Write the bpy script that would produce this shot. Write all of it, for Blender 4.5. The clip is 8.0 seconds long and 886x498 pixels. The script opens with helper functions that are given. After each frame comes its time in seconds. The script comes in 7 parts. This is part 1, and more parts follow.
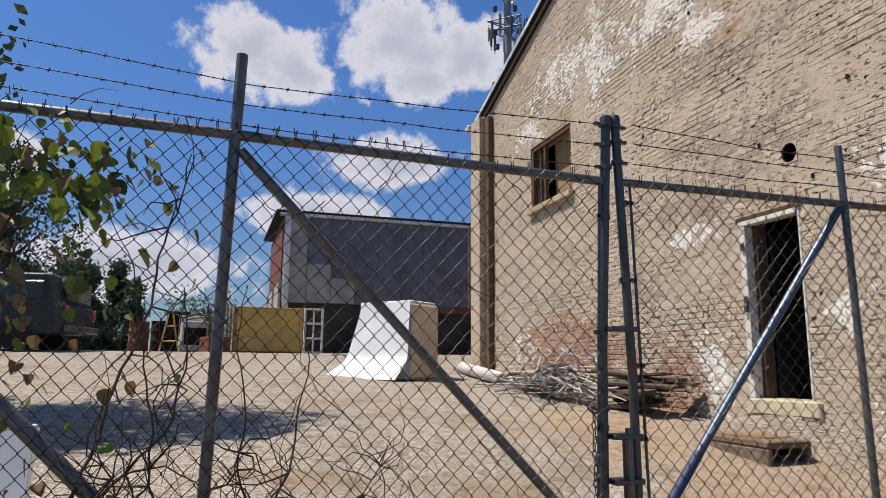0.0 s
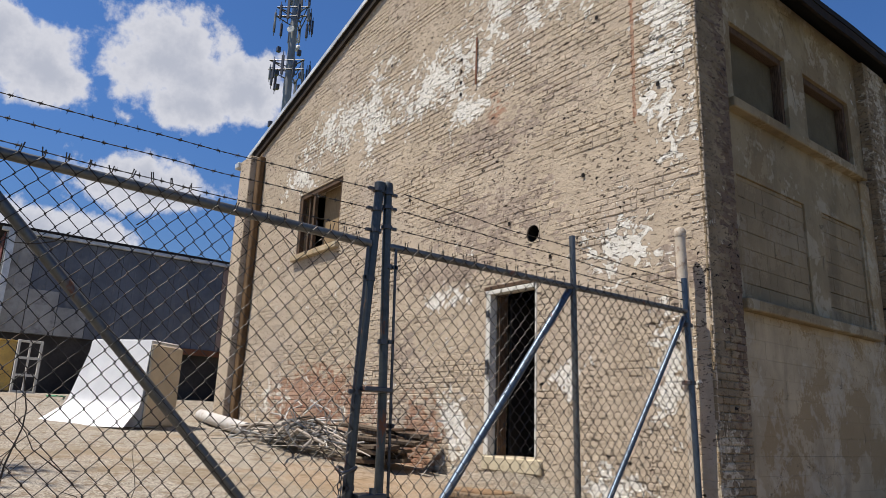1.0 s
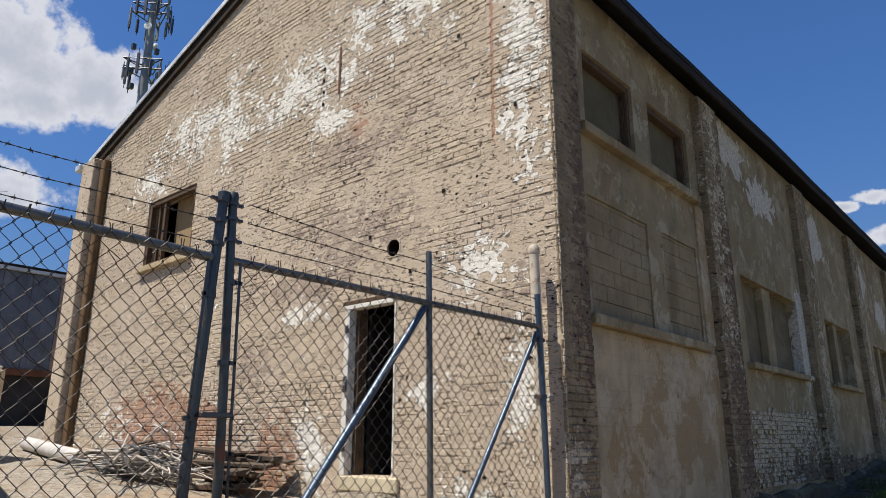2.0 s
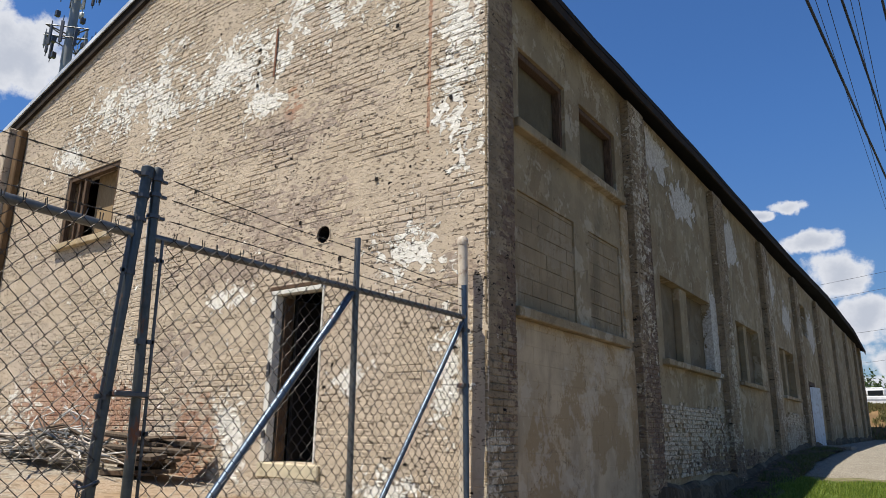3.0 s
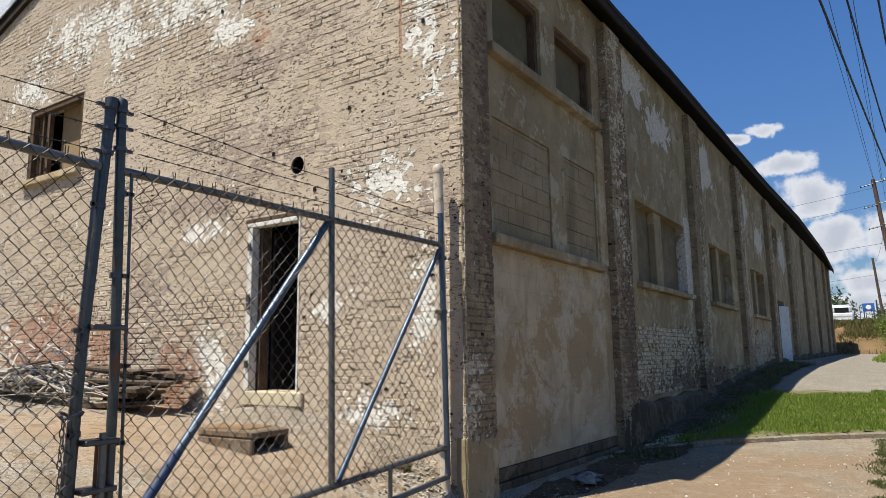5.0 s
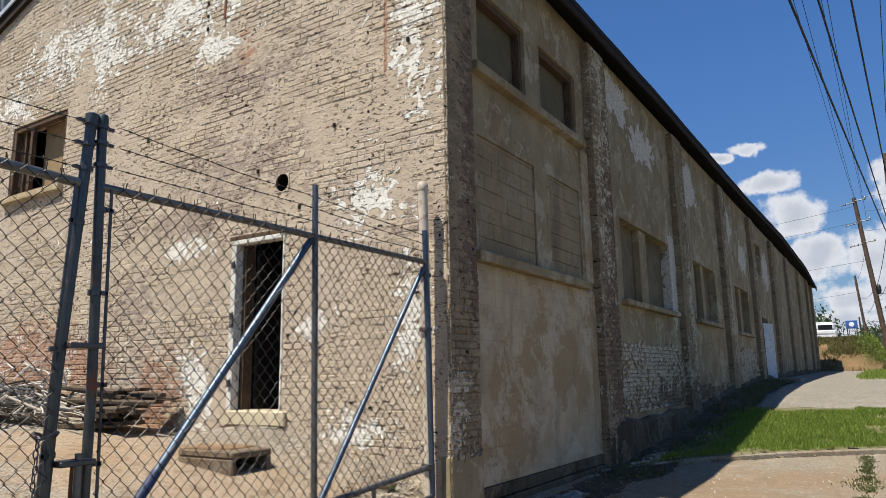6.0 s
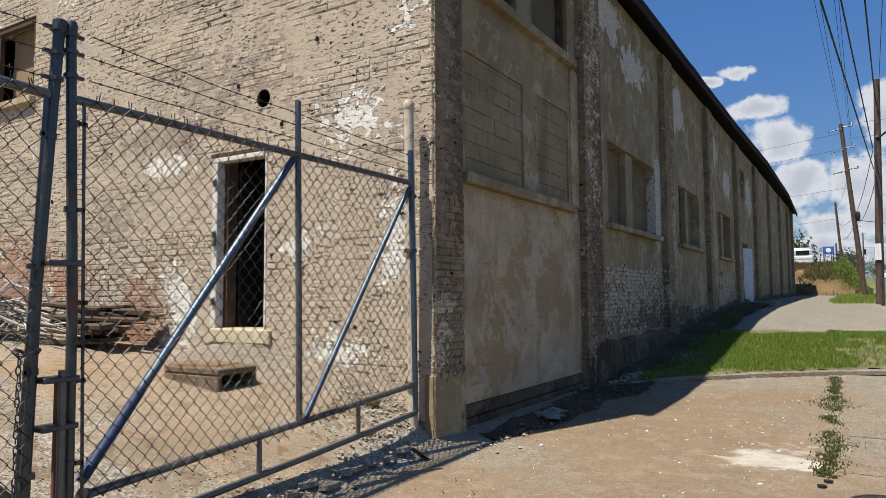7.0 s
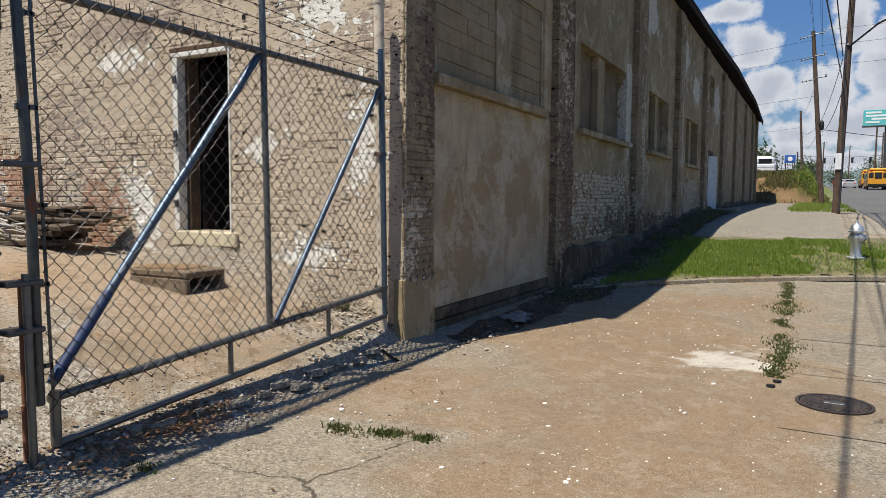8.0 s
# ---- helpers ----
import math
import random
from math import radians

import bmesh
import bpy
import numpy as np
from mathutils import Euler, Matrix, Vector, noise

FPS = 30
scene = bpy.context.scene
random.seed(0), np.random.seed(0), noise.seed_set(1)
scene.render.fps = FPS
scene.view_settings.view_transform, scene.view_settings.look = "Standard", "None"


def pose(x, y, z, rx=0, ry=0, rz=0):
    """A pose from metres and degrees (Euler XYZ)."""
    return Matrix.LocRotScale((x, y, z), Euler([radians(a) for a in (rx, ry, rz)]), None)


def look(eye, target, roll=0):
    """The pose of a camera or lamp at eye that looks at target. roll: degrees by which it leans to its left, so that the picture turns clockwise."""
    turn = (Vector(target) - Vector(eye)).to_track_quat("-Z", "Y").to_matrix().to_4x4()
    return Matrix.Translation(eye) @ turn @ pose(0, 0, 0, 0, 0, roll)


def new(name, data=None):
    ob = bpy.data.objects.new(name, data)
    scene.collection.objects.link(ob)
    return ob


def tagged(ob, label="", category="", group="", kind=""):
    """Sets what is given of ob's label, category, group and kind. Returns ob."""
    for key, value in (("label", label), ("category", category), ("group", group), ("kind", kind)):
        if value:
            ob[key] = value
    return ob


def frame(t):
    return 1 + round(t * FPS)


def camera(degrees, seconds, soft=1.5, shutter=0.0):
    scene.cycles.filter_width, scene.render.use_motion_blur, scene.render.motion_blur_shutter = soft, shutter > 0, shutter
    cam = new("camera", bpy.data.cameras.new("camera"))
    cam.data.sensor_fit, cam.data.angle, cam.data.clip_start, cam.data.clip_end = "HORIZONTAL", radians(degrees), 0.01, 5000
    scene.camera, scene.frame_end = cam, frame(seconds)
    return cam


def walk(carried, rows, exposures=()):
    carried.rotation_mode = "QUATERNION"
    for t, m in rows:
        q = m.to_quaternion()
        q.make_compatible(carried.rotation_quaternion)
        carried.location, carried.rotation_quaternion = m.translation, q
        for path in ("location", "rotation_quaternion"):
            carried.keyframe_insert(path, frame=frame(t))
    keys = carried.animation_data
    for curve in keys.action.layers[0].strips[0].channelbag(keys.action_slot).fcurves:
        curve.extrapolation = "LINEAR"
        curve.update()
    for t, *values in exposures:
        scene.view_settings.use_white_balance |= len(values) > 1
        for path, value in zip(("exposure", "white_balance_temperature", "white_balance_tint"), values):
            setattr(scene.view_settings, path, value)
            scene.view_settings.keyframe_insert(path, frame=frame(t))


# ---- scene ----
cam = camera(65.6, 8.0, soft=0.6)
PATH = [
    (0, (3.619, -6.087, 1.497), (1.74, -5.495, 1.838), 0.4),
    (0.5, (3.627, -6.161, 1.536), (1.907, -5.229, 1.952), 2.6),
    (1, (3.647, -6.146, 1.552), (2.109, -4.964, 2.042), 2.2),
    (1.5, (3.661, -6.076, 1.578), (2.244, -4.766, 2.103), 1.3),
    (2, (3.622, -5.987, 1.607), (2.354, -4.535, 2.14), 0.1),
    (2.2, (3.64, -5.983, 1.603), (2.423, -4.487, 2.134), -0.2),
    (3.3, (3.68, -6.001, 1.552), (2.595, -4.393, 2.039), 1.2),
    (3.5, (3.68, -5.986, 1.556), (2.618, -4.334, 1.935), 0.4),
    (4, (3.665, -5.98, 1.553), (2.64, -4.282, 1.812), -0.2),
    (4.5, (3.686, -5.999, 1.545), (2.696, -4.276, 1.77), 0.1),
    (4.7, (3.698, -6.004, 1.543), (2.609, -4.35, 1.82), -1.0),
    (5.8, (3.724, -5.974, 1.534), (2.658, -4.323, 1.905), -0.8),
    (6, (3.724, -5.974, 1.534), (2.67, -4.314, 1.9), -0.9),
    (6.5, (3.712, -5.967, 1.533), (2.659, -4.292, 1.827), -0.8),
    (7, (3.684, -5.927, 1.542), (2.651, -4.22, 1.681), -0.3),
    (7.2, (3.681, -5.920, 1.543), (2.667, -4.199, 1.446), 0.2),
    (7.3, (3.681, -5.917, 1.543), (2.676, -4.193, 1.407), -0.2),
    (7.5, (3.679, -5.913, 1.544), (2.687, -4.183, 1.384), -0.5),
    (8, (3.635, -5.91, 1.563), (2.686, -4.155, 1.421), 0.4),
]
walk(cam, [(t, look(eye, target, roll)) for t, eye, target, roll in PATH],
     exposures=[(0, 0.45, 6500, 15), (1, 0.42, 6500, 13), (2, 0.50, 6500, 12), (3.5, 0.61, 6500, 10), (6.5, 0.60, 6500, 10), (7.5, 0.45, 6500, 10), (8, 0.45, 6500, 10)])

# ---- light ----
SUN_TRAVEL = Vector((0.17, 0.42, -1.0)).normalized()
SUN_EL = math.asin(-SUN_TRAVEL.z)
SUN_AZ = math.atan2(-SUN_TRAVEL.x, -SUN_TRAVEL.y)
sun_data = bpy.data.lights.new("sun", "SUN")
sun_data.energy, sun_data.angle, sun_data.color = 5.0, radians(0.5), (1.0, 0.945, 0.83)
sun = new("sun", sun_data)
sun.rotation_euler = SUN_TRAVEL.to_track_quat("-Z", "Y").to_euler()


class Nodes:
    """Small helper round a node tree."""

    def __init__(self, tree):
        self.t = tree
        tree.nodes.clear()

    def add(self, kind):
        return self.t.nodes.new(kind)

    def link(self, a, b):
        self.t.links.new(a, b)

    def put(self, socket, v):
        if hasattr(v, "is_output"):
            self.link(v, socket)
        elif v is not None:
            if isinstance(v, (tuple, list)) and len(v) == 3 and len(socket.default_value) == 4:
                v = (*v, 1.0)
            socket.default_value = v

    def math(self, op, a, b=None, c=None, clamp=False):
        n = self.add("ShaderNodeMath")
        n.operation, n.use_clamp = op, clamp
        for s, v in zip(n.inputs, (a, b, c)):
            self.put(s, v)
        return n.outputs[0]

    def vec(self, op, a, b=None):
        n = self.add("ShaderNodeVectorMath")
        n.operation = op
        self.put(n.inputs[0], a)
        if b is not None:
            self.put(n.inputs[1], b)
        return n.outputs["Value"] if op in ("LENGTH", "DISTANCE", "DOT_PRODUCT") else n.outputs[0]

    def noise(self, scale, detail=4.0, rough=0.55, vector=None, distortion=0.0):
        n = self.add("ShaderNodeTexNoise")
        self.put(n.inputs["Vector"], vector)
        n.inputs["Scale"].default_value, n.inputs["Detail"].default_value = scale, detail
        n.inputs["Roughness"].default_value, n.inputs["Distortion"].default_value = rough, distortion
        return n.outputs["Fac"]

    def voronoi(self, scale, vector=None, feature="F1", out="Distance", rand=1.0):
        n = self.add("ShaderNodeTexVoronoi")
        n.feature = feature
        self.put(n.inputs["Vector"], vector)
        n.inputs["Scale"].default_value = scale
        n.inputs["Randomness"].default_value = rand
        return n.outputs[out]

    def span(self, v, a, b, c=0.0, d=1.0, smooth=True):
        n = self.add("ShaderNodeMapRange")
        n.interpolation_type = "SMOOTHSTEP" if smooth else "LINEAR"
        for s, x in zip(n.inputs, (v, a, b, c, d)):
            self.put(s, x)
        return n.outputs[0]

    def mix(self, f, a, b, blend="MIX"):
        n = self.add("ShaderNodeMix")
        n.data_type, n.blend_type = "RGBA", blend
        self.put(n.inputs["Factor"], f)
        self.put(n.inputs[6], a)
        self.put(n.inputs[7], b)
        return n.outputs[2]

    def place(self):
        return self.add("ShaderNodeTexCoord").outputs["Object"]

    def scaled(self, v, s):
        return self.vec("MULTIPLY", v, s)

    def blob(self, v, centre, radii):
        """1 in the middle of an ellipsoid, 0 on its edge, negative outside."""
        d = self.vec("LENGTH", self.vec("MULTIPLY", self.vec("SUBTRACT", v, centre), tuple(1.0 / r for r in radii)))
        return self.math("SUBTRACT", 1.0, d)

    def most(self, values):
        out = values[0]
        for v in values[1:]:
            out = self.math("MAXIMUM", out, v)
        return out

    def bump(self, height, strength=0.4, distance=0.01, normal=None):
        n = self.add("ShaderNodeBump")
        n.inputs["Strength"].default_value, n.inputs["Distance"].default_value = strength, distance
        self.put(n.inputs["Height"], height)
        self.put(n.inputs["Normal"], normal)
        return n.outputs[0]

    def surface(self, colour, rough=0.8, metal=0.0, normal=None, **more):
        b = self.add("ShaderNodeBsdfPrincipled")
        self.put(b.inputs["Base Color"], colour)
        self.put(b.inputs["Roughness"], rough)
        self.put(b.inputs["Metallic"], metal)
        self.put(b.inputs["Normal"], normal)
        if isinstance(rough, float) and rough > 0.75:
            b.inputs["Specular IOR Level"].default_value = 0.15
        for k, v in more.items():
            self.put(b.inputs[k.replace("_", " ")], v)
        out = self.add("ShaderNodeOutputMaterial")
        self.link(b.outputs[0], out.inputs[0])
        return b


def make_world():
    w = bpy.data.worlds.new("sky")
    scene.world = w
    w.use_nodes = True
    g = Nodes(w.node_tree)
    sky = g.add("ShaderNodeTexSky")
    sky.sky_type, sky.sun_disc = "NISHITA", False
    sky.sun_elevation, sky.sun_rotation = SUN_EL, SUN_AZ
    sky.air_density, sky.dust_density, sky.ozone_density = 1.0, 0.6, 1.6
    d = g.add("ShaderNodeTexCoord").outputs["Generated"]

    def heading(az, el):
        a, e = radians(az), radians(el)
        return (-math.sin(a) * math.cos(e), math.cos(a) * math.cos(e), math.sin(e))

    # cumulus heaps: bearing west of north, height, half width, half height, all in degrees
    heaps = [(88.5, 24.6, 6.2, 3.6), (86, 23.4, 4.0, 2.6), (76, 26.4, 7.0, 4.6), (71, 25.5, 5.0, 3.6), (74.5, 23.6, 4.0, 2.6),
             (77, 16.8, 6.5, 2.4), (83, 12.4, 7.0, 2.4), (97, 7.5, 10.0, 3.4), (106, 15, 4.0, 2.4),
             (6.2, 14.1, 2.6, 1.2), (5.0, 11.6, 3.0, 1.9), (3.4, 8.3, 3.0, 1.7), (-0.3, 8.0, 3.0, 2.6), (-1.8, 12.4, 1.7, 2.6),
             (1.4, 5.0, 3.4, 1.5), (-4.6, 8.8, 2.6, 2.6), (-1.5, 3.0, 5.0, 1.1), (-7, 5.0, 3.0, 1.6), (9.5, 16.5, 1.0, 0.6), (22, 45, 5, 1.3),
             (-3.0, 5.6, 7.5, 2.2), (3.0, 3.4, 6.0, 1.6), (-5.5, 11.5, 3.2, 2.2), (7.6, 16.9, 1.4, 0.7), (12.5, 17.0, 0.9, 0.4),
             (-45, 22, 12, 6), (150, 28, 14, 7)]
    warp = g.add("ShaderNodeTexNoise")
    warp.inputs["Scale"].default_value, warp.inputs["Detail"].default_value = 14.0, 5.0
    g.link(d, warp.inputs["Vector"])
    dw = g.vec("ADD", d, g.vec("MULTIPLY", g.vec("SUBTRACT", warp.outputs["Color"], (0.5, 0.5, 0.5)), (0.07, 0.07, 0.05)))
    masses = []
    for az, el, hw, hh in heaps:
        c = heading(az, el)
        r = 2 * math.sin(radians(hw) / 2)
        masses.append(g.blob(dw, c, (r, r, 2 * math.sin(radians(hh) / 2))))
    mass = g.most(masses)
    puff = g.noise(30.0, 7.0, 0.6, d)
    fine = g.noise(9.0, 5.0, 0.5, d)
    v = g.math("ADD", mass, g.math("MULTIPLY", g.math("SUBTRACT", puff, 0.5), 1.3))
    v = g.math("ADD", v, g.math("MULTIPLY", g.math("SUBTRACT", fine, 0.5), 0.5))
    cover = g.span(v, 0.05, 0.40)
    depth = g.span(v, 0.15, 0.95)
    cloud = g.mix(depth, (13.4, 13.8, 14.7), (9.2, 9.9, 11.4))
    up = g.add("ShaderNodeSeparateXYZ")
    g.link(d, up.inputs[0])
    blue = g.mix(g.span(up.outputs[2], 0.0, 0.45), (1.02, 1.24, 1.5), (0.94, 1.58, 2.36))
    tint = g.mix(1.0, sky.outputs[0], blue, "MULTIPLY")
    col = g.mix(cover, tint, cloud)
    bg = g.add("ShaderNodeBackground")
    g.link(col, bg.inputs[0])
    bg.inputs[1].default_value = 0.038
    out = g.add("ShaderNodeOutputWorld")
    g.link(bg.outputs[0], out.inputs[0])


make_world()


# ---- materials ----
def material(name):
    m = bpy.data.materials.new(name)
    m.use_nodes = True
    return m, Nodes(m.node_tree)


def plain(name, colour, rough=0.6, metal=0.0, vary=0.25, scale=6.0, grain=0.25, dirt=None):
    """A surface of one stuff with two scales of wear."""
    m, g = material(name)
    p = g.place()
    big, small = g.noise(scale, 5.0, 0.6, p), g.noise(scale * 14, 4.0, 0.6, p)
    dark = tuple(c * (1 - vary) for c in colour)
    light = tuple(min(1.0, c * (1 + vary)) for c in colour)
    c = g.mix(g.span(big, 0.3, 0.7), dark, light)
    c = g.mix(g.math("MULTIPLY", g.span(small, 0.45, 0.75), 0.45), c, dark)
    if dirt:
        c = g.mix(g.span(g.noise(scale * 2.3, 6.0, 0.65, p), 0.5, 0.72), c, dirt)
    g.surface(c, g.span(big, 0.3, 0.7, rough - 0.08, min(1.0, rough + 0.12)), metal, g.bump(small, grain, 0.004), Specular_IOR_Level=0.15 if rough > 0.75 else 0.5)
    return m


def painted_brick(name, islands, side=False, lime=0.0):
    """Tan paint over older white paint over red brick, flaking off in patches. side: a copy darkened for the street
    wall's shade.
    """
    m, g = material(name)
    p = g.place()
    if islands == "object":
        rnd = g.add("ShaderNodeObjectInfo").outputs["Random"]
        p = g.add("ShaderNodeNewGeometry").outputs["Position"]
    elif islands:
        rnd = g.add("ShaderNodeNewGeometry").outputs["Random Per Island"]
    else:
        rnd = 0.5
    big = g.noise(0.55, 6.0, 0.6, p)
    mid = g.noise(2.6, 7.0, 0.65, p, 0.4)
    fine = g.noise(17.0, 6.0, 0.7, p, 0.5)
    grit = g.noise(120.0, 4.0, 0.7, p)
    # side tones carry the street wall's shade in the paint and brick colours
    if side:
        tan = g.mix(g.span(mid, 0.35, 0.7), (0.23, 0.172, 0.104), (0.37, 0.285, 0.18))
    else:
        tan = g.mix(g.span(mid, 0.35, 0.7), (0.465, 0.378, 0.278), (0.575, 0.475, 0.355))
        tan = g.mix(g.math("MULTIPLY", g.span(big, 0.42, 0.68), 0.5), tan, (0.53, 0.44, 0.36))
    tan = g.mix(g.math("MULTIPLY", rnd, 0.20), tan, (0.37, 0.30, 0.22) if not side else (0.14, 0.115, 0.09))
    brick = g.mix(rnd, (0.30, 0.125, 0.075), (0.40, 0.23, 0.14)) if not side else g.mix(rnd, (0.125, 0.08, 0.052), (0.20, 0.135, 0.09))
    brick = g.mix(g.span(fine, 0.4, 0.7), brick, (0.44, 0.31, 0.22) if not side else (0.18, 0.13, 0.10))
    flake = g.math("ADD", g.math("MULTIPLY", g.noise(2.3, 2.0, 0.5, p), 0.40), g.math("MULTIPLY", g.noise(7.5, 4.0, 0.58, g.scaled(p, (0.85, 0.85, 1.05)), 1.2), 0.62))
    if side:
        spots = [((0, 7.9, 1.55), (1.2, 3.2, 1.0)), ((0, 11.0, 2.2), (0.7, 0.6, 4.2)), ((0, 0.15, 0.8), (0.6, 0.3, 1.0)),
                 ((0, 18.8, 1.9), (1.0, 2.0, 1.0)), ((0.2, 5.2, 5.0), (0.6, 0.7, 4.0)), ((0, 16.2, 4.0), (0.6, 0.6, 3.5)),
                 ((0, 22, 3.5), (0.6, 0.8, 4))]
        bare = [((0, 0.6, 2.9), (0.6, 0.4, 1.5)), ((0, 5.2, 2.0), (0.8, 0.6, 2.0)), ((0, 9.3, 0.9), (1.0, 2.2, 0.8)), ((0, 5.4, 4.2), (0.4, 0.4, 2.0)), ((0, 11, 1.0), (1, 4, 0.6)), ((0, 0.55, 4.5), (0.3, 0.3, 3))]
    else:
        spots = [((-1.0, 0, 3.5), (0.7, 1, 0.42)), ((-0.4, 0, 5.9), (0.45, 1, 2.0)), ((-2.2, 0, 7.6), (1.9, 1, 0.9)), ((-4.6, 0, 7.0), (2.0, 1, 0.8)),
                 ((-6.6, 0, 7.2), (0.8, 1, 1.2)), ((-7.8, 0, 7.3), (2.2, 1, 0.7)), ((-4.2, 0, 3.38), (0.55, 1, 0.3)), ((-4.0, 0, 1.5), (0.5, 1, 0.75)),
                 ((-1.9, 0, 2.2), (0.4, 1, 0.3)), ((-0.5, 0, 2.2), (0.32, 1, 0.8)), ((-3.9, 0, 6.2), (0.6, 1, 0.4)), ((-9.5, 0, 6.6), (1.0, 1, 0.5)), ((-9, 0, 1.9), (3, 1, 0.5)), ((-1.2, 0, 0.9), (0.6, 1, 0.3))]
        bare = [((-8.2, 0, 1.9), (2.0, 1, 0.75)), ((-6.4, 0, 1.8), (1.4, 1, 0.6)), ((-4.75, 0, 1.25), (0.55, 1, 0.75)), ((-4.2, 0, 3.7), (2.0, 1, 0.35)),
                ((-3.2, 0, 4.3), (1.8, 1, 0.7)), ((-0.3, 0, 3.1), (0.5, 1, 0.6)), ((-5.5, 0, 2.6), (0.8, 1, 0.6)), ((-3.3, 0, 5.6), (1.8, 1, 0.5)), ((-0.83, 0, 6.3), (0.03, 1, 2.0))]
    here = g.most([g.blob(p, c, r) for c, r in spots])
    there = g.most([g.blob(p, c, r) for c, r in bare])
    w = g.math("ADD", flake, g.math("MULTIPLY", g.math("MAXIMUM", here, -0.35), 0.17))
    w = g.math("ADD", w, g.math("MULTIPLY", g.math("SUBTRACT", rnd, 0.5), 0.05))
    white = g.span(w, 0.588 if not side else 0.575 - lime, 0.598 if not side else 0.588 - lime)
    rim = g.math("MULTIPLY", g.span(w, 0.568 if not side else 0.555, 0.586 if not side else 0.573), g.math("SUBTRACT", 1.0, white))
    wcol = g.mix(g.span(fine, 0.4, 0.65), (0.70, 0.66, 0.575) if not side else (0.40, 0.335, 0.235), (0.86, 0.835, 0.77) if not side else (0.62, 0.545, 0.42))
    red = g.math("ADD", g.math("MULTIPLY", g.noise(3.4, 2.0, 0.5, p, 0.6), 0.42), g.math("MULTIPLY", g.noise(11.0, 3.0, 0.55, g.scaled(p, (0.6, 0.6, 1.3)), 0.8), 0.60))
    red = g.math("ADD", red, g.math("MULTIPLY", g.math("MAXIMUM", there, -0.45), 0.20))
    red = g.math("ADD", red, g.math("MULTIPLY", g.math("SUBTRACT", rnd, 0.5), 0.12))
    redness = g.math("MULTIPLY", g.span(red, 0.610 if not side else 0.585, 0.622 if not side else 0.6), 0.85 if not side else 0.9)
    if not side:
        strong = g.most([g.blob(p, c, r) for c, r in (((-8.2, 0, 1.7), (2.6, 1, 1.3)), ((-4.75, 0, 1.25), (0.8, 1, 1.1)), ((-0.83, 0, 6.3), (0.05, 1, 2.5)), ((-3.2, 0, 6.3), (0.3, 1, 0.6)))])
        dull = g.mix(g.span(fine, 0.42, 0.62), (0.30, 0.235, 0.185), (0.42, 0.34, 0.275))
        brick = g.mix(g.span(strong, -0.1, 0.35), dull, brick)
        redness = g.math("MULTIPLY", g.span(g.math("ADD", red, g.math("MULTIPLY", g.math("MAXIMUM", strong, 0.0), 0.13)), 0.610, 0.622), 0.88)
    col = g.mix(white, tan, wcol)
    col = g.mix(g.math("MULTIPLY", rim, 0.62), col, (0.15, 0.115, 0.08))
    col = g.mix(redness, col, brick)
    chip = g.span(g.noise(26.0, 2.0, 0.5, g.scaled(p, (0.55, 0.55, 1.3)), 0.9), 0.600, 0.620)
    chip = g.math("MULTIPLY", chip, g.span(g.noise(1.3, 3.0, 0.5, p), 0.36, 0.5) if not side else 0.6)
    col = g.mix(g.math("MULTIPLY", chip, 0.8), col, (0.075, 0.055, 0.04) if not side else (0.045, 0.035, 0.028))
    col = g.mix(g.math("MULTIPLY", g.span(grit, 0.5, 0.75), 0.34), col, (0.14, 0.115, 0.09))
    flat = g.add("ShaderNodeCombineXYZ")
    axes = g.add("ShaderNodeSeparateXYZ")
    g.link(p, axes.inputs[0])
    g.link(axes.outputs[1 if side else 0], flat.inputs[0])
    g.link(axes.outputs[2], flat.inputs[1])
    jag = g.add("ShaderNodeTexNoise")
    jag.inputs["Scale"].default_value, jag.inputs["Detail"].default_value = 24.0, 4.0
    g.link(p, jag.inputs["Vector"])
    torn = g.vec("ADD", flat.outputs[0], g.vec("MULTIPLY", g.vec("SUBTRACT", jag.outputs["Color"], (0.5, 0.5, 0.5)), (0.16, 0.10, 0.0)))
    pit = g.span(g.voronoi(4.1, g.scaled(torn, (0.8, 1.5, 1))), 0.085, 0.10, 1.0, 0.0)
    pit = g.math("MULTIPLY", pit, g.span(g.noise(1.9, 3.0, 0.5, p), 0.46, 0.54))
    nick = g.span(g.voronoi(11.0, g.scaled(torn, (0.6, 1.6, 1))), 0.16, 0.19, 1.0, 0.0)
    pit = g.math("MAXIMUM", pit, g.math("MULTIPLY", nick, g.span(g.noise(1.1, 4.0, 0.6, p), 0.45, 0.55)))
    col = g.mix(pit, col, (0.012, 0.01, 0.008))
    h = g.math("ADD", g.math("MULTIPLY", fine, 0.7), g.math("MULTIPLY", grit, 0.25))
    h = g.math("ADD", h, g.math("MULTIPLY", white, 0.5))
    h = g.math("SUBTRACT", h, g.math("MULTIPLY", chip, 0.6))
    g.surface(col, 0.88, 0.0, g.bump(h, 1.0, 0.02))
    return m


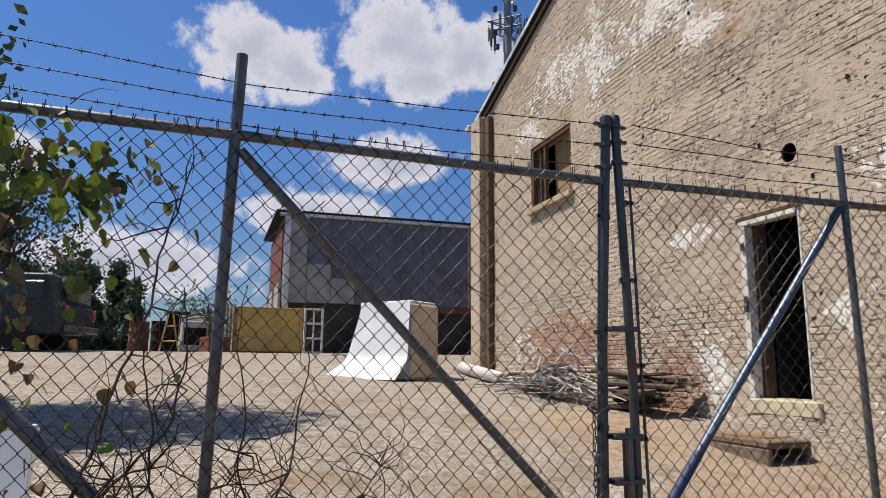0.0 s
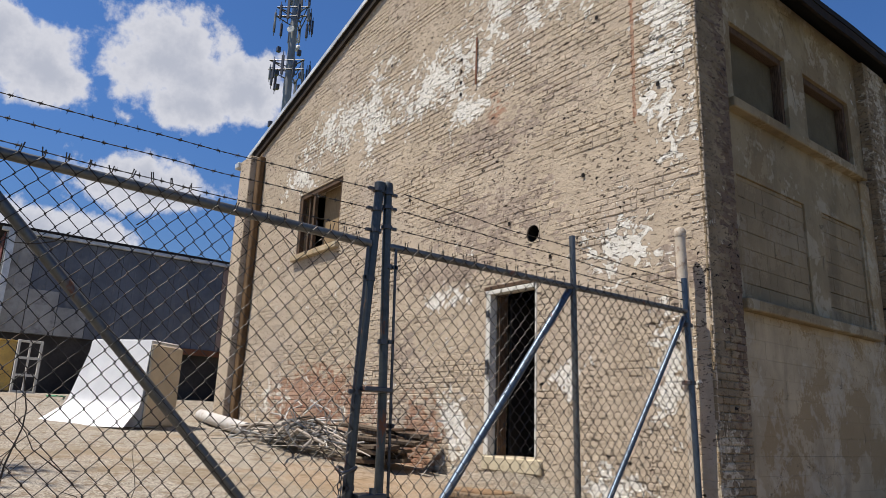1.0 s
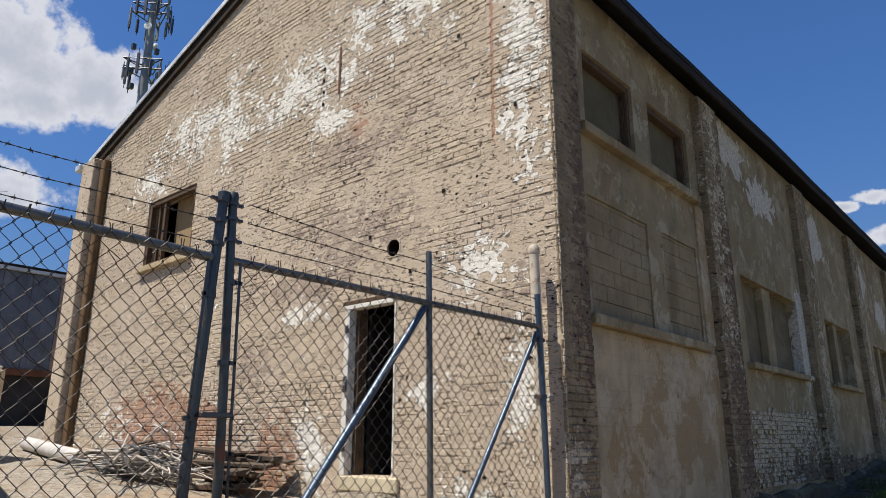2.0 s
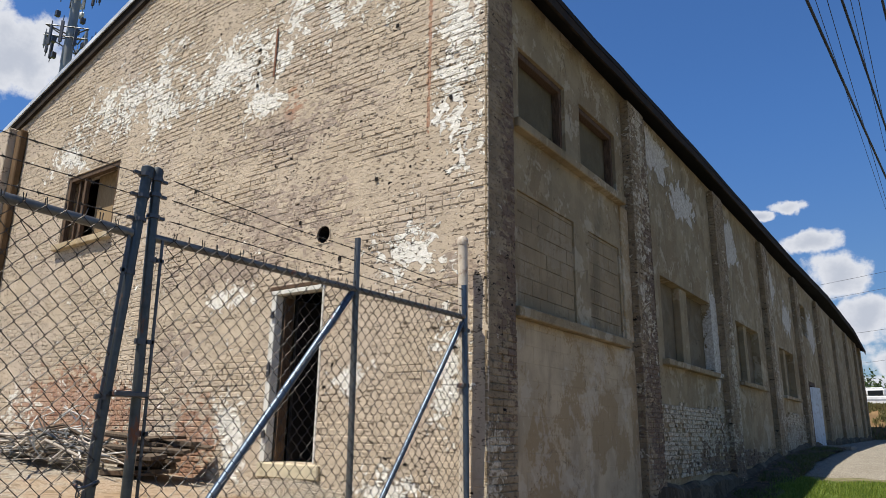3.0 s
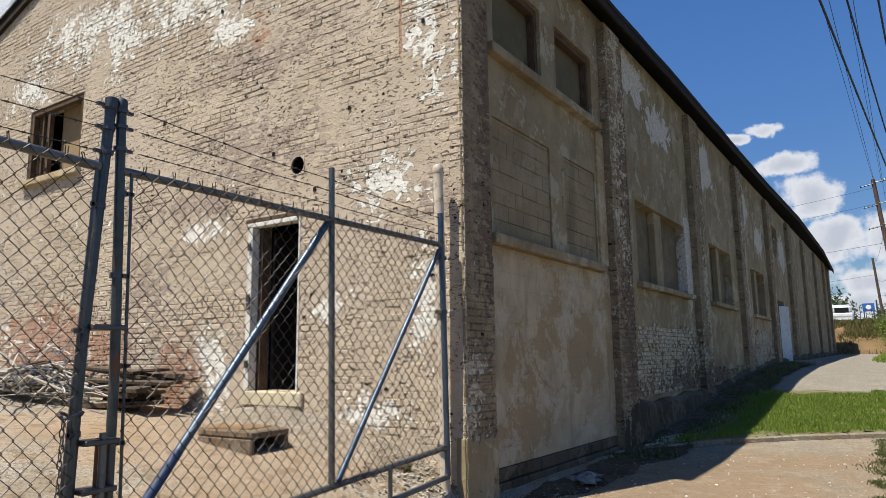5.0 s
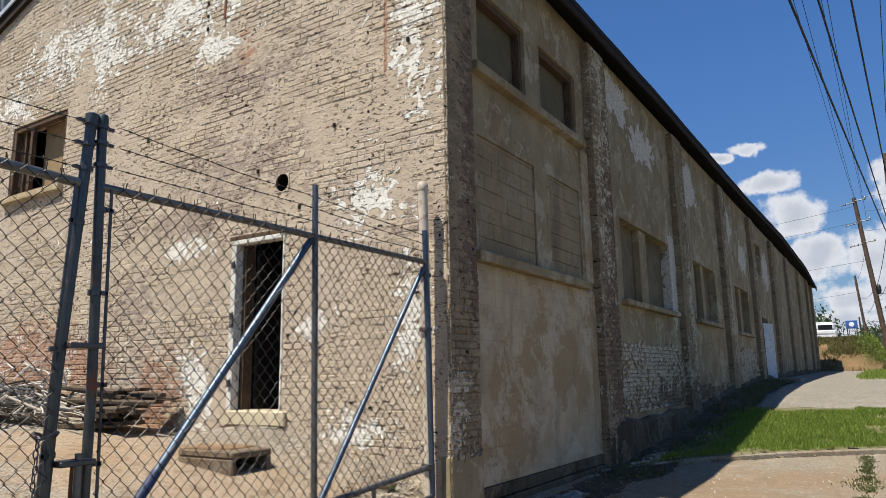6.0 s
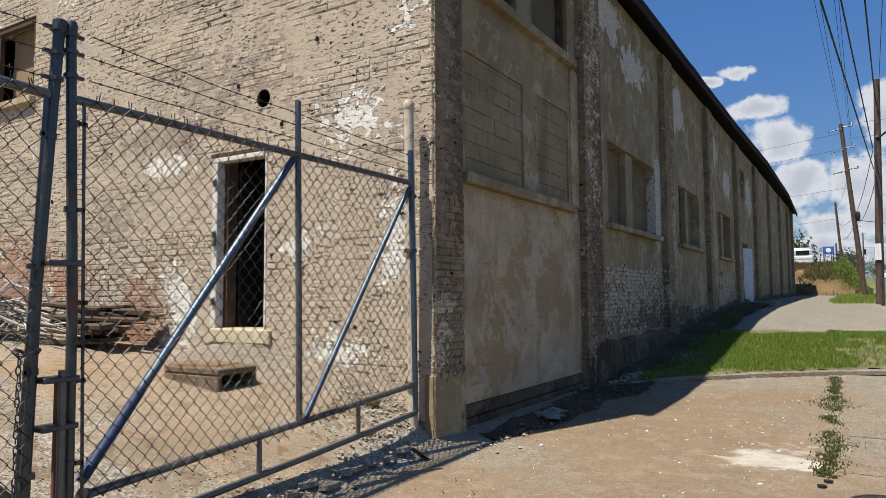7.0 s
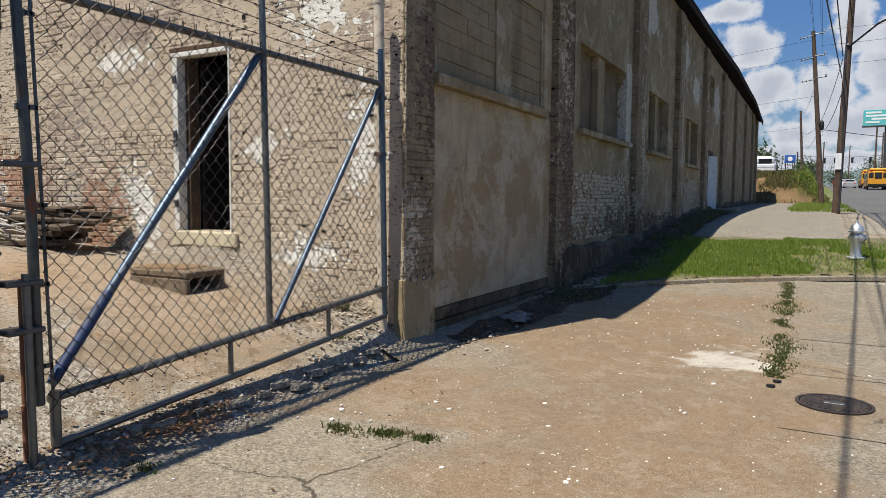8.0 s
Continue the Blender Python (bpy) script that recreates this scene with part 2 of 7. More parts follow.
def stucco(name, base, patch, pale, peel=()):
    """Painted render with blotches, hairline cracks, worn patches and places where the paint has peeled to pale plaster."""
    m, g = material(name)
    p = g.place()
    big, mid = g.noise(0.7, 6.0, 0.62, p, 0.3), g.noise(2.4, 7.0, 0.6, p, 0.3)
    fine, grit = g.noise(22.0, 5.0, 0.7, p), g.noise(150.0, 3.0, 0.7, p)
    c = g.mix(g.span(mid, 0.35, 0.68), tuple(x * 0.88 for x in base), tuple(x * 1.14 for x in base))
    edge = g.math("ADD", g.math("MULTIPLY", g.noise(0.95, 5.0, 0.6, p, 0.6), 0.75), g.math("MULTIPLY", fine, 0.25))
    c = g.mix(g.math("MULTIPLY", g.span(edge, 0.525, 0.54), 0.75), c, patch)
    haze = g.math("ADD", g.math("MULTIPLY", g.noise(1.5, 5.0, 0.6, p, 0.8), 0.7), g.math("MULTIPLY", g.noise(9.0, 4.0, 0.6, p, 0.6), 0.3))
    c = g.mix(g.math("MULTIPLY", g.span(haze, 0.53, 0.58), 0.55), c, pale)
    soot = g.noise(1.0, 5.0, 0.6, g.scaled(p, (2.2, 2.2, 0.55)), 0.5)
    c = g.mix(g.math("MULTIPLY", g.span(soot, 0.52, 0.68), 0.4), c, tuple(x * 0.5 for x in base))
    lost = g.span(g.math("ADD", g.math("MULTIPLY", g.noise(5.5, 5.0, 0.62, p, 0.9), 0.7), g.math("MULTIPLY", grit, 0.3)), 0.615, 0.63)
    if peel:
        torn = g.math("ADD", g.most([g.blob(p, q, r) for q, r in peel]), g.math("MULTIPLY", g.math("SUBTRACT", g.noise(2.6, 7.0, 0.66, p, 0.7), 0.5), 2.6))
        bare = g.span(torn, 0.22, 0.25)
        shade = g.math("MULTIPLY", g.span(torn, 0.12, 0.22), g.math("SUBTRACT", 1.0, bare))
        c = g.mix(g.math("MULTIPLY", shade, 0.6), c, tuple(x * 0.3 for x in base))
        c = g.mix(bare, c, g.mix(g.span(fine, 0.38, 0.66), (0.40, 0.355, 0.285), (0.66, 0.61, 0.52)))
    else:
        bare = 0.0
    c = g.mix(g.math("MULTIPLY", lost, 0.65), c, tuple(x * 0.42 for x in base))
    crack = g.span(g.voronoi(0.8, g.vec("ADD", p, g.scaled(g.add("ShaderNodeTexNoise").outputs["Color"], (0.3, 0.3, 0.3))), "DISTANCE_TO_EDGE"), 0.0, 0.005, 1.0, 0.0)
    crack = g.math("MULTIPLY", crack, g.span(big, 0.5, 0.62))
    c = g.mix(g.math("MULTIPLY", crack, 0.7), c, (0.05, 0.042, 0.032))
    c = g.mix(g.math("MULTIPLY", g.span(grit, 0.5, 0.8), 0.22), c, tuple(x * 0.5 for x in base))
    h = g.math("ADD", g.math("MULTIPLY", fine, 0.6), g.math("MULTIPLY", grit, 0.3))
    h = g.math("SUBTRACT", g.math("SUBTRACT", g.math("SUBTRACT", h, crack), g.math("MULTIPLY", lost, 0.5)), g.math("MULTIPLY", bare, 0.6))
    g.surface(c, 0.9, 0.0, g.bump(h, 0.7, 0.012))
    return m


def dirt_material():
    m, g = material("yard_dirt")
    p = g.place()
    big, mid, fine = g.noise(0.35, 6.0, 0.6, p), g.noise(1.8, 7.0, 0.65, p, 0.4), g.noise(14.0, 6.0, 0.7, p)
    c = g.mix(g.span(big, 0.4, 0.62), (0.21, 0.165, 0.112), (0.27, 0.228, 0.172))
    c = g.mix(g.math("MULTIPLY", g.span(mid, 0.45, 0.7), 0.7), c, (0.32, 0.205, 0.115))
    stones = g.voronoi(62.0, p, "F1", "Color")
    tone = g.add("ShaderNodeSeparateColor")
    g.link(stones, tone.inputs[0])
    gravel = g.mix(tone.outputs[0], (0.10, 0.086, 0.068), (0.44, 0.40, 0.335))
    c = g.mix(g.math("MULTIPLY", g.span(g.noise(0.9, 5.0, 0.6, p), 0.34, 0.52), 0.85), c, gravel)
    clay = g.math("ADD", g.blob(p, (-2.6, -1.6, 0.7), (4.2, 1.9, 3.0)), g.math("MULTIPLY", g.math("SUBTRACT", mid, 0.5), 1.8))
    c = g.mix(g.math("MULTIPLY", g.span(clay, 0.15, 0.6), 0.55), c, (0.29, 0.195, 0.115))
    c = g.mix(g.math("MULTIPLY", g.span(g.noise(6.0, 3.0, 0.5, p, 0.8), 0.55, 0.61), 0.6), c, (0.14, 0.096, 0.057))
    c = g.mix(g.math("MULTIPLY", g.span(fine, 0.5, 0.75), 0.3), c, (0.14, 0.10, 0.07))
    sep = g.add("ShaderNodeSeparateXYZ")
    g.link(p, sep.inputs[0])
    far = g.span(g.vec("LENGTH", g.scaled(p, (1, 1, 0))), 45.0, 80.0)
    c = g.mix(far, c, g.mix(g.span(mid, 0.4, 0.7), (0.10, 0.13, 0.04), (0.20, 0.19, 0.08)))
    h = g.math("ADD", g.math("MULTIPLY", g.voronoi(62.0, p), 0.6), fine)
    g.surface(c, 0.95, 0.0, g.bump(h, 0.6, 0.015))
    return m


def concrete_material(name, dirt, light):
    """Old concrete with clay washed over it, cracks and pale spills."""
    m, g = material(name)
    p = g.place()
    big, mid, fine = g.noise(0.42, 6.0, 0.6, p, 0.5), g.noise(2.2, 7.0, 0.65, p, 0.3), g.noise(13.0, 6.0, 0.7, p)
    agg = g.voronoi(60.0, p, "F1", "Color")
    tone = g.add("ShaderNodeSeparateColor")
    g.link(agg, tone.inputs[0])
    grey = g.mix(tone.outputs[0], tuple(x * 0.5 for x in light), tuple(min(1, x * 1.45) for x in light))
    grey = g.mix(g.span(mid, 0.4, 0.8), grey, light)
    if dirt:
        lane = g.most([g.blob(p, (1.9, 2.2, 0), (2.2, 4.6, 6)), g.blob(p, (2.6, -1.5, 0), (1.2, 3.0, 6))])
        v = g.math("ADD", g.math("MULTIPLY", big, 0.8), g.math("MULTIPLY", g.math("MAXIMUM", lane, -0.6), 0.34))
        v = g.math("ADD", v, g.math("MULTIPLY", mid, 0.25))
        grey = g.mix(g.math("MULTIPLY", g.span(v, 0.50, 0.66), 0.82), grey, g.mix(g.span(fine, 0.35, 0.7), (0.18, 0.115, 0.062), (0.25, 0.172, 0.102)))
        spill = g.math("ADD", g.blob(p, (2.95, 1.35, 0), (0.95, 1.05, 6)), g.math("MULTIPLY", g.math("SUBTRACT", mid, 0.5), 2.4))
        grey = g.mix(g.math("MULTIPLY", g.span(spill, 0.36, 0.8), 0.7), grey, (0.56, 0.52, 0.45))
    c = g.mix(g.math("MULTIPLY", g.span(fine, 0.50, 0.72), 0.5), grey, (0.15, 0.115, 0.085))
    c = g.mix(g.math("MULTIPLY", g.span(g.noise(1.25, 4.0, 0.55, p, 0.9), 0.50, 0.56), 0.2), c, (0.13, 0.105, 0.08))
    c = g.mix(g.math("MULTIPLY", g.span(g.noise(4.2, 4.0, 0.6, p, 0.9), 0.54, 0.60), 0.14), c, (0.40, 0.36, 0.29))
    spot = g.math("MULTIPLY", g.span(g.noise(45.0, 2.0, 0.5, p), 0.64, 0.67), g.span(mid, 0.42, 0.6))
    c = g.mix(g.math("MULTIPLY", spot, 0.45), c, (0.60, 0.55, 0.48))
    grains = g.noise(110.0, 3.0, 0.7, p)
    c = g.mix(g.math("MULTIPLY", g.span(grains, 0.52, 0.66), 0.68), c, (0.08, 0.062, 0.045))
    c = g.mix(g.math("MULTIPLY", g.span(grains, 0.46, 0.34), 0.35), c, (0.46, 0.40, 0.32))
    wob = g.add("ShaderNodeTexNoise")
    wob.inputs["Scale"].default_value, wob.inputs["Detail"].default_value = 2.2, 8.0
    g.link(p, wob.inputs["Vector"])
    q = g.vec("ADD", p, g.scaled(g.vec("SUBTRACT", wob.outputs["Color"], (0.5, 0.5, 0.5)), (0.5, 0.5, 0.0)))
    crack = g.span(g.voronoi(0.42, g.scaled(q, (1, 1, 0.01)), "DISTANCE_TO_EDGE"), 0.0, 0.006, 1.0, 0.0)
    near = g.most([g.blob(p, (1.3, -3.2, 0), (2.0, 1.3, 6)), g.blob(p, (0.3, -4.0, 0), (1.6, 2.0, 6)), g.blob(p, (4.3, 2.0, 0), (0.8, 3.0, 6))])
    crack = g.math("MULTIPLY", g.math("MULTIPLY", crack, g.span(mid, 0.41, 0.49)), g.span(near, 0.0, 0.3))
    c = g.mix(g.math("MULTIPLY", crack, 0.85), c, (0.05, 0.04, 0.03))
    h = g.math("SUBTRACT", g.math("ADD", g.math("MULTIPLY", fine, 0.6), g.math("MULTIPLY", g.voronoi(60.0, p), 0.4)), g.math("MULTIPLY", crack, 1.5))
    g.surface(c, 0.92, 0.0, g.bump(h, 0.75, 0.008))
    return m


def wood(name, a, b, scale=1.0):
    m, g = material(name)
    p = g.place()
    grain = g.noise(5.0, 6.0, 0.6, g.scaled(p, (14 * scale, 14 * scale, 1.2 * scale)), 0.4)
    blot = g.noise(3.0, 5.0, 0.6, p)
    c = g.mix(g.span(grain, 0.35, 0.65), a, b)
    c = g.mix(g.math("MULTIPLY", g.span(blot, 0.5, 0.75), 0.5), c, tuple(x * 0.5 for x in a))
    g.surface(c, 0.8, 0.0, g.bump(grain, 0.4, 0.004))
    return m


def galvanised(name, colour, rust=0.0):
    m, g = material(name)
    p = g.place()
    spangle, mid = g.voronoi(45.0, p, "F1", "Color"), g.noise(5.0, 6.0, 0.65, p)
    tone = g.add("ShaderNodeSeparateColor")
    g.link(spangle, tone.inputs[0])
    c = g.mix(tone.outputs[0], tuple(x * 0.85 for x in colour), colour)
    c = g.mix(g.math("MULTIPLY", g.span(mid, 0.5, 0.7), 0.55), c, tuple(x * 0.45 for x in colour))
    r = g.span(g.noise(7.0, 6.0, 0.7, g.scaled(p, (1, 1, 0.35))), 0.62 - rust, 0.72 - rust)
    c = g.mix(r, c, (0.17, 0.065, 0.03))
    g.surface(c, g.math("ADD", g.math("MULTIPLY", r, 0.42), g.span(mid, 0.3, 0.7, 0.36, 0.52)), g.math("SUBTRACT", 0.75, g.math("MULTIPLY", r, 0.7)), g.bump(mid, 0.2, 0.003))
    return m


M_BRICK = painted_brick("flaking_painted_brick", True)
M_BRICK_ONE = painted_brick("flaking_painted_brick_single", "object")
M_MORTAR = painted_brick("painted_mortar", False)
# shaded copies of the gable's paint and mortar, darker by colour alone
M_SHADE_BRICK = painted_brick("shade_toned_street_brick", True, side=True)
M_SHADE_MORTAR = painted_brick("shade_toned_street_mortar", False, side=True)
PEELED = [((-0.15, 6.1, 6.75), (0.5, 1.5, 0.6)), ((-0.15, 8.0, 6.25), (0.5, 1.1, 0.5)), ((-0.15, 11.9, 6.3), (0.5, 1.0, 0.8)), ((-0.15, 17.0, 6.2), (0.5, 0.9, 0.8)),
          ((-0.15, 9.8, 3.6), (0.5, 0.4, 1.6)), ((-0.15, 19.5, 5.4), (0.5, 1.0, 0.6)), ((-0.15, 25.0, 5.6), (0.5, 1.2, 0.9))]
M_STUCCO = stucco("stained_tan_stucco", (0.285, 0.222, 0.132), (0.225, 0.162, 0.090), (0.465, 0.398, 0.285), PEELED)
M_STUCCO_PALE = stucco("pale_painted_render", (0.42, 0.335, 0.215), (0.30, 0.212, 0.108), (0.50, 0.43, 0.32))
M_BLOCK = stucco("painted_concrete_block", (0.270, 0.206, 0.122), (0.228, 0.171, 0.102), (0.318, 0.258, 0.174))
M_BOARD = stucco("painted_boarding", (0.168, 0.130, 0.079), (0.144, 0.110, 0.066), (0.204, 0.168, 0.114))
M_FOOT = stucco("damp_foundation_concrete", (0.10, 0.076, 0.05), (0.055, 0.04, 0.026), (0.20, 0.155, 0.10))
M_DIRT = dirt_material()
M_DRIVE = concrete_material("clay_stained_concrete", True, (0.225, 0.192, 0.142))
M_PAVE = concrete_material("grey_pavement_concrete", True, (0.215, 0.184, 0.136))
M_PAVE_OLD = concrete_material("old_gritty_pavement_concrete", False, (0.215, 0.195, 0.158))
M_ASPHALT = plain("worn_asphalt", (0.115, 0.112, 0.108), 0.9, 0, 0.18, 0.6, 0.5)
M_ROOF = plain("weathered_tar_roof", (0.022, 0.02, 0.019), 0.9, 0, 0.3, 3.0)
M_FASCIA = plain("rotten_wood_and_rake_shade", (0.028, 0.021, 0.016), 0.9, 0, 0.4, 5.0)
M_FLASH = plain("white_metal_flashing", (0.62, 0.63, 0.62), 0.45, 0.3, 0.2, 3.0)
# room shade put into near-black colour; M_DARK also colours dark goods
M_DARK = plain("room_shade_and_dark_goods", (0.016, 0.014, 0.013), 0.95, 0, 0.3, 2.0)
M_INSIDE = plain("room_shade_plaster", (0.025, 0.021, 0.018), 0.95, 0, 0.3, 2.0)
M_FRAMEWOOD = wood("weathered_window_wood", (0.065, 0.04, 0.025), (0.125, 0.082, 0.052))
M_WHITEWOOD = wood("chipped_white_painted_wood", (0.52, 0.50, 0.45), (0.66, 0.64, 0.58))
M_GALV = galvanised("galvanised_steel", (0.15, 0.152, 0.148), 0.02)
M_GALV_BLUE = galvanised("bluish_galvanised_steel", (0.09, 0.12, 0.16), 0.015)
M_WIRE = plain("weathered_fence_wire", (0.030, 0.028, 0.026), 0.5, 0.45, 0.4, 6.0, 0.1, (0.075, 0.05, 0.035))
M_POST = galvanised("dull_dark_post_steel", (0.085, 0.092, 0.092), 0.05)
# whitewash in the darkened side tones, so the wall's shade sits in its colour
M_WHITE_BRICK = painted_brick("whitewashed_bared_brick_shade_toned", True, side=True, lime=0.05)
M_TAPE = plain("dark_blue_tape", (0.012, 0.028, 0.085), 0.5, 0, 0.4, 20.0, 0.3)
# darker copy of the boarding, with the upper windows' recess shade in its colour
M_BOARD_DARK = stucco("recess_shade_boarding", (0.13, 0.105, 0.062), (0.11, 0.088, 0.052), (0.155, 0.13, 0.085))
M_RUST = galvanised("rusted_steel", (0.16, 0.07, 0.04), 0.25)
M_STEEL_DARK = galvanised("dark_steel", (0.10, 0.10, 0.105), 0.05)


# ---- mesh tools ----
class Mesh:
    """Collects vertices and faces of one mesh."""

    def __init__(self):
        self.v, self.f, self.mi = [], [], []

    def add(self, verts, faces, mi=0):
        n = len(self.v)
        self.v.extend(tuple(x) for x in verts)
        self.f.extend(tuple(n + i for i in q) for q in faces)
        self.mi.extend([mi] * len(faces))
        return self

    def box(self, lo, hi, m=None, mi=0, bevel=0.0):
        x0, y0, z0 = lo
        x1, y1, z1 = hi
        if bevel > 0:
            b = min(bevel, 0.45 * min(abs(x1 - x0), abs(y1 - y0), abs(z1 - z0)))
            vs, idx = [], {}
            for sx in (0, 1):
                for sy in (0, 1):
                    for sz in (0, 1):
                        c = [(x0, x1)[sx], (y0, y1)[sy], (z0, z1)[sz]]
                        d = [(b, -b)[sx], (b, -b)[sy], (b, -b)[sz]]
                        for ax in range(3):
                            q = [c[k] + (0 if k == ax else d[k]) for k in range(3)]
                            idx[sx, sy, sz, ax] = len(vs)
                            vs.append(q)
            fs = []
            for ax in range(3):
                o = [k for k in range(3) if k != ax]
                for s in (0, 1):
                    ring = []
                    for u, w in ((0, 0), (1, 0), (1, 1), (0, 1)):
                        key = [0, 0, 0]
                        key[ax], key[o[0]], key[o[1]] = s, u, w
                        ring.append(idx[(*key, ax)])
                    fs.append(ring)
                for u in (0, 1):
                    for w in (0, 1):
                        key = [0, 0, 0]
                        key[o[0]], key[o[1]] = u, w
                        k2 = list(key)
                        k2[ax] = 1
                        fs.append([idx[(*key, o[0])], idx[(*key, o[1])], idx[(*k2, o[1])], idx[(*k2, o[0])]])
            for sx in (0, 1):
                for sy in (0, 1):
                    for sz in (0, 1):
                        fs.append([idx[sx, sy, sz, a] for a in range(3)])
        else:
            vs = [(x, y, z) for x in (x0, x1) for y in (y0, y1) for z in (z0, z1)]
            fs = [(0, 1, 3, 2), (4, 6, 7, 5), (0, 4, 5, 1), (2, 3, 7, 6), (0, 2, 6, 4), (1, 5, 7, 3)]
        if m is not None:
            vs = [m @ Vector(q) for q in vs]
        return self.add(vs, fs, mi)

    def tube(self, path, r, n=8, mi=0, cap=True):
        """A round bar along a path; r is a number or one number per point."""
        pts = [Vector(q) for q in path]
        rs = r if isinstance(r, (list, tuple)) else [r] * len(pts)
        rings = []
        side = None
        for i, q in enumerate(pts):
            d = (pts[min(i + 1, len(pts) - 1)] - pts[max(i - 1, 0)])
            d = d.normalized() if d.length > 1e-9 else Vector((0, 0, 1))
            if side is None:
                side = d.cross(Vector((0, 0, 1)) if abs(d.z) < 0.9 else Vector((1, 0, 0))).normalized()
            side = (side - d * side.dot(d)).normalized()
            up = d.cross(side)
            rings.append([q + (side * math.cos(2 * math.pi * k / n) + up * math.sin(2 * math.pi * k / n)) * rs[i] for k in range(n)])
        vs = [q for ring in rings for q in ring]
        fs = [(i * n + k, i * n + (k + 1) % n, (i + 1) * n + (k + 1) % n, (i + 1) * n + k) for i in range(len(pts) - 1) for k in range(n)]
        if cap:
            fs += [tuple(range(n))[::-1], tuple((len(pts) - 1) * n + k for k in range(n))]
        return self.add(vs, fs, mi)

    def lathe(self, profile, centre=(0, 0, 0), n=20, mi=0, m=None):
        """Turns (radius, height) pairs round the upright axis."""
        cx, cy, cz = centre
        vs = [(cx + r * math.cos(2 * math.pi * k / n), cy + r * math.sin(2 * math.pi * k / n), cz + z) for r, z in profile for k in range(n)]
        if m is not None:
            vs = [m @ Vector(q) for q in vs]
        fs = [(i * n + k, i * n + (k + 1) % n, (i + 1) * n + (k + 1) % n, (i + 1) * n + k) for i in range(len(profile) - 1) for k in range(n)]
        fs += [tuple(range(n))[::-1], tuple((len(profile) - 1) * n + k for k in range(n))]
        return self.add(vs, fs, mi)

    def data(self, name, mats, smooth=False):
        me = bpy.data.meshes.new(name)
        me.from_pydata(self.v, [], self.f)
        for x in (mats if isinstance(mats, (list, tuple)) else [mats]):
            me.materials.append(x)
        me.polygons.foreach_set("material_index", self.mi)
        bm = bmesh.new()
        bm.from_mesh(me)
        bmesh.ops.recalc_face_normals(bm, faces=bm.faces)
        bm.to_mesh(me)
        bm.free()
        if smooth:
            me.polygons.foreach_set("use_smooth", [True] * len(me.polygons))
            me.set_sharp_from_angle(angle=radians(40))
        return me


def thing(name, label, category, at=(0, 0, 0), turn=0.0, group="", kind=""):
    """An Empty at a thing's base that carries its parts."""
    e = new(name)
    e.empty_display_size = 0.2
    e.location, e.rotation_euler = at, (0, 0, radians(turn))
    return tagged(e, label, category, group, kind)


def part(name, mesh, mats, parent=None, label="", smooth=False, at=None, kind=""):
    ob = new(name, mesh.data(name, mats, smooth) if isinstance(mesh, Mesh) else mesh)
    ob.parent = parent
    if at is not None:
        ob.location = at
    return tagged(ob, label, kind=kind)


def solo(name, mesh, mats, label, category, group="", kind="", smooth=False):
    return tagged(part(name, mesh, mats, None, "", smooth), label, category, group, kind)


def steps(v, table):
    """Smooth look-up in a table of (place, value)."""
    if v <= table[0][0]:
        return table[0][1]
    for (a, p), (b, q) in zip(table, table[1:]):
        if v <= b:
            return p + (q - p) * (v - a) / (b - a)
    return table[-1][1]


RISE = [(-60, -0.3), (-8, -0.05), (0, 0.0), (5, 0.04), (7.5, 0.14), (9, 0.28), (12, 0.58), (15, 0.86), (20, 1.08), (30, 1.28), (46, 1.45), (60, 1.9), (80, 2.7), (120, 3.9), (200, 6.0), (1500, 12)]
YARD = [(-1500, 6), (-60, 2.4), (-30, 2.1), (-20, 1.95), (-15, 1.84), (-11.4, 1.42), (-8, 1.15), (-4, 0.86), (-2.5, 0.75), (-1.5, 0.62), (-0.8, 0.42), (-0.15, 0.14), (0.3, 0.0)]


def ground_z(x, y):
    s = min(1.0, max(0.0, (x + 1.0) / 1.0))
    z = steps(y, RISE) * s + steps(x, YARD)
    if -4.0 < x < 0.2 and y < 0.5:
        z += 0.24 * math.exp(-abs(y) / 0.7) * min(1, max(0, (x + 4.0) / 1.2)) * min(1.0, max(0.0, (0.1 - x) / 0.5))
    return z


# ---- ground ----
def spaced(fine_lo, fine_hi, step, reach):
    vals = [fine_lo + i * step for i in range(int(round((fine_hi - fine_lo) / step)) + 1)]
    d, lo, hi = step, fine_lo, fine_hi
    while hi < reach or lo > -reach:
        d *= 1.35
        lo, hi = lo - d, hi + d
        vals = [lo] + vals + [hi]
    return vals


def sheet(xs, ys, z, keep=None):
    m = Mesh()
    nx, ny = len(xs), len(ys)
    verts = [(x, y, z(x, y)) for y in ys for x in xs]
    faces = []
    for j in range(ny - 1):
        for i in range(nx - 1):
            if keep is None or keep((xs[i] + xs[i + 1]) / 2, (ys[j] + ys[j + 1]) / 2):
                faces.append((j * nx + i, j * nx + i + 1, (j + 1) * nx + i + 1, (j + 1) * nx + i))
    m.add(verts, faces)
    return m


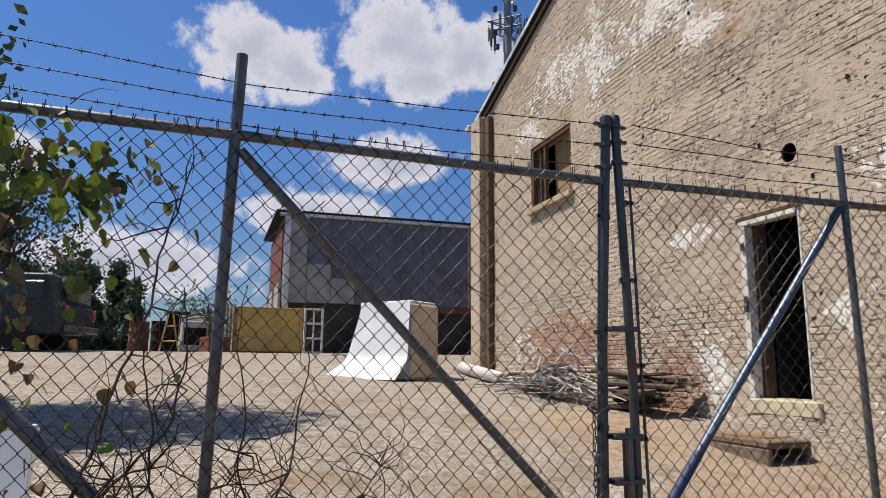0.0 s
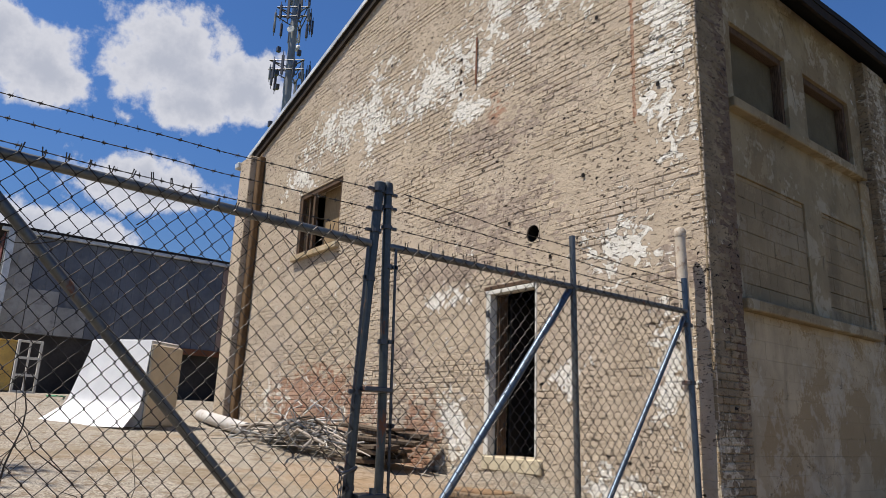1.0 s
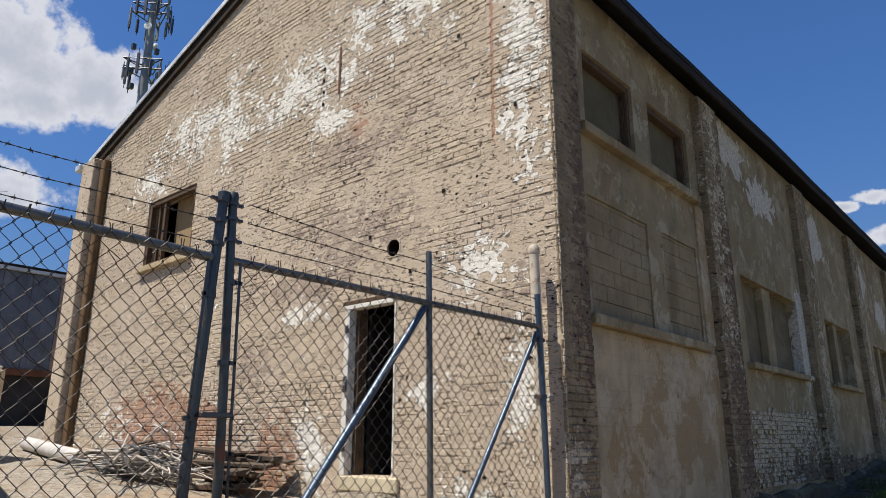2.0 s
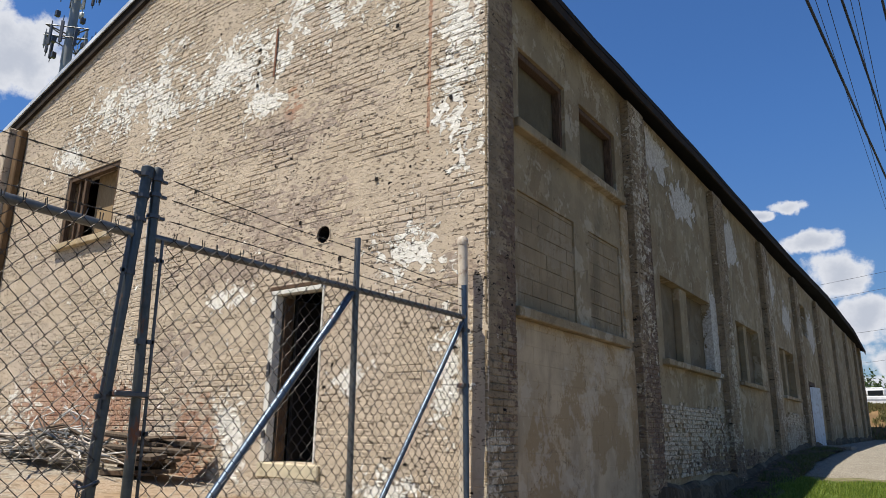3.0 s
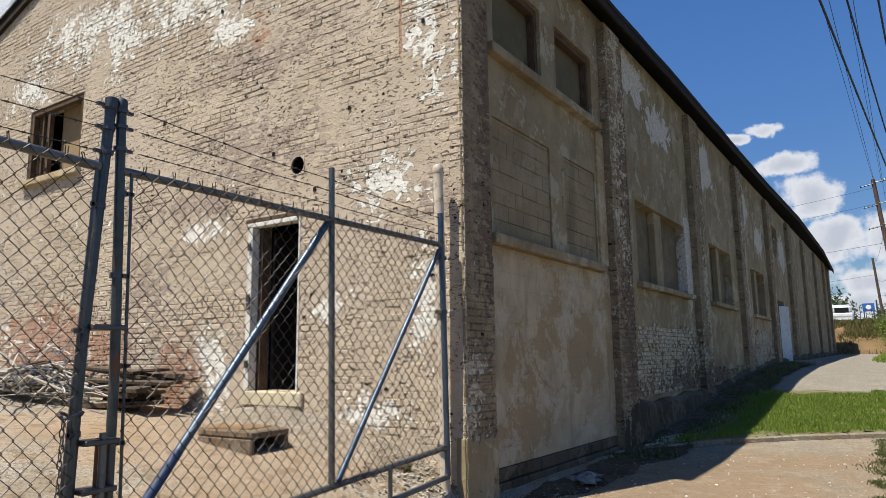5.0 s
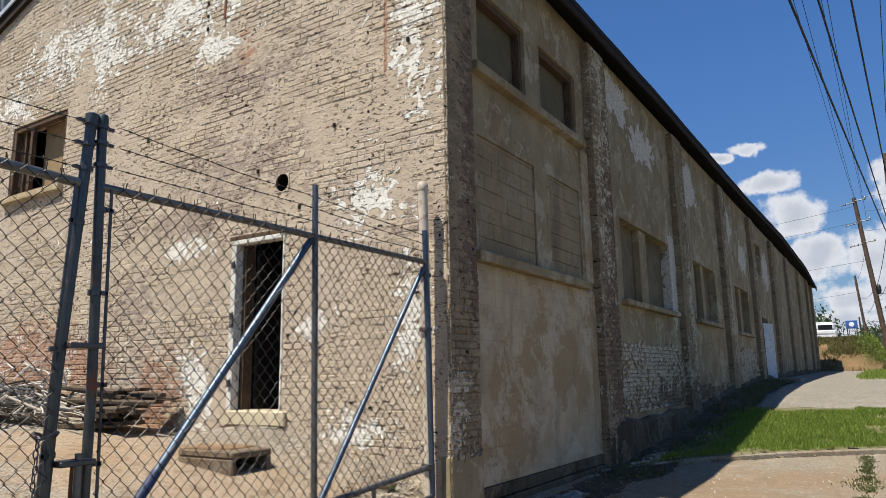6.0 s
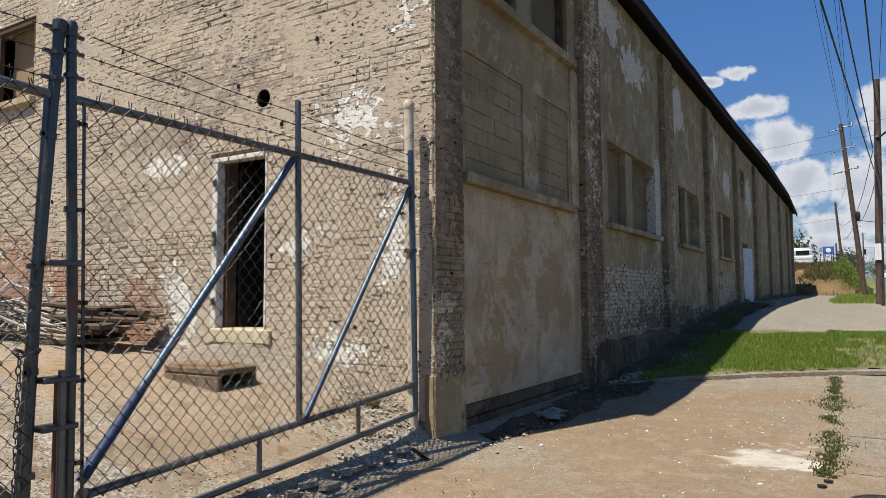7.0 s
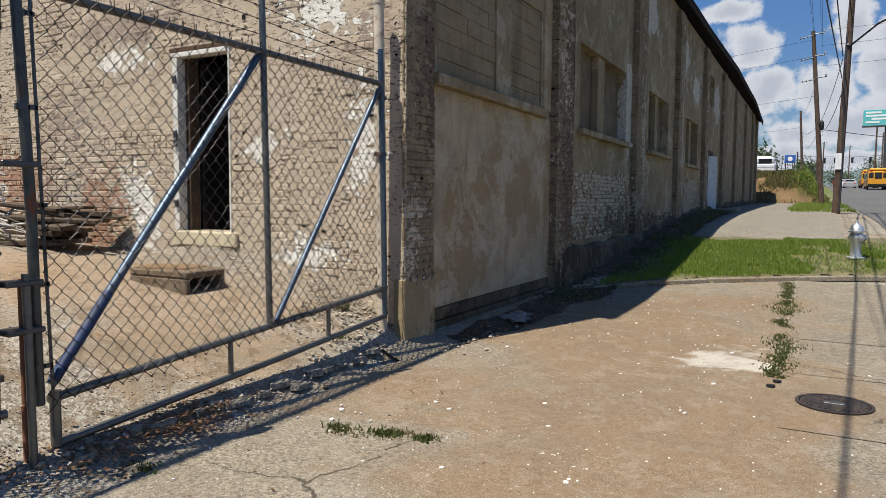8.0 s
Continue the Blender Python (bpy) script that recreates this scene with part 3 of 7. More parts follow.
def make_ground():
    def z(x, y):
        near = 1.0 if abs(x) < 40 and abs(y) < 60 else 0.0
        return ground_z(x, y) - (0.0 if x < -0.1 else 0.05 if x < 3.35 else 0.015 if x < 5.2 and y < 8 else 0.02 if x < 5.2 else 0.1) + near * (1 if x < 3 else 0.15) * (0.035 * noise.noise((x * 0.7, y * 0.7, 3)) + 0.018 * noise.noise((x * 2.7, y * 2.7, 1)))
    solo("ground", sheet(spaced(-16, 6, 0.22, 1400), spaced(-10, 16, 0.22, 1400), z), M_DIRT, "bare tan dirt and gravel ground of the yard", "ground", kind="structure", smooth=True)


CURB = [(0.12, 4.75), (0.6, 5.6), (1.2, 6.35), (2.0, 7.0), (2.8, 7.5), (3.35, 7.75), (4.3, 8.1), (5.0, 8.25)]


def curb_y(x):
    return steps(x, [(-1, 4.7)] + CURB + [(9, 8.4)])


def make_paving():
    xs = [-0.1 + 0.102 * i for i in range(36)]
    ys = [-14 + 0.1 * i for i in range(226)]

    def z(x, y):
        return ground_z(max(x, 0.0), y) + 0.012 * noise.noise((x * 0.8, y * 0.8, 9)) + 0.006
    drive = thing("driveway", "cracked concrete driveway apron stained with red clay", "driveway", kind="structure")

    def edge(x):
        return 0.02 + 0.22 * noise.noise((0.3, x * 1.1, 4)) + (0.25 if -3.9 < x < -0.4 else 0)
    cells = sheet(xs, ys, z, lambda x, y: y < curb_y(x) and x > (edge(y) if y < 0 else -1))
    part("slab", cells, M_DRIVE, drive, smooth=True)
    # side walk slabs towards the road
    y = -14.3
    walkway = thing("pavement", "weathered concrete pavement slabs beside the road", "pavement", kind="structure")
    while y < 7.6:
        y1 = y + 1.70
        gx = [3.45 + 0.186 * i for i in range(10)]
        gy = [y + 0.006 + (y1 - y - 0.012) * j / 7 for j in range(8)]
        lift = random.uniform(-0.004, 0.004)
        part("slab", sheet(gx, gy, lambda a, b: ground_z(1, b) + 0.012 + lift), M_PAVE, walkway, smooth=True)
        y = y1
    # upper pavement past the grass
    gx = [0.05 + 0.25 * i for i in range(18)]
    gy = [11.6 + 0.5 * i for i in range(71)]
    up = thing("upper_pavement", "grey broken concrete pavement along the street wall", "pavement", kind="structure")
    part("slab", sheet(gx, gy, lambda a, b: ground_z(1, b) + 0.03 + 0.012 * noise.noise((a, b, 5)), lambda a, b: b > 11.6), M_PAVE_OLD, up, smooth=True)
    ys = [-60 + 2.0 * i for i in range(60)] + [60 + 12 * i for i in range(40)]
    road = sheet([5.35, 6.5, 8, 10, 12, 14, 18], ys, lambda a, b: ground_z(1, b) - 0.08)
    solo("road", road, M_ASPHALT, "worn grey asphalt street climbing a gentle hill", "road", kind="structure", smooth=True)
    # raised grass verge with its kerb
    kerb = thing("kerb", "chipped concrete kerb curving round the grass verge", "kerb", kind="structure")
    for (xa, ya), (xb, yb) in zip(CURB, CURB[1:]):
        m = Mesh()
        za, zb = ground_z(1, ya), ground_z(1, yb)
        d = Vector((xb - xa, yb - ya, 0)).normalized()
        nrm = Vector((-d.y, d.x, 0)) * 0.13
        a, b = Vector((xa, ya, za)) + d * 0.006, Vector((xb, yb, zb)) - d * 0.006
        top = Vector((0, 0, 0.085 + random.uniform(-0.005, 0.004)))
        lip = nrm * 0.14
        m.add([a, b, b + top * 0.8, a + top * 0.8, a + nrm, b + nrm, b + nrm + top, a + nrm + top, a + lip + top, b + lip + top],
              [(0, 1, 2, 3), (3, 2, 9, 8), (8, 9, 6, 7), (4, 7, 6, 5), (0, 3, 8, 7, 4), (1, 5, 6, 9, 2)])
        part("kerb_stone", m, M_DRIVE, kerb)
    gx = [0.0 + 0.15 * i for i in range(36)]
    gy = [4.6 + 0.15 * i for i in range(62)]
    solo("verge", sheet(gx, gy, lambda a, b: ground_z(1, b) + 0.10 * min(1, max(0, (b - curb_y(a)) / 0.1)) + 0.02 * noise.noise((a * 2, b * 2, 0)) - 0.05 * max(0, (b - 11.5)),
                        lambda a, b: b > curb_y(a) + 0.05), M_VERGE, "earth verge under patchy green grass", "verge", kind="structure", smooth=True)


M_BROWN = plain("brown_strip_surface", (0.115, 0.072, 0.038), 0.85, 0, 0.3, 2.0, 0.3)
M_VERGE = plain("verge_earth", (0.13, 0.12, 0.06), 0.95, 0, 0.35, 3.0, 0.5, (0.20, 0.15, 0.10))
make_ground()
make_paving()


# ---- the brick building ----
GX, LEN = -12.2, 46.0     # the gable wall's far end, the street wall's length
PEAK = (-6.4, 9.85)


def rake_z(x):
    return steps(x, [(GX - 0.4, 7.84), (PEAK[0], PEAK[1]), (0.35, 7.28)])


def wall_with_holes(us, top, holes, base, at, depth):
    """An upright wall: breaks along it, its top's height, holes (u0, u1, z0, z1), as a closed slab. at(u, d, z) gives the place."""
    m = Mesh()
    us = sorted(set(us) | {h[0] for h in holes} | {h[1] for h in holes})
    for a, b in zip(us, us[1:]):
        inside = sorted((h[2], h[3]) for h in holes if h[0] <= a + 1e-6 and h[1] >= b - 1e-6)
        z, spans = base, []
        for lo, hi in inside:
            spans.append((z, z, lo, lo))
            z = hi
        spans.append((z, z, top(a), top(b)))
        for za, zb, zc, zd in spans:
            for d in (0, depth):
                m.add([at(a, d, za), at(b, d, zb), at(b, d, zd), at(a, d, zc)], [(0, 1, 2, 3)])
        m.add([at(a, 0, top(a)), at(b, 0, top(b)), at(b, depth, top(b)), at(a, depth, top(a))], [(0, 1, 2, 3)])
    for u0, u1, z0, z1 in holes:
        for p, q in (((u0, z0), (u1, z0)), ((u1, z0), (u1, z1)), ((u1, z1), (u0, z1)), ((u0, z1), (u0, z0))):
            m.add([at(p[0], 0, p[1]), at(q[0], 0, q[1]), at(q[0], depth, q[1]), at(p[0], depth, p[1])], [(0, 1, 2, 3)])
    for u in (us[0], us[-1]):
        m.add([at(u, 0, base), at(u, depth, base), at(u, depth, top(u)), at(u, 0, top(u))], [(0, 1, 2, 3)])
    return m


DOOR = (-3.27, -2.38, 1.17, 3.32)
GWIN = (-9.46, -7.66, 4.83, 6.18)
HOLE = (-2.58, -2.34, 3.85, 4.10)


def brick_mesh(m, x0, x1, z0, z1, out, at, rng, deep=0.03):
    j = lambda s: rng.uniform(-s, s)
    f = [(x0 + j(.004), z0 + j(.003)), (x1 + j(.004), z0 + j(.003)), (x1 + j(.004), z1 + j(.003)), (x0 + j(.004), z1 + j(.003))]
    o = [out + j(.003) for _ in range(4)]
    b = [at(u, deep, w) for u, w in f]
    cu, cw = (x0 + x1) / 2, (z0 + z1) / 2
    s = 0.006
    e = [at(u, -o[i] + 0.005, w) for i, (u, w) in enumerate(f)]
    t = [at(u + (s if u < cu else -s), -o[i], w + (s if w < cw else -s)) for i, (u, w) in enumerate(f)]
    m.add(b + e + t, [(0, 1, 5, 4), (1, 2, 6, 5), (2, 3, 7, 6), (3, 0, 4, 7), (4, 5, 9, 8), (5, 6, 10, 9), (6, 7, 11, 10), (7, 4, 8, 11), (8, 9, 10, 11)])


def lay_bricks(u0, u1, z0, top, holes, rng, course=0.0762, length=0.213, seams=()):
    """Yields the bricks (u0, u1, z0, z1) of a running bond."""
    row = 0
    z = z0
    while z < top(0.5 * (u0 + u1)) + 4:
        headers = row % 6 == 5
        step = length / 2 if headers else length
        u = u0 - (0 if row % 2 else step / 2)
        while u < u1:
            a, b = max(u, u0), min(u + step - 0.005, u1)
            u += step
            if b - a < 0.03:
                continue
            za, zb = z, z + course - 0.009
            if zb > min(top(a), top(b)) - 0.01:
                continue
            if any(a < h[1] and b > h[0] and za < h[3] and zb > h[2] for h in holes):
                h = [h for h in holes if a < h[1] and b > h[0] and za < h[3] and zb > h[2]][0]
                if a < h[0] - 0.03:
                    b = h[0]
                elif b > h[1] + 0.03:
                    a = h[1]
                else:
                    continue
            yield a, b, za, zb
        z += course
        row += 1
        if z > 10.5:
            break


def make_gable():
    at = lambda u, d, z: (u, d + 0.004, z)
    at_core = lambda u, d, z: (u, d + 0.0112, z)
    wall = solo("wall_gable", wall_with_holes([GX, PEAK[0], -0.02], lambda x: rake_z(x) - 0.05, [DOOR, GWIN, HOLE], -0.3, at_core, 0.34), M_MORTAR,
                "tall gable wall of brick under flaking tan and white paint", "wall", kind="structure")
    rng = random.Random(4)
    rest = Mesh()
    variants = []
    for k in range(8):
        m = Mesh()
        brick_mesh(m, -0.102, 0.102, -0.033, 0.033, rng.uniform(-0.002, 0.004), lambda u, d, z: (u, d, z), rng, 0.022)
        variants.append(m.data("brick", M_BRICK_ONE))
    place = []
    holes = [(h[0] - 0.0, h[1] + 0.0, h[2] - (0.12 if h is DOOR else 0.0), h[3]) for h in (DOOR, GWIN, HOLE)]
    for a, b, za, zb in lay_bricks(GX, 0.0, -0.02, lambda x: rake_z(x) - 0.06, holes, rng):
        if a < -0.83 < b:
            b = -0.84 if (-0.84 - a) > (b + 0.82) else b
            a = a if b < -0.83 else -0.82
        if rng.random() < 0.006:
            continue
        near = a > -1.7 and 0.5 < za < 3.05 and b - a > 0.19
        if near and len(place) < 290:
            place.append(((a + b) / 2, (za + zb) / 2))
            continue
        worn = 0.013 * noise.noise((a * 0.9, za * 1.6, 2.0)) - 0.004 - (0.003 if 2.4 < za < 4.8 and a > -5.5 else 0) - (0.003 if za < 2.4 and a > -2.3 else 0) + (0.006 if za < 2.4 and (a < -5.5 or -5.4 < a < -4.2) else 0)
        brick_mesh(rest, a, b, za, zb, 0.001 + rng.uniform(-0.0045, 0.0055) + worn - (0.009 if rng.random() < 0.05 else 0), at, rng, 0.022)
    part("brickwork", rest, M_BRICK, wall, kind="stuff")
    return wall, place, variants


def make_street_wall():
    """The long wall on the street: recessed panels between brick piers, blocked windows."""
    HOLES = [(0.99, 2.36, 5.31, 6.40), (2.86, 4.26, 5.31, 6.38), (0.92, 2.54, 2.96, 4.42), (3.02, 4.22, 2.96, 4.42),
             (6.2, 9.6, 2.86, 4.38), (11.9, 14.5, 2.86, 4.34), (17.5, 20.0, 2.80, 4.28), (22.7, 24.2, 1.0, 3.6), (22.6, 24.0, 5.3, 6.5)]
    at = lambda u, d, z: (-0.15 - d, u, z)
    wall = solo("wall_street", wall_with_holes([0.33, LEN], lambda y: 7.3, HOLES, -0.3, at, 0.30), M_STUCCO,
                "long shaded street wall with peeling tan stucco panels", "wall", kind="structure")
    rng = random.Random(8)
    PIERS = [(0.0, 0.62), (4.62, 5.42), (10.1, 10.95), (15.4, 16.25), (20.9, 21.75), (26.4, 27.25), (31.8, 32.65), (37.2, 38.0), (42.2, 43.0), (45.3, 46.0)]
    for i, (a, b) in enumerate(PIERS):
        m = Mesh()
        m.box((-0.16 if i else -0.10, a + (0.006 if i else 0.012), -0.2), (-0.016, b - 0.006, 7.15))
        pier = part("pier", m, M_SHADE_MORTAR, wall, "brick pier with flaking paint")
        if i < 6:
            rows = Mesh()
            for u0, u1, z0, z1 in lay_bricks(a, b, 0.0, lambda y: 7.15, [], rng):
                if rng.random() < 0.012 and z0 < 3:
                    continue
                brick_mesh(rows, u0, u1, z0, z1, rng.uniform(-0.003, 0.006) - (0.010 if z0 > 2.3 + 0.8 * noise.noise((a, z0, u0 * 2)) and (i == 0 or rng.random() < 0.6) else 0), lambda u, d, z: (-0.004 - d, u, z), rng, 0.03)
            part("brickwork", rows, M_SHADE_BRICK, pier, kind="stuff")
            sides = Mesh()
            if i:
                for y, sgn in ((a, -1), (b, 1)):
                    for u0, u1, z0, z1 in lay_bricks(-0.15, -0.005, 0.0, lambda q: 7.15, [], rng):
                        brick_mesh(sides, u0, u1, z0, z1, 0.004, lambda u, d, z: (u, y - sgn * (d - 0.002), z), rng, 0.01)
                part("brickwork", sides, M_SHADE_BRICK, pier, kind="stuff")
    q = Mesh()
    n = 16
    edge = [0.74 + 0.12 * noise.noise((k * 0.6, 2.1, 5.0)) for k in range(n + 1)]
    for k in range(n):
        a, b = -0.012 + 0.614 * k / n, -0.012 + 0.614 * (k + 1) / n
        q.add([(x, y, z) for x in (-0.12, 0.014) for y, z in ((a, -0.1), (b, -0.1), (b, edge[k + 1]), (a, edge[k]))], [(3, 2, 1, 0), (4, 5, 6, 7), (2, 3, 7, 6)] + ([(0, 4, 7, 3)] if k == 0 else []) + ([(1, 2, 6, 5)] if k == n - 1 else []))
    part("plaster_patch", q, M_STUCCO, wall, "flaking plaster patch at the corner's foot")
    # first bay: pale render low down, block infill above, continuous sills
    z, row = 0.34, 0
    while z < 2.8:
        y = 0.63 - (0.0 if row % 2 else 0.2)
        while y < 4.59:
            a, b = max(y, 0.63) + 0.0003, min(y + 0.4, 4.61) - 0.0003
            y += 0.4
            if b - a > 0.03:
                q = Mesh()
                q.box((-0.16, a, z + 0.0003), (-0.125 + rng.uniform(-0.0015, 0.0015), b, min(z + 0.1997, 2.828)), bevel=0.0018)
                part("block", q, M_STUCCO_PALE, wall)
        z += 0.2
        row += 1
    for y0, y1 in ((0.92, 2.54), (3.02, 4.22)):
        z, row = 2.965, 0
        while z < 4.38:
            y = y0 - (0.0 if row % 2 else 0.2)
            while y < y1 - 0.02:
                a, b = max(y, y0) + 0.0015, min(y + 0.4, y1) - 0.0015
                y += 0.4
                if b - a > 0.05:
                    q = Mesh()
                    o = rng.uniform(-0.003, 0.003)
                    gap, side = rng.choice((0.001, 0.004, 0.006)), rng.choice((0.0, 0.0, 0.003))
                    q.box((-0.30, a + side, z + gap), (-0.172 + o, b, min(z + 0.1992, 4.415)), bevel=0.004)
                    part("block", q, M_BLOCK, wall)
            z += 0.2
            row += 1
    y = 0.64
    while y < 4.5:
        q = Mesh()
        q.box((-0.16, y, -0.1), (-0.06 + rng.uniform(-0.008, 0.008), min(y + 0.395, 4.54), 0.19), bevel=0.012)
        part("foundation_block", q, M_FOOT, wall)
        q = Mesh()
        q.box((-0.16, y + 0.005, 0.197), (-0.085 + rng.uniform(-0.008, 0.008), min(y + 0.395, 4.54), 0.335), bevel=0.012)
        part("foundation_block", q, M_FOOT, wall)
        y += 0.4
    sills = [(0.73, 4.20, 2.83, 2.955, -0.01), (0.78, 4.36, 5.17, 5.30, -0.03), (6.05, 9.75, 2.75, 2.855, -0.02), (11.75, 14.65, 2.75, 2.855, -0.02), (17.35, 20.15, 2.70, 2.795, -0.02)]
    for a, b, z0, z1, x in sills:
        q = Mesh()
        q.box((-0.22, a, z0), (x, b, z1), bevel=0.012)
        part("sill", q, M_STUCCO, wall, "worn concrete window sill")
    # pale jamb strip between the first bay and its pier
    q = Mesh()
    q.box((-0.16, 4.30, 2.96), (-0.118, 4.612, 5.16), bevel=0.012)
    part("jamb", q, M_STUCCO_PALE, wall, "pale rendered jamb strip")
    # boarded windows
    for a, b, z0, z1, kind in [(0.99, 2.36, 5.31, 6.40, "up"), (2.86, 4.26, 5.31, 6.38, "up"), (6.2, 9.6, 2.86, 4.38, "pair"), (11.9, 14.5, 2.86, 4.34, "pair"), (17.5, 20.0, 2.80, 4.28, "pair")]:
        win = thing("window_%s" % ("upper" if kind == "up" else "lower"), "old window opening closed with tan painted boards", "window", kind="structure", at=(-0.3, (a + b) / 2, z0))
        w = (b - a) / 2
        h = z1 - z0
        q = Mesh()
        q.box((-0.06, -w, 0), (-0.02 if kind == "up" else -0.05, w, h))
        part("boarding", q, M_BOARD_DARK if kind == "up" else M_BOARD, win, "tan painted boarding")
        if kind == "up":
            for lo, hi in (((-0.02, -w, 0.0), (0.10, -w + 0.07, h)), ((-0.02, w - 0.07, 0.0), (0.10, w, h)), ((-0.02, -w + 0.072, h - 0.09), (0.105, w - 0.072, h))):
                q = Mesh()
                q.box(lo, hi, bevel=0.008)
                part("window_frame", q, M_FRAMEWOOD, win, "weathered brown wooden frame")
        else:
            q = Mesh()
            q.box((-0.05, -0.36 if w > 1.5 else -0.22, 0), (0.09, 0.10 if w > 1.5 else 0.1, h), bevel=0.01)
            part("mullion", q, M_STUCCO, win, "concrete mullion")
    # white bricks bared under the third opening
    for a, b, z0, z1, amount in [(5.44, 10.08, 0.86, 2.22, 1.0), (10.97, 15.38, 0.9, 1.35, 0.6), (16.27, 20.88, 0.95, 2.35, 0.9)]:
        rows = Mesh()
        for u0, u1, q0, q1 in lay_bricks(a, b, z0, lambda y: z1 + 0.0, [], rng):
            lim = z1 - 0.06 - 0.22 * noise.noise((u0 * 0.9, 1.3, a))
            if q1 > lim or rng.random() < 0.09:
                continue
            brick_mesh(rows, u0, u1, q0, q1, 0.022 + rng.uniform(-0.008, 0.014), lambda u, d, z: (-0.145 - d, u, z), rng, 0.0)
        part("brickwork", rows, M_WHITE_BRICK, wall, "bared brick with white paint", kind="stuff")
    # damp rubble footing
    for a, b in [(4.6, 10.5), (10.5, 21.0), (21.0, 46.0)]:
        q = Mesh()
        n = int((b - a) / 0.1)
        prof = []
        for i in range(n + 1):
            y = a + (b - a) * i / n
            t = 0.80 + 0.10 * noise.noise((y, 0.2, 0.7)) + max(0, steps(y, RISE) - 0.55)
            o = (0.025 + 0.04 * noise.noise((y * 2, 4, 1))) * min(1.0, 0.1 + (y - 4.55) / 0.9)
            prof.append([(-0.16, y, -0.2), (o * 1.8, y, -0.2), (o + 0.05 * noise.noise((y * 5, 1, 1)) + 0.03 * noise.noise((y * 13, 1, 1)), y, t * 0.5), (o - 0.02 + 0.03 * noise.noise((y * 7, 5, 1)), y, t - 0.08 + 0.05 * noise.noise((y * 6, 9, 1))), (-0.08, y, t), (-0.16, y, t)])
        vs = [v for ring in prof for v in ring]
        q.add(vs, [(i * 6 + k, i * 6 + k + 1, (i + 1) * 6 + k + 1, (i + 1) * 6 + k) for i in range(n) for k in range(5)])
        part("footing", q, M_FOOT, wall, "damp dark concrete footing")
    return wall


def make_rest():
    # back and far walls, floors inside
    m = Mesh()
    m.box((GX, LEN - 0.3, -0.3), (-0.46, LEN, 7.2))
    solo("wall_far", m, M_STUCCO, "far end wall of the brick building", "wall", kind="structure")
    m = Mesh()
    m.box((GX, 0.36, -0.3), (GX + 0.3, LEN - 0.31, 7.6))
    solo("wall_yard", m, M_STUCCO, "yard side wall of the brick building", "wall", kind="structure")
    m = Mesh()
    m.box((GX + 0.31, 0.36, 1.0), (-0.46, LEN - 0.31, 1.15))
    solo("floor", m, M_DARK, "concrete floor inside the building coloured near black for room shade", "floor", kind="structure")
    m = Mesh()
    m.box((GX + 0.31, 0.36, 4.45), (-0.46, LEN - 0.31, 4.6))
    solo("floor_upper", m, M_DARK, "upper floor inside the building coloured near black for room shade", "floor", kind="structure")
    # partitions behind the openings, their colour carrying the rooms' darkness
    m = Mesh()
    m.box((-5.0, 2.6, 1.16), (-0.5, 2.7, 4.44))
    solo("wall_inner", m, M_INSIDE, "plaster partition inside the doorway coloured near black for room shade", "wall", kind="structure")
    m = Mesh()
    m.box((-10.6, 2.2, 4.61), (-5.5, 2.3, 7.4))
    solo("wall_inner_upper", m, M_INSIDE, "plaster partition behind the upper window coloured near black for room shade", "wall", kind="structure")
    # pilaster at the yard end of the gable
    m = Mesh()
    m.box((GX - 0.28, -0.28, 0.8), (GX + 0.35, -0.004, 7.75), bevel=0.015)
    solo("pilaster", m, M_MORTAR, "buff rendered pilaster at the gable's end", "pilaster", kind="structure")
    # plain brown upright box next to the pilaster
    m = Mesh()
    m.box((GX + 0.36, -0.14, 1.0), (GX + 0.60, -0.003, 7.7), bevel=0.02)
    solo("downpipe_chase", m, M_BROWN, "brown upright strip beside the end pilaster", "pilaster", kind="structure")
    # roof
    n = 46
    top, rim = [], []
    def eave(y):
        z = steps(y, [(-0.3, 7.28), (3, 7.3), (8, 7.42), (14, 7.45), (20, 7.5), (29, 7.72), (40, 7.55), (46.3, 6.95)])
        return (steps(y, [(-0.3, 0.15), (46.3, 0.26)]), y, z + 0.03 * noise.noise((y * 0.9, 0, 2)))
    ys = [-0.10 + (LEN + 0.36) * i / n for i in range(n + 1)]
    roof = thing("roof", "low pitched dark roof with a sagging eave", "roof", kind="structure")
    m = Mesh()
    vs = []
    for y in ys:
        e = eave(y)
        pz = PEAK[1] + steps(y, [(0, 0), (30, 0.25), (46, -0.5)])
        for dz in (0.0, 0.09):
            vs += [(e[0], y, e[2] + dz), (PEAK[0], y, pz + dz), (GX - 0.4, y, 7.80 + dz)]
    fs = []
    for i in range(n):
        a, b = i * 6, i * 6 + 6
        fs += [(a, a + 1, b + 1, b), (a + 1, a + 2, b + 2, b + 1), (a + 3, b + 3, b + 4, a + 4), (a + 4, b + 4, b + 5, a + 5), (a, b, b + 3, a + 3), (a + 2, a + 5, b + 5, b + 2)]
    fs += [(0, 3, 4, 1), (1, 4, 5, 2), (n * 6, n * 6 + 1, n * 6 + 4, n * 6 + 3), (n * 6 + 1, n * 6 + 2, n * 6 + 5, n * 6 + 4)]
    m.add(vs, fs)
    part("roofing", m, M_ROOF, roof)
    q = Mesh()
    for y0, y1 in zip(ys, ys[1:]):
        a, b = Vector(eave(y0)), Vector(eave(y1))
        d = 0.14
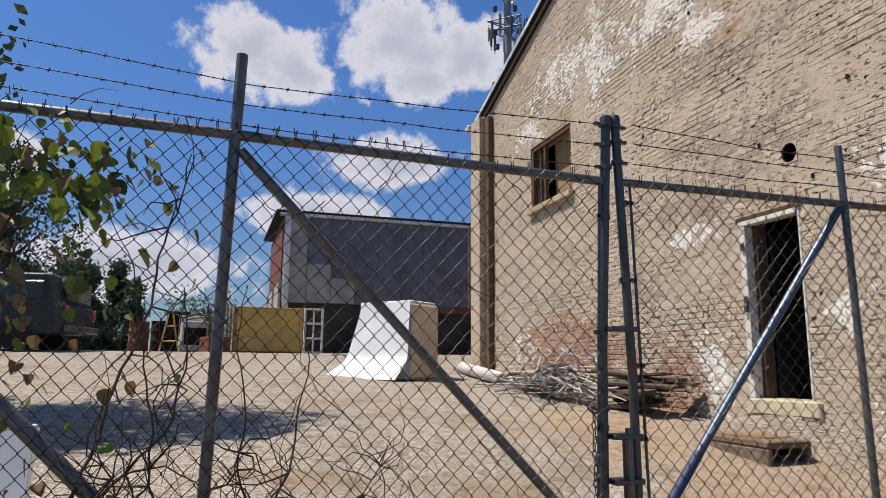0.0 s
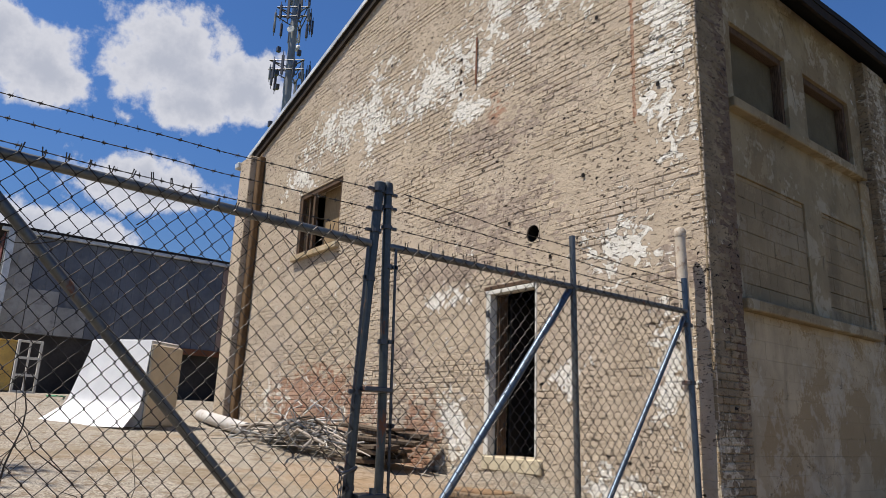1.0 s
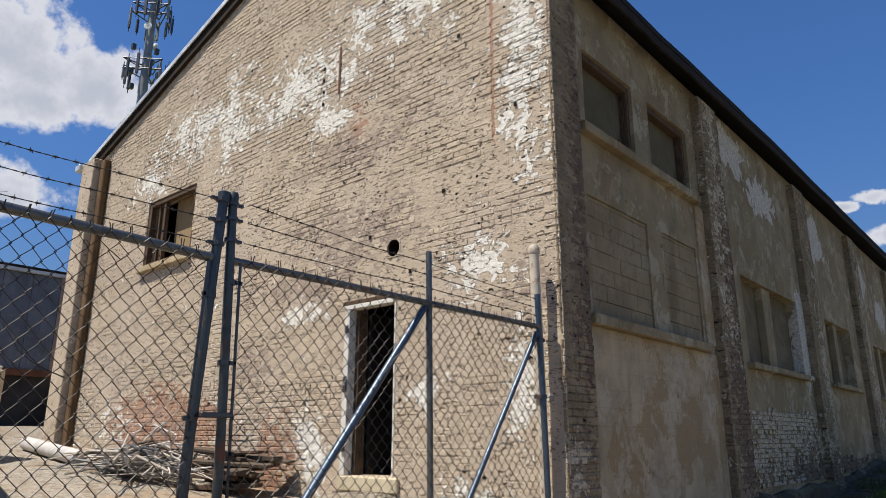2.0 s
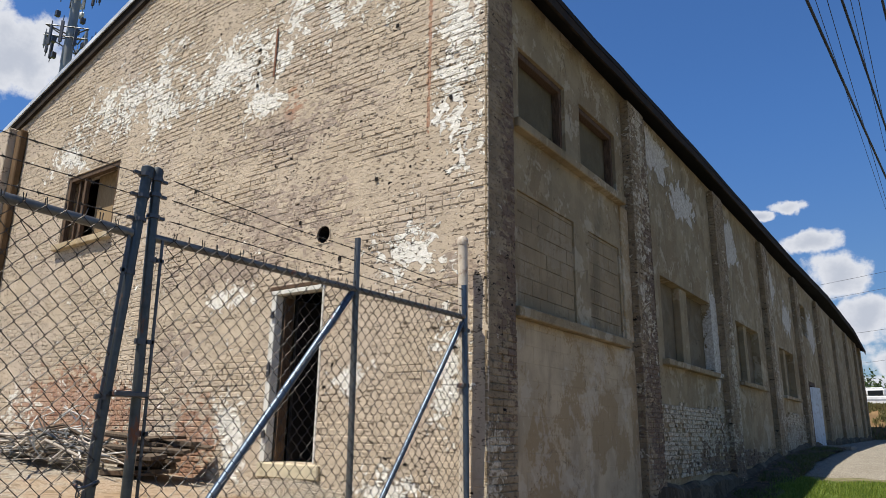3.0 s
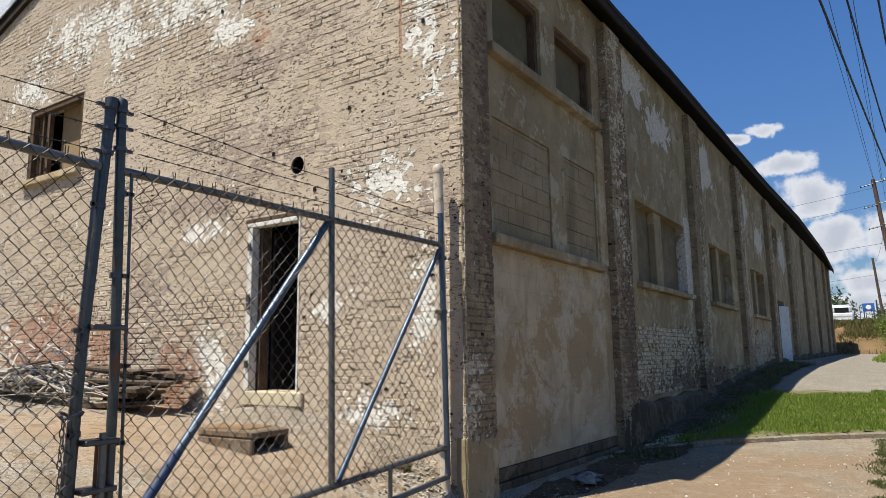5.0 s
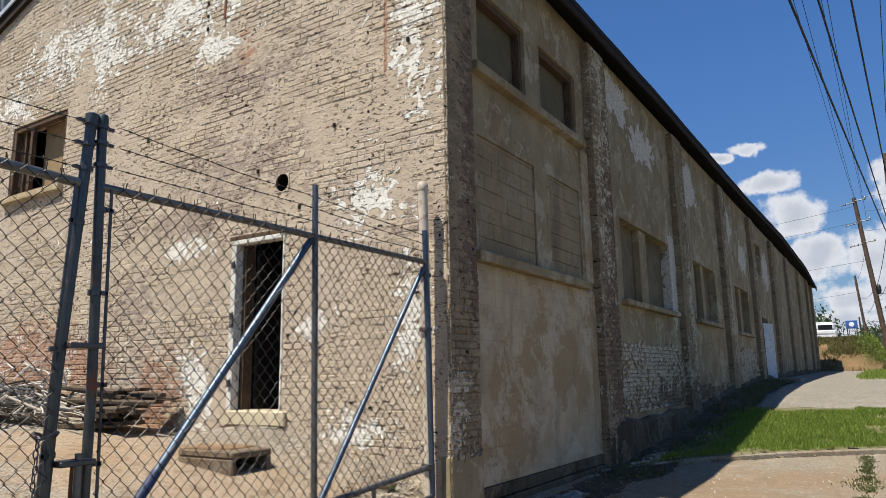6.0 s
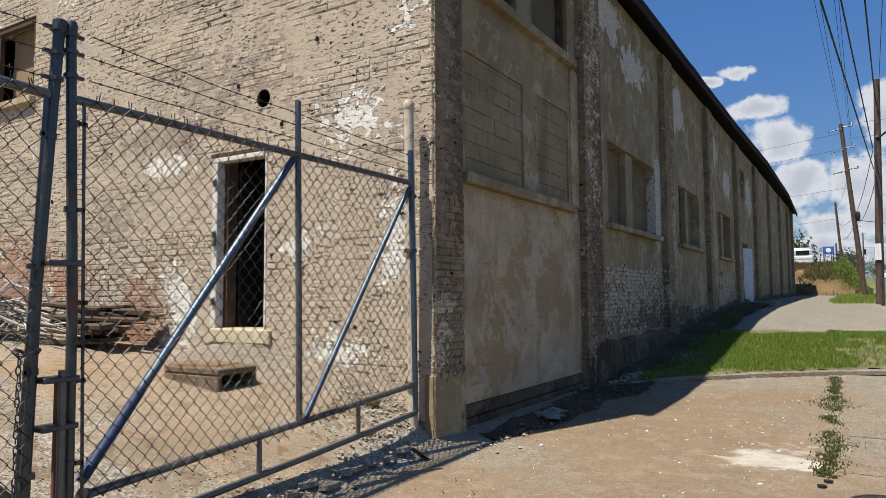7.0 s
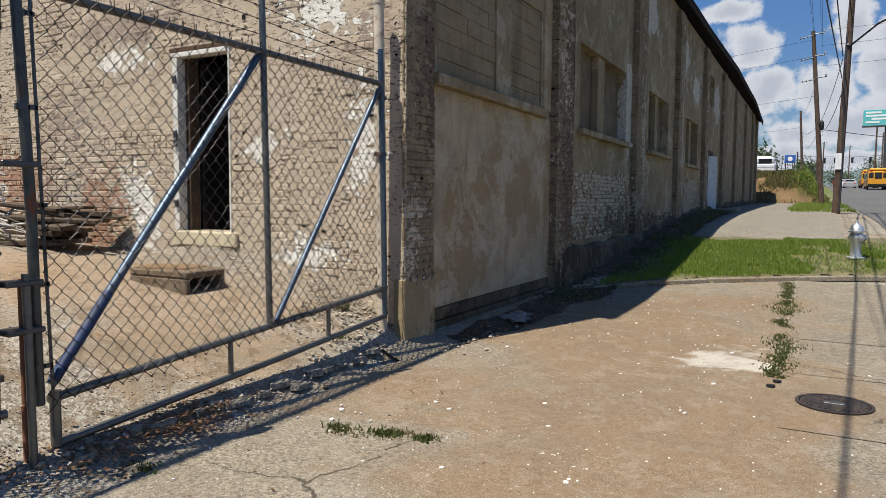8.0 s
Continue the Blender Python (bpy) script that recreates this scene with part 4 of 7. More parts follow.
        q.add([a + Vector((-0.01, 0, -d)), b + Vector((-0.01, 0, -d)), b + Vector((-0.01, 0, -0.003)), a + Vector((-0.01, 0, -0.003)), a + Vector((-0.05, 0, -d)), b + Vector((-0.05, 0, -d)), b + Vector((-0.05, 0, -0.003)), a + Vector((-0.05, 0, -0.003))],
              [(0, 1, 2, 3), (4, 7, 6, 5), (0, 4, 5, 1)])
    part("fascia", q, M_FASCIA, roof, "dark rotten fascia board")
    q = Mesh()
    for x0, x1 in ((GX - 0.42, PEAK[0]), (PEAK[0], 0.14)):
        za, zb = rake_z(x0), rake_z(x1)
        q.add([(x0, -0.12, za + 0.01), (x1, -0.12, zb + 0.01), (x1, -0.12, zb + 0.11), (x0, -0.12, za + 0.11), (x0, -0.07, za + 0.01), (x1, -0.07, zb + 0.01), (x1, -0.07, zb + 0.11), (x0, -0.07, za + 0.11)],
              [(0, 1, 2, 3), (4, 7, 6, 5), (3, 2, 6, 7), (0, 4, 5, 1), (0, 3, 7, 4), (1, 5, 6, 2)])
    part("rake_flashing", q, M_FLASH, roof, "white metal flashing along the gable")
    q = Mesh()
    for x0, x1 in ((GX - 0.38, PEAK[0]), (PEAK[0], 0.1)):
        za, zb = rake_z(x0) - 0.20, rake_z(x1) - 0.20
        q.add([(x0, -0.07, za), (x1, -0.07, zb), (x1, -0.07, zb + 0.20), (x0, -0.07, za + 0.20), (x0, 0.0, za), (x1, 0.0, zb), (x1, 0.0, zb + 0.2), (x0, 0.0, za + 0.2)],
              [(0, 1, 2, 3), (4, 7, 6, 5), (3, 2, 6, 7), (0, 4, 5, 1), (0, 3, 7, 4), (1, 5, 6, 2)])
    # dark colour imitates the shadow gap below the flashing
    part("rake_board", q, M_FASCIA, roof, "rake board coloured dark as the shadow gap under the flashing")
    part("eave_return", Mesh().box((GX - 0.50, -0.36, 7.58), (GX - 0.28, 0.0, 7.74), bevel=0.02), M_FLASH, roof, "white boxed eave return")


GABLE, NEAR_BRICKS, BRICK_KINDS = make_gable()
make_street_wall()
make_rest()


# ---- openings of the gable ----
def bar(m, a, b, r, n=8):
    return m.tube([a, b], r, n)


def make_openings():
    door = thing("door_1", "open doorway with a chipped white wooden frame", "doorway", kind="structure", at=((DOOR[0] + DOOR[1]) / 2, 0.05, DOOR[2]))
    w, h = (DOOR[1] - DOOR[0]) / 2, DOOR[3] - DOOR[2]
    for lo, hi, mt in (((-w - 0.05, -0.066, 0), (-w + 0.04, 0.06, h - 0.062), M_WHITEWOOD), ((w - 0.035, -0.05, 0), (w - 0.002, 0.06, h), M_WHITEWOOD), ((-w - 0.06, -0.07, h - 0.06), (w - 0.04, 0.05, h - 0.002), M_WHITEWOOD), ((-w - 0.10, -0.066, h + 0.002), (w + 0.02, -0.047, h + 0.055), M_FRAMEWOOD)):
        part("door_frame", Mesh().box(lo, hi, bevel=0.006), mt, door)
    part("door_frame", Mesh().box((-w + 0.062, 0.06, 0), (-w + 0.10, 0.2, h - 0.08), bevel=0.004), M_FRAMEWOOD, door)
    for z in (0.28, 1.02, 1.12, 1.78):
        part("hinge", Mesh().box((-w - 0.02, -0.095, z), (-w + 0.03, -0.076, z + 0.09), bevel=0.004).tube([(-w + 0.035, -0.09, z), (-w + 0.035, -0.09, z + 0.1)], 0.011, 8), M_STEEL_DARK, door)
    part("door_leaf", Mesh().box((-w + 0.12, 0.22, 0.01), (-w + 0.165, 0.95, h - 0.1), bevel=0.004), M_DARK, door, "door leaf swung inwards, coloured dark for the doorway's shade")
    part("door_sill", Mesh().box((-w - 0.07, -0.09, -0.18), (w + 0.1, 0.2, -0.004), bevel=0.015), M_SILL, door, "buff concrete sill")
    win = thing("window_1", "empty window opening with a broken brown frame", "window", kind="structure", at=((GWIN[0] + GWIN[1]) / 2, 0.08, GWIN[2]))
    w, h = (GWIN[1] - GWIN[0]) / 2, GWIN[3] - GWIN[2]
    for lo, hi in (((-w, -0.05, 0), (-w + 0.09, 0.05, h)), ((w - 0.09, -0.05, 0), (w - 0.002, 0.05, h)), ((-w + 0.092, -0.05, h - 0.10), (w - 0.092, 0.05, h)), ((-w + 0.092, -0.05, 0), (w - 0.092, 0.05, 0.07)),
                   ((-0.36, -0.03, 0.072), (-0.28, 0.05, h - 0.102)), ((-w + 0.3, 0.0, 0.072), (-w + 0.35, 0.05, h - 0.102))):
        part("window_frame", Mesh().box(lo, hi, bevel=0.006), M_FRAMEWOOD, win, "weathered brown wooden frame")
    part("boarding", Mesh().box((-0.27, 0.20, 0.01), (w - 0.01, 0.23, h - 0.01)), M_PLY, win, "tan plywood boarding")
    part("window_sill", Mesh().box((-w - 0.06, -0.17, -0.12), (w + 0.06, 0.06, -0.004), bevel=0.012), M_STUCCO_PALE, win, "worn stone sill")
    # round flue hole with a rim
    m = Mesh()
    cx, cz, r = (HOLE[0] + HOLE[1]) / 2, (HOLE[2] + HOLE[3]) / 2, 0.112
    n = 24
    sq = []
    for k in range(n):
        a = 2 * math.pi * k / n
        s = 0.122 / max(abs(math.cos(a)), abs(math.sin(a)))
        sq.append((cx + s * math.cos(a), 0.004, cz + s * math.sin(a)))
    ring = [(cx + r * (1 + 0.05 * math.sin(3 * k)) * math.cos(2 * math.pi * k / n), 0.004, cz + r * math.sin(2 * math.pi * k / n)) for k in range(n)]
    deep = [(x, 0.3, z) for x, y, z in ring]
    tunnel = Mesh().add([(x, y + 0.03, z) for x, y, z in ring] + deep, [(k, (k + 1) % n, n + (k + 1) % n, n + k) for k in range(n)] + [tuple(n + k for k in range(n))])
    # near-black colour stands in for the darkness inside the hole
    part("flue", tunnel, M_DARK, GABLE, "flue coloured near black for its inner shade")
    m.add(sq + ring, [(k, (k + 1) % n, n + (k + 1) % n, n + k) for k in range(n)])
    part("flue_hole", m, M_MORTAR, GABLE, "round flue hole")
    for x, z0, z1 in ((-3.68, 6.58, 7.38),):
        part("iron_strap", Mesh().box((x - 0.019, -0.015, z0), (x + 0.019, -0.004, z1), bevel=0.004), M_RUST, GABLE, "rusty iron wall strap")
    # small near-black plates that imitate shaded holes in the wall
    for x, z in ((-4.05, 6.55), (-4.05, 6.75), (-4.05, 6.95), (-4.05, 7.15), (-7.0, 3.05), (-1.6, 4.55), (-5.3, 5.1), (-2.9, 4.2), (-1.35, 6.6), (-0.5, 5.35), (-2.15, 3.62), (-6.1, 7.9)):
        part("iron_stub", Mesh().box((x - 0.022, -0.008, z - 0.03), (x + 0.022, 0.004, z + 0.024), bevel=0.004), M_DARK, GABLE)


M_SILL = plain("buff_painted_concrete", (0.50, 0.43, 0.30), 0.85, 0, 0.15, 4.0, 0.4, (0.3, 0.25, 0.17))
M_PLY = wood("tan_plywood", (0.24, 0.165, 0.09), (0.31, 0.225, 0.13))
make_openings()

# ---- the gates ----
FX = -0.15


def chain_mesh(y0, y1, low, high, cell_w=0.104, cell_h=0.115, r=0.0033):
    """Woven wire between two uprights: low(y) and high(y) are its edges."""
    m = Mesh()
    half, hh = cell_w / 2, cell_h / 2
    rng = random.Random(int(abs(y0) * 100))
    for j in range(int((y1 - y0) / half)):
        ya = y0 + j * half
        pts, k = [], int(low(ya) / hh)
        while k * hh < high(ya):
            if k * hh >= low(ya) - 0.03:
                right = (k + j) % 2
                y = ya + (half + 0.004 if right else -0.004)
                sag = 0.006 * noise.noise((ya * 1.3, k * 0.2, 4)) + 0.004 * noise.noise((ya * 6, k * 0.9, 8))
                pts.append((FX + 0.034 + (0.0045 if right else -0.0045) + 2.2 * sag, y + sag, k * hh + sag))
            k += 1
        if len(pts) > 2:
            tip = Vector(pts[-1])
            pts.append((tip.x, tip.y + rng.uniform(-0.012, 0.012), tip.z + rng.uniform(0.03, 0.05)))
            m.tube(pts, r, 4, cap=False)
    return m


def bands(parent, y, zs, r, ybar):
    for z in zs:
        m = Mesh()
        n = 14
        m.lathe([(r + 0.002, -0.016), (r + 0.006, -0.016), (r + 0.006, 0.016), (r + 0.002, 0.016)], (FX, y, z), n)
        lo, hi = sorted((y, ybar))
        m.box((FX + 0.012, lo + (r if ybar > y else -0.012), z - 0.013), (FX + 0.03, hi + (0.012 if ybar > y else -r), z + 0.013), bevel=0.002)
        part("tension_band", m, M_STEEL_DARK, parent)


def make_gate_right():
    gate = thing("gate_leaf", "galvanised chain-link gate leaf with bluish diagonal braces", "gate", at=(0, 0, 0), group="pair of yard gates")
    low = lambda y: 0.42 + (y + 3.6) * 0.074
    s = True
    part("stile", Mesh().tube([(FX, -3.655, 0.40), (FX, -3.665, 1.5), (FX, -3.725, 3.10)], 0.029, 14).lathe([(0.034, -0.03), (0.037, 0.01), (0.030, 0.035), (0.012, 0.045)], (FX, -3.725, 3.10), 14), M_POST, gate, "latch post with a domed cap", s)
    part("stile", Mesh().tube([(FX, -1.80, low(-1.8)), (FX, -1.85, 3.13)], 0.026, 12), M_GALV, gate, "", s)
    part("stile", Mesh().tube([(FX, -0.13, 0.40), (FX, -0.22, 3.02)], 0.028, 12), M_GALV_BLUE, gate, "", s)
    part("stile", Mesh().tube([(FX, -3.565, 0.14), (FX, -3.565, 0.46)], 0.03, 12), M_GALV, gate, "", s)
    part("top_rail", Mesh().tube([(FX, -3.70, 2.69), (FX, -0.22, 2.69)], 0.027, 12), M_GALV, gate, "", s)
    part("bottom_rail", Mesh().tube([(FX, -3.6, low(-3.6)), (FX, -0.12, low(-0.12))], 0.027, 12), M_GALV, gate, "", s)
    tz = lambda y: 0.15 + (y + 3.56) * 0.071
    part("lower_bar", Mesh().tube([(FX, -3.56, tz(-3.56)), (FX, -1.7, tz(-1.7) - 0.01), (FX, -0.13, tz(-0.13))], 0.026, 12), M_GALV, gate, "", s)
    for y in (-2.22, -1.05):
        part("spacer", Mesh().tube([(FX, y, tz(y)), (FX, y, low(y))], 0.02, 10), M_GALV, gate, "", s)
    part("brace", Mesh().tube([(FX - 0.01, -3.58, 0.50), (FX - 0.01, -1.88, 2.66)], 0.029, 12), M_GALV_BLUE, gate, "bluish diagonal brace", s)
    part("brace", Mesh().tube([(FX - 0.01, -1.72, low(-1.7) + 0.02), (FX - 0.01, -0.24, 2.63)], 0.024, 12), M_GALV_BLUE, gate, "bluish diagonal brace", s)
    part("tape", Mesh().tube([(FX - 0.01, -3.56, 0.526), (FX - 0.01, -3.44, 0.678), (FX - 0.01, -3.36, 0.78), (FX - 0.01, -3.20, 0.983)], [0.034, 0.032, 0.034, 0.031], 12), M_TAPE, gate, "dark blue tape wound round the brace", s)
    part("tension_bar", Mesh().add([(FX + x, y + s, z) for z, y in ((0.43, -3.59), (2.68, -3.648)) for x, s in ((0.02, -0.008), (0.03, -0.008), (0.03, 0.008), (0.02, 0.008))], [(0, 1, 5, 4), (1, 2, 6, 5), (2, 3, 7, 6), (3, 0, 4, 7), (3, 2, 1, 0), (4, 5, 6, 7)]), M_STEEL_DARK, gate, "flat dark tension bar")
    bands(gate, -3.66, (0.62, 1.08, 1.52), 0.029, -3.60)
    bands(gate, -3.695, (2.05, 2.55), 0.029, -3.635)
    part("mesh", chain_mesh(-3.62, -0.24, lambda y: low(y) - 0.05, lambda y: 2.735), M_WIRE, gate, "weathered woven wire mesh")
    for y, z in ((-3.72, 2.96), (-3.723, 3.06), (-3.716, 2.82)):
        part("wire_clip", Mesh().lathe([(0.032, -0.012), (0.040, -0.012), (0.040, 0.012), (0.032, 0.012)], (FX, y, z), 12).box((FX - 0.012, y + 0.04, z - 0.01), (FX + 0.012, y + 0.075, z + 0.01), bevel=0.002), M_STEEL_DARK, gate)
    return gate


def make_gate_left():
    gate = thing("gate_leaf", "galvanised chain-link gate leaf overgrown by a dry vine", "gate", group="pair of yard gates")
    low = lambda y: 0.40 - (y + 3.86) * 0.03
    top = lambda y: 2.685 - (y + 3.86) * 0.026
    s = True
    part("stile", Mesh().tube([(FX, -3.90, 0.36), (FX, -3.87, 1.6), (FX, -3.79, 3.10)], 0.031, 14).lathe([(0.037, -0.05), (0.039, -0.0), (0.039, 0.02), (0.025, 0.03)], (FX, -3.79, 3.10), 14), M_POST, gate, "latch post with a flat cap", s)
    part("stile", Mesh().tube([(FX, -6.15, low(-6.1)), (FX, -6.08, 3.21)], 0.031, 14), M_GALV, gate, "", s)
    part("stile", Mesh().tube([(FX, -8.62, 0.3), (FX, -8.62, 3.3)], 0.037, 14), M_GALV, gate, "", s)
    part("top_rail", Mesh().tube([(FX, -8.62, top(-8.62)), (FX, -3.84, top(-3.84))], 0.03, 12), M_GALV, gate, "", s)
    part("bottom_rail", Mesh().tube([(FX, -8.62, low(-8.62)), (FX, -3.84, low(-3.84))], 0.027, 12), M_GALV, gate, "", s)
    part("brace", Mesh().tube([(FX - 0.01, -6.06, 2.66), (FX - 0.01, -3.97, 0.50)], 0.029, 12), M_GALV, gate, "diagonal brace", s)
    part("brace", Mesh().tube([(FX - 0.01, -6.16, 0.38), (FX - 0.01, -8.5, 2.76)], 0.04, 12), M_GALV, gate, "diagonal brace", s)
    part("tension_bar", Mesh().add([(FX + x, y + e, z) for z, y in ((0.42, -3.955), (2.66, -3.868)) for x, e in ((0.02, -0.008), (0.03, -0.008), (0.03, 0.008), (0.02, 0.008))], [(0, 1, 5, 4), (1, 2, 6, 5), (2, 3, 7, 6), (3, 0, 4, 7), (3, 2, 1, 0), (4, 5, 6, 7)]), M_STEEL_DARK, gate, "flat dark tension bar")
    bands(gate, -3.88, (0.60, 1.15, 1.72), 0.030, -3.925)
    bands(gate, -3.825, (2.45,), 0.030, -3.877)
    part("mesh", chain_mesh(-8.58, -3.89, lambda y: low(y) - 0.04, lambda y: top(y) + 0.045), M_WIRE, gate, "weathered woven wire mesh")
    for z in (2.78, 2.93, 3.07):
        part("wire_clip", Mesh().lathe([(0.032, -0.012), (0.040, -0.012), (0.040, 0.012), (0.032, 0.012)], (FX, -3.803, z), 12).box((FX - 0.012, -3.88, z - 0.01), (FX + 0.012, -3.84, z + 0.01), bevel=0.002), M_STEEL_DARK, gate)
    return gate


def make_barbed():
    rng = random.Random(21)
    L = [[(-9.2, 3.26), (-7.2, 3.14), (-6.03, 3.04), (-4.9, 3.045), (-3.88, 3.07)], [(-9.2, 3.10), (-7.2, 3.0), (-6.03, 2.92), (-4.9, 2.915), (-3.88, 2.93)], [(-9.2, 2.95), (-7.2, 2.87), (-6.03, 2.80), (-5, 2.775), (-3.88, 2.78)]]
    R = [[(-3.6, 3.09), (-2.7, 3.04), (-1.88, 3.03), (-1.0, 2.99), (-0.2, 2.97)], [(-3.6, 2.96), (-2.7, 2.94), (-1.88, 2.93), (-1, 2.90), (-0.2, 2.88)], [(-3.6, 2.82), (-2.7, 2.81), (-1.88, 2.82), (-1, 2.80), (-0.2, 2.80)]]
    for strands in (L, R):
        for table in strands:
            wire = thing("barbed_wire", "rusty twisted barbed wire strand above the gate", "barbed wire", group="barbed wire strands")
            y0, y1 = table[0][0], table[-1][0]
            n = int((y1 - y0) / 0.03)
            for ph in (0, math.pi):
                pts = []
                for i in range(n + 1):
                    y = y0 + (y1 - y0) * i / n
                    a = y * 70 + ph
                    w = 0.006 * noise.noise((y * 2.2, table[0][1], 3))
                    pts.append((FX + 0.002 * math.cos(a), y, steps(y, table) + w + 0.002 * math.sin(a)))
                part("strand", Mesh().tube(pts, 0.0022, 4, cap=False), M_WIRE, wire)
            m = Mesh()
            y = y0 + 0.06
            while y < y1 - 0.03:
                z = steps(y, table) + 0.006 * noise.noise((y * 2.2, table[0][1], 3))
                a0 = rng.uniform(0, 3)
                for k in range(2):
                    d = Vector((math.cos(a0 + k * 1.5), rng.uniform(-0.5, 0.5), math.sin(a0 + k * 1.5))) * 0.019
                    c = Vector((FX, y + 0.006 * k, z))
                    m.tube([c - d, c, c + d], [0.0008, 0.0028, 0.0008], 4)
                m.tube([(FX, y - 0.008, z), (FX, y + 0.014, z)], 0.0052, 6)
                y += rng.uniform(0.105, 0.13)
            part("barb", m, M_WIRE, wire, kind="stuff")


def make_latch():
    latch = thing("drop_rod", "steel drop rod holding the gates shut", "drop rod", at=(0, 0, 0))
    part("rod", Mesh().tube([(FX + 0.065, -3.735, -0.03), (FX + 0.055, -3.74, 1.15)], 0.022, 12), M_GALV, latch, "galvanised rod", True)
    part("rod", Mesh().tube([(FX + 0.01, -3.735, 0.0), (FX + 0.01, -3.74, 0.42)], 0.021, 12), M_RUST, latch, "rust-red pipe", True)
    part("rod", Mesh().tube([(FX + 0.01, -3.74, 0.43), (FX + 0.012, -3.742, 1.12)], 0.017, 12), M_RUST, latch, "rust-red pipe", True)
    for z in (0.84, 1.10, 1.74):
        part("bracket", Mesh().box((FX - 0.04, -3.855, z - 0.016), (FX + 0.08, -3.65, z + 0.016), bevel=0.006), M_STEEL_DARK, latch, "flat fork latch bracket")
    chain = thing("chain", "dark steel chain hanging from the gate post", "chain", at=(FX + 0.05, -3.97, 1.25))
    for i in range(22):
        m = Mesh()
        pts = []
        for k in range(9):
            a = 2 * math.pi * k / 8
            u, w = 0.0125 * math.cos(a), 0.026 * math.sin(a)
            pts.append((u, 0, w) if i % 2 else (0, u, w))
        m.tube(pts, 0.0042, 6, cap=False)
        part("link", m, M_STEEL_DARK, chain, at=(0.003 * math.sin(i), 0.004 * math.cos(i * 1.7), -0.041 * i), smooth=True)
    ring_pts = [(FX + 0.05 + 0.05 * math.cos(a), -3.93 + 0.06 * math.sin(a), 1.26 + 0.015 * math.sin(2 * a)) for a in [2 * math.pi * k / 16 for k in range(17)]]
    m = Mesh().tube([Vector(p) - Vector((FX + 0.05, -3.97, 1.25)) for p in ring_pts], 0.009, 6, cap=False)
    part("loop", m, M_STEEL_DARK, chain)


def make_hinge_pipe():
    pipe = thing("gate_post", "tall tan painted steel pipe post at the building's corner", "post", at=(-0.2, -0.13, 0.06))
    part("pipe", Mesh().tube([(0.0, 0.03, 0), (0, 0, 1.7), (0, -0.045, 3.40)], 0.052, 16), M_PIPE, pipe, "", True)
    part("cap", Mesh().lathe([(0.055, 0), (0.06, 0.02), (0.06, 0.06), (0.045, 0.09), (0.02, 0.1)], (0, -0.045, 3.40), 16), M_PIPE, pipe, "", True)
    for z in (0.62, 1.95, 2.5):
        m = Mesh().lathe([(0.054, -0.02), (0.062, -0.02), (0.062, 0.02), (0.054, 0.02)], (0, 0.0 - 0.013 * z, z), 14)
        m.box((0.02, -0.11, z - 0.02), (0.075, -0.01, z + 0.02), bevel=0.005)
        part("hinge", m, M_STEEL_DARK, pipe, "rusty gate hinge")


M_PIPE = plain("tan_painted_pipe", (0.50, 0.43, 0.34), 0.6, 0.0, 0.15, 5.0, 0.2, (0.25, 0.16, 0.10))
make_gate_right()
make_gate_left()
make_barbed()
make_latch()
make_hinge_pipe()


# ---- the yard ----
def gz(x, y):
    return ground_z(x, y)


def rot_box(m, size, at, turn=0.0, tilt=0.0, lean=0.0, bevel=0.006):
    sx, sy, sz = (s / 2 for s in size)
    return m.box((-sx, -sy, -sz), (sx, sy, sz), Matrix.Translation(at) @ Euler((radians(lean), radians(tilt), radians(turn))).to_matrix().to_4x4(), bevel=bevel)


def make_step():
    step = Mesh()
    for size, c in (((0.8, 0.5, 0.07), (-1.925, -1.18, 0.84)), ((0.8, 0.06, 0.36), (-1.925, -1.40, 0.625)), ((0.8, 0.06, 0.36), (-1.925, -0.96, 0.625)), ((0.8, 0.37, 0.05), (-1.93, -1.18, 0.60)), ((0.06, 0.37, 0.36), (-2.28, -1.18, 0.625))):
        rot_box(step, size, c, 0, bevel=0.015)
    solo("doorstep", step, M_STEP, "hollow concrete step under washed clay below the doorway", "step")
    m = Mesh()
    for k in range(14):
        rng = random.Random(k)
        rot_box(m, (rng.uniform(0.3, 0.45), rng.uniform(0.2, 0.28), 0.03), (-1.97 + rng.uniform(-0.12, 0.1), -1.18 + rng.uniform(-0.09, 0.07), 0.878 + rng.uniform(-0.008, 0.004)), rng.uniform(-12, 12), bevel=0.012)
    solo("clay_cover", m, M_CLAY, "washed clay lying over the step slab", "clay", kind="stuff")
    m = Mesh()
    rot_box(m, (0.46, 0.30, 0.20), (-0.75, -0.28, 0.42), 18, bevel=0.03)
    solo("rubble_block", m, M_FOOT, "broken concrete block by the corner", "block")


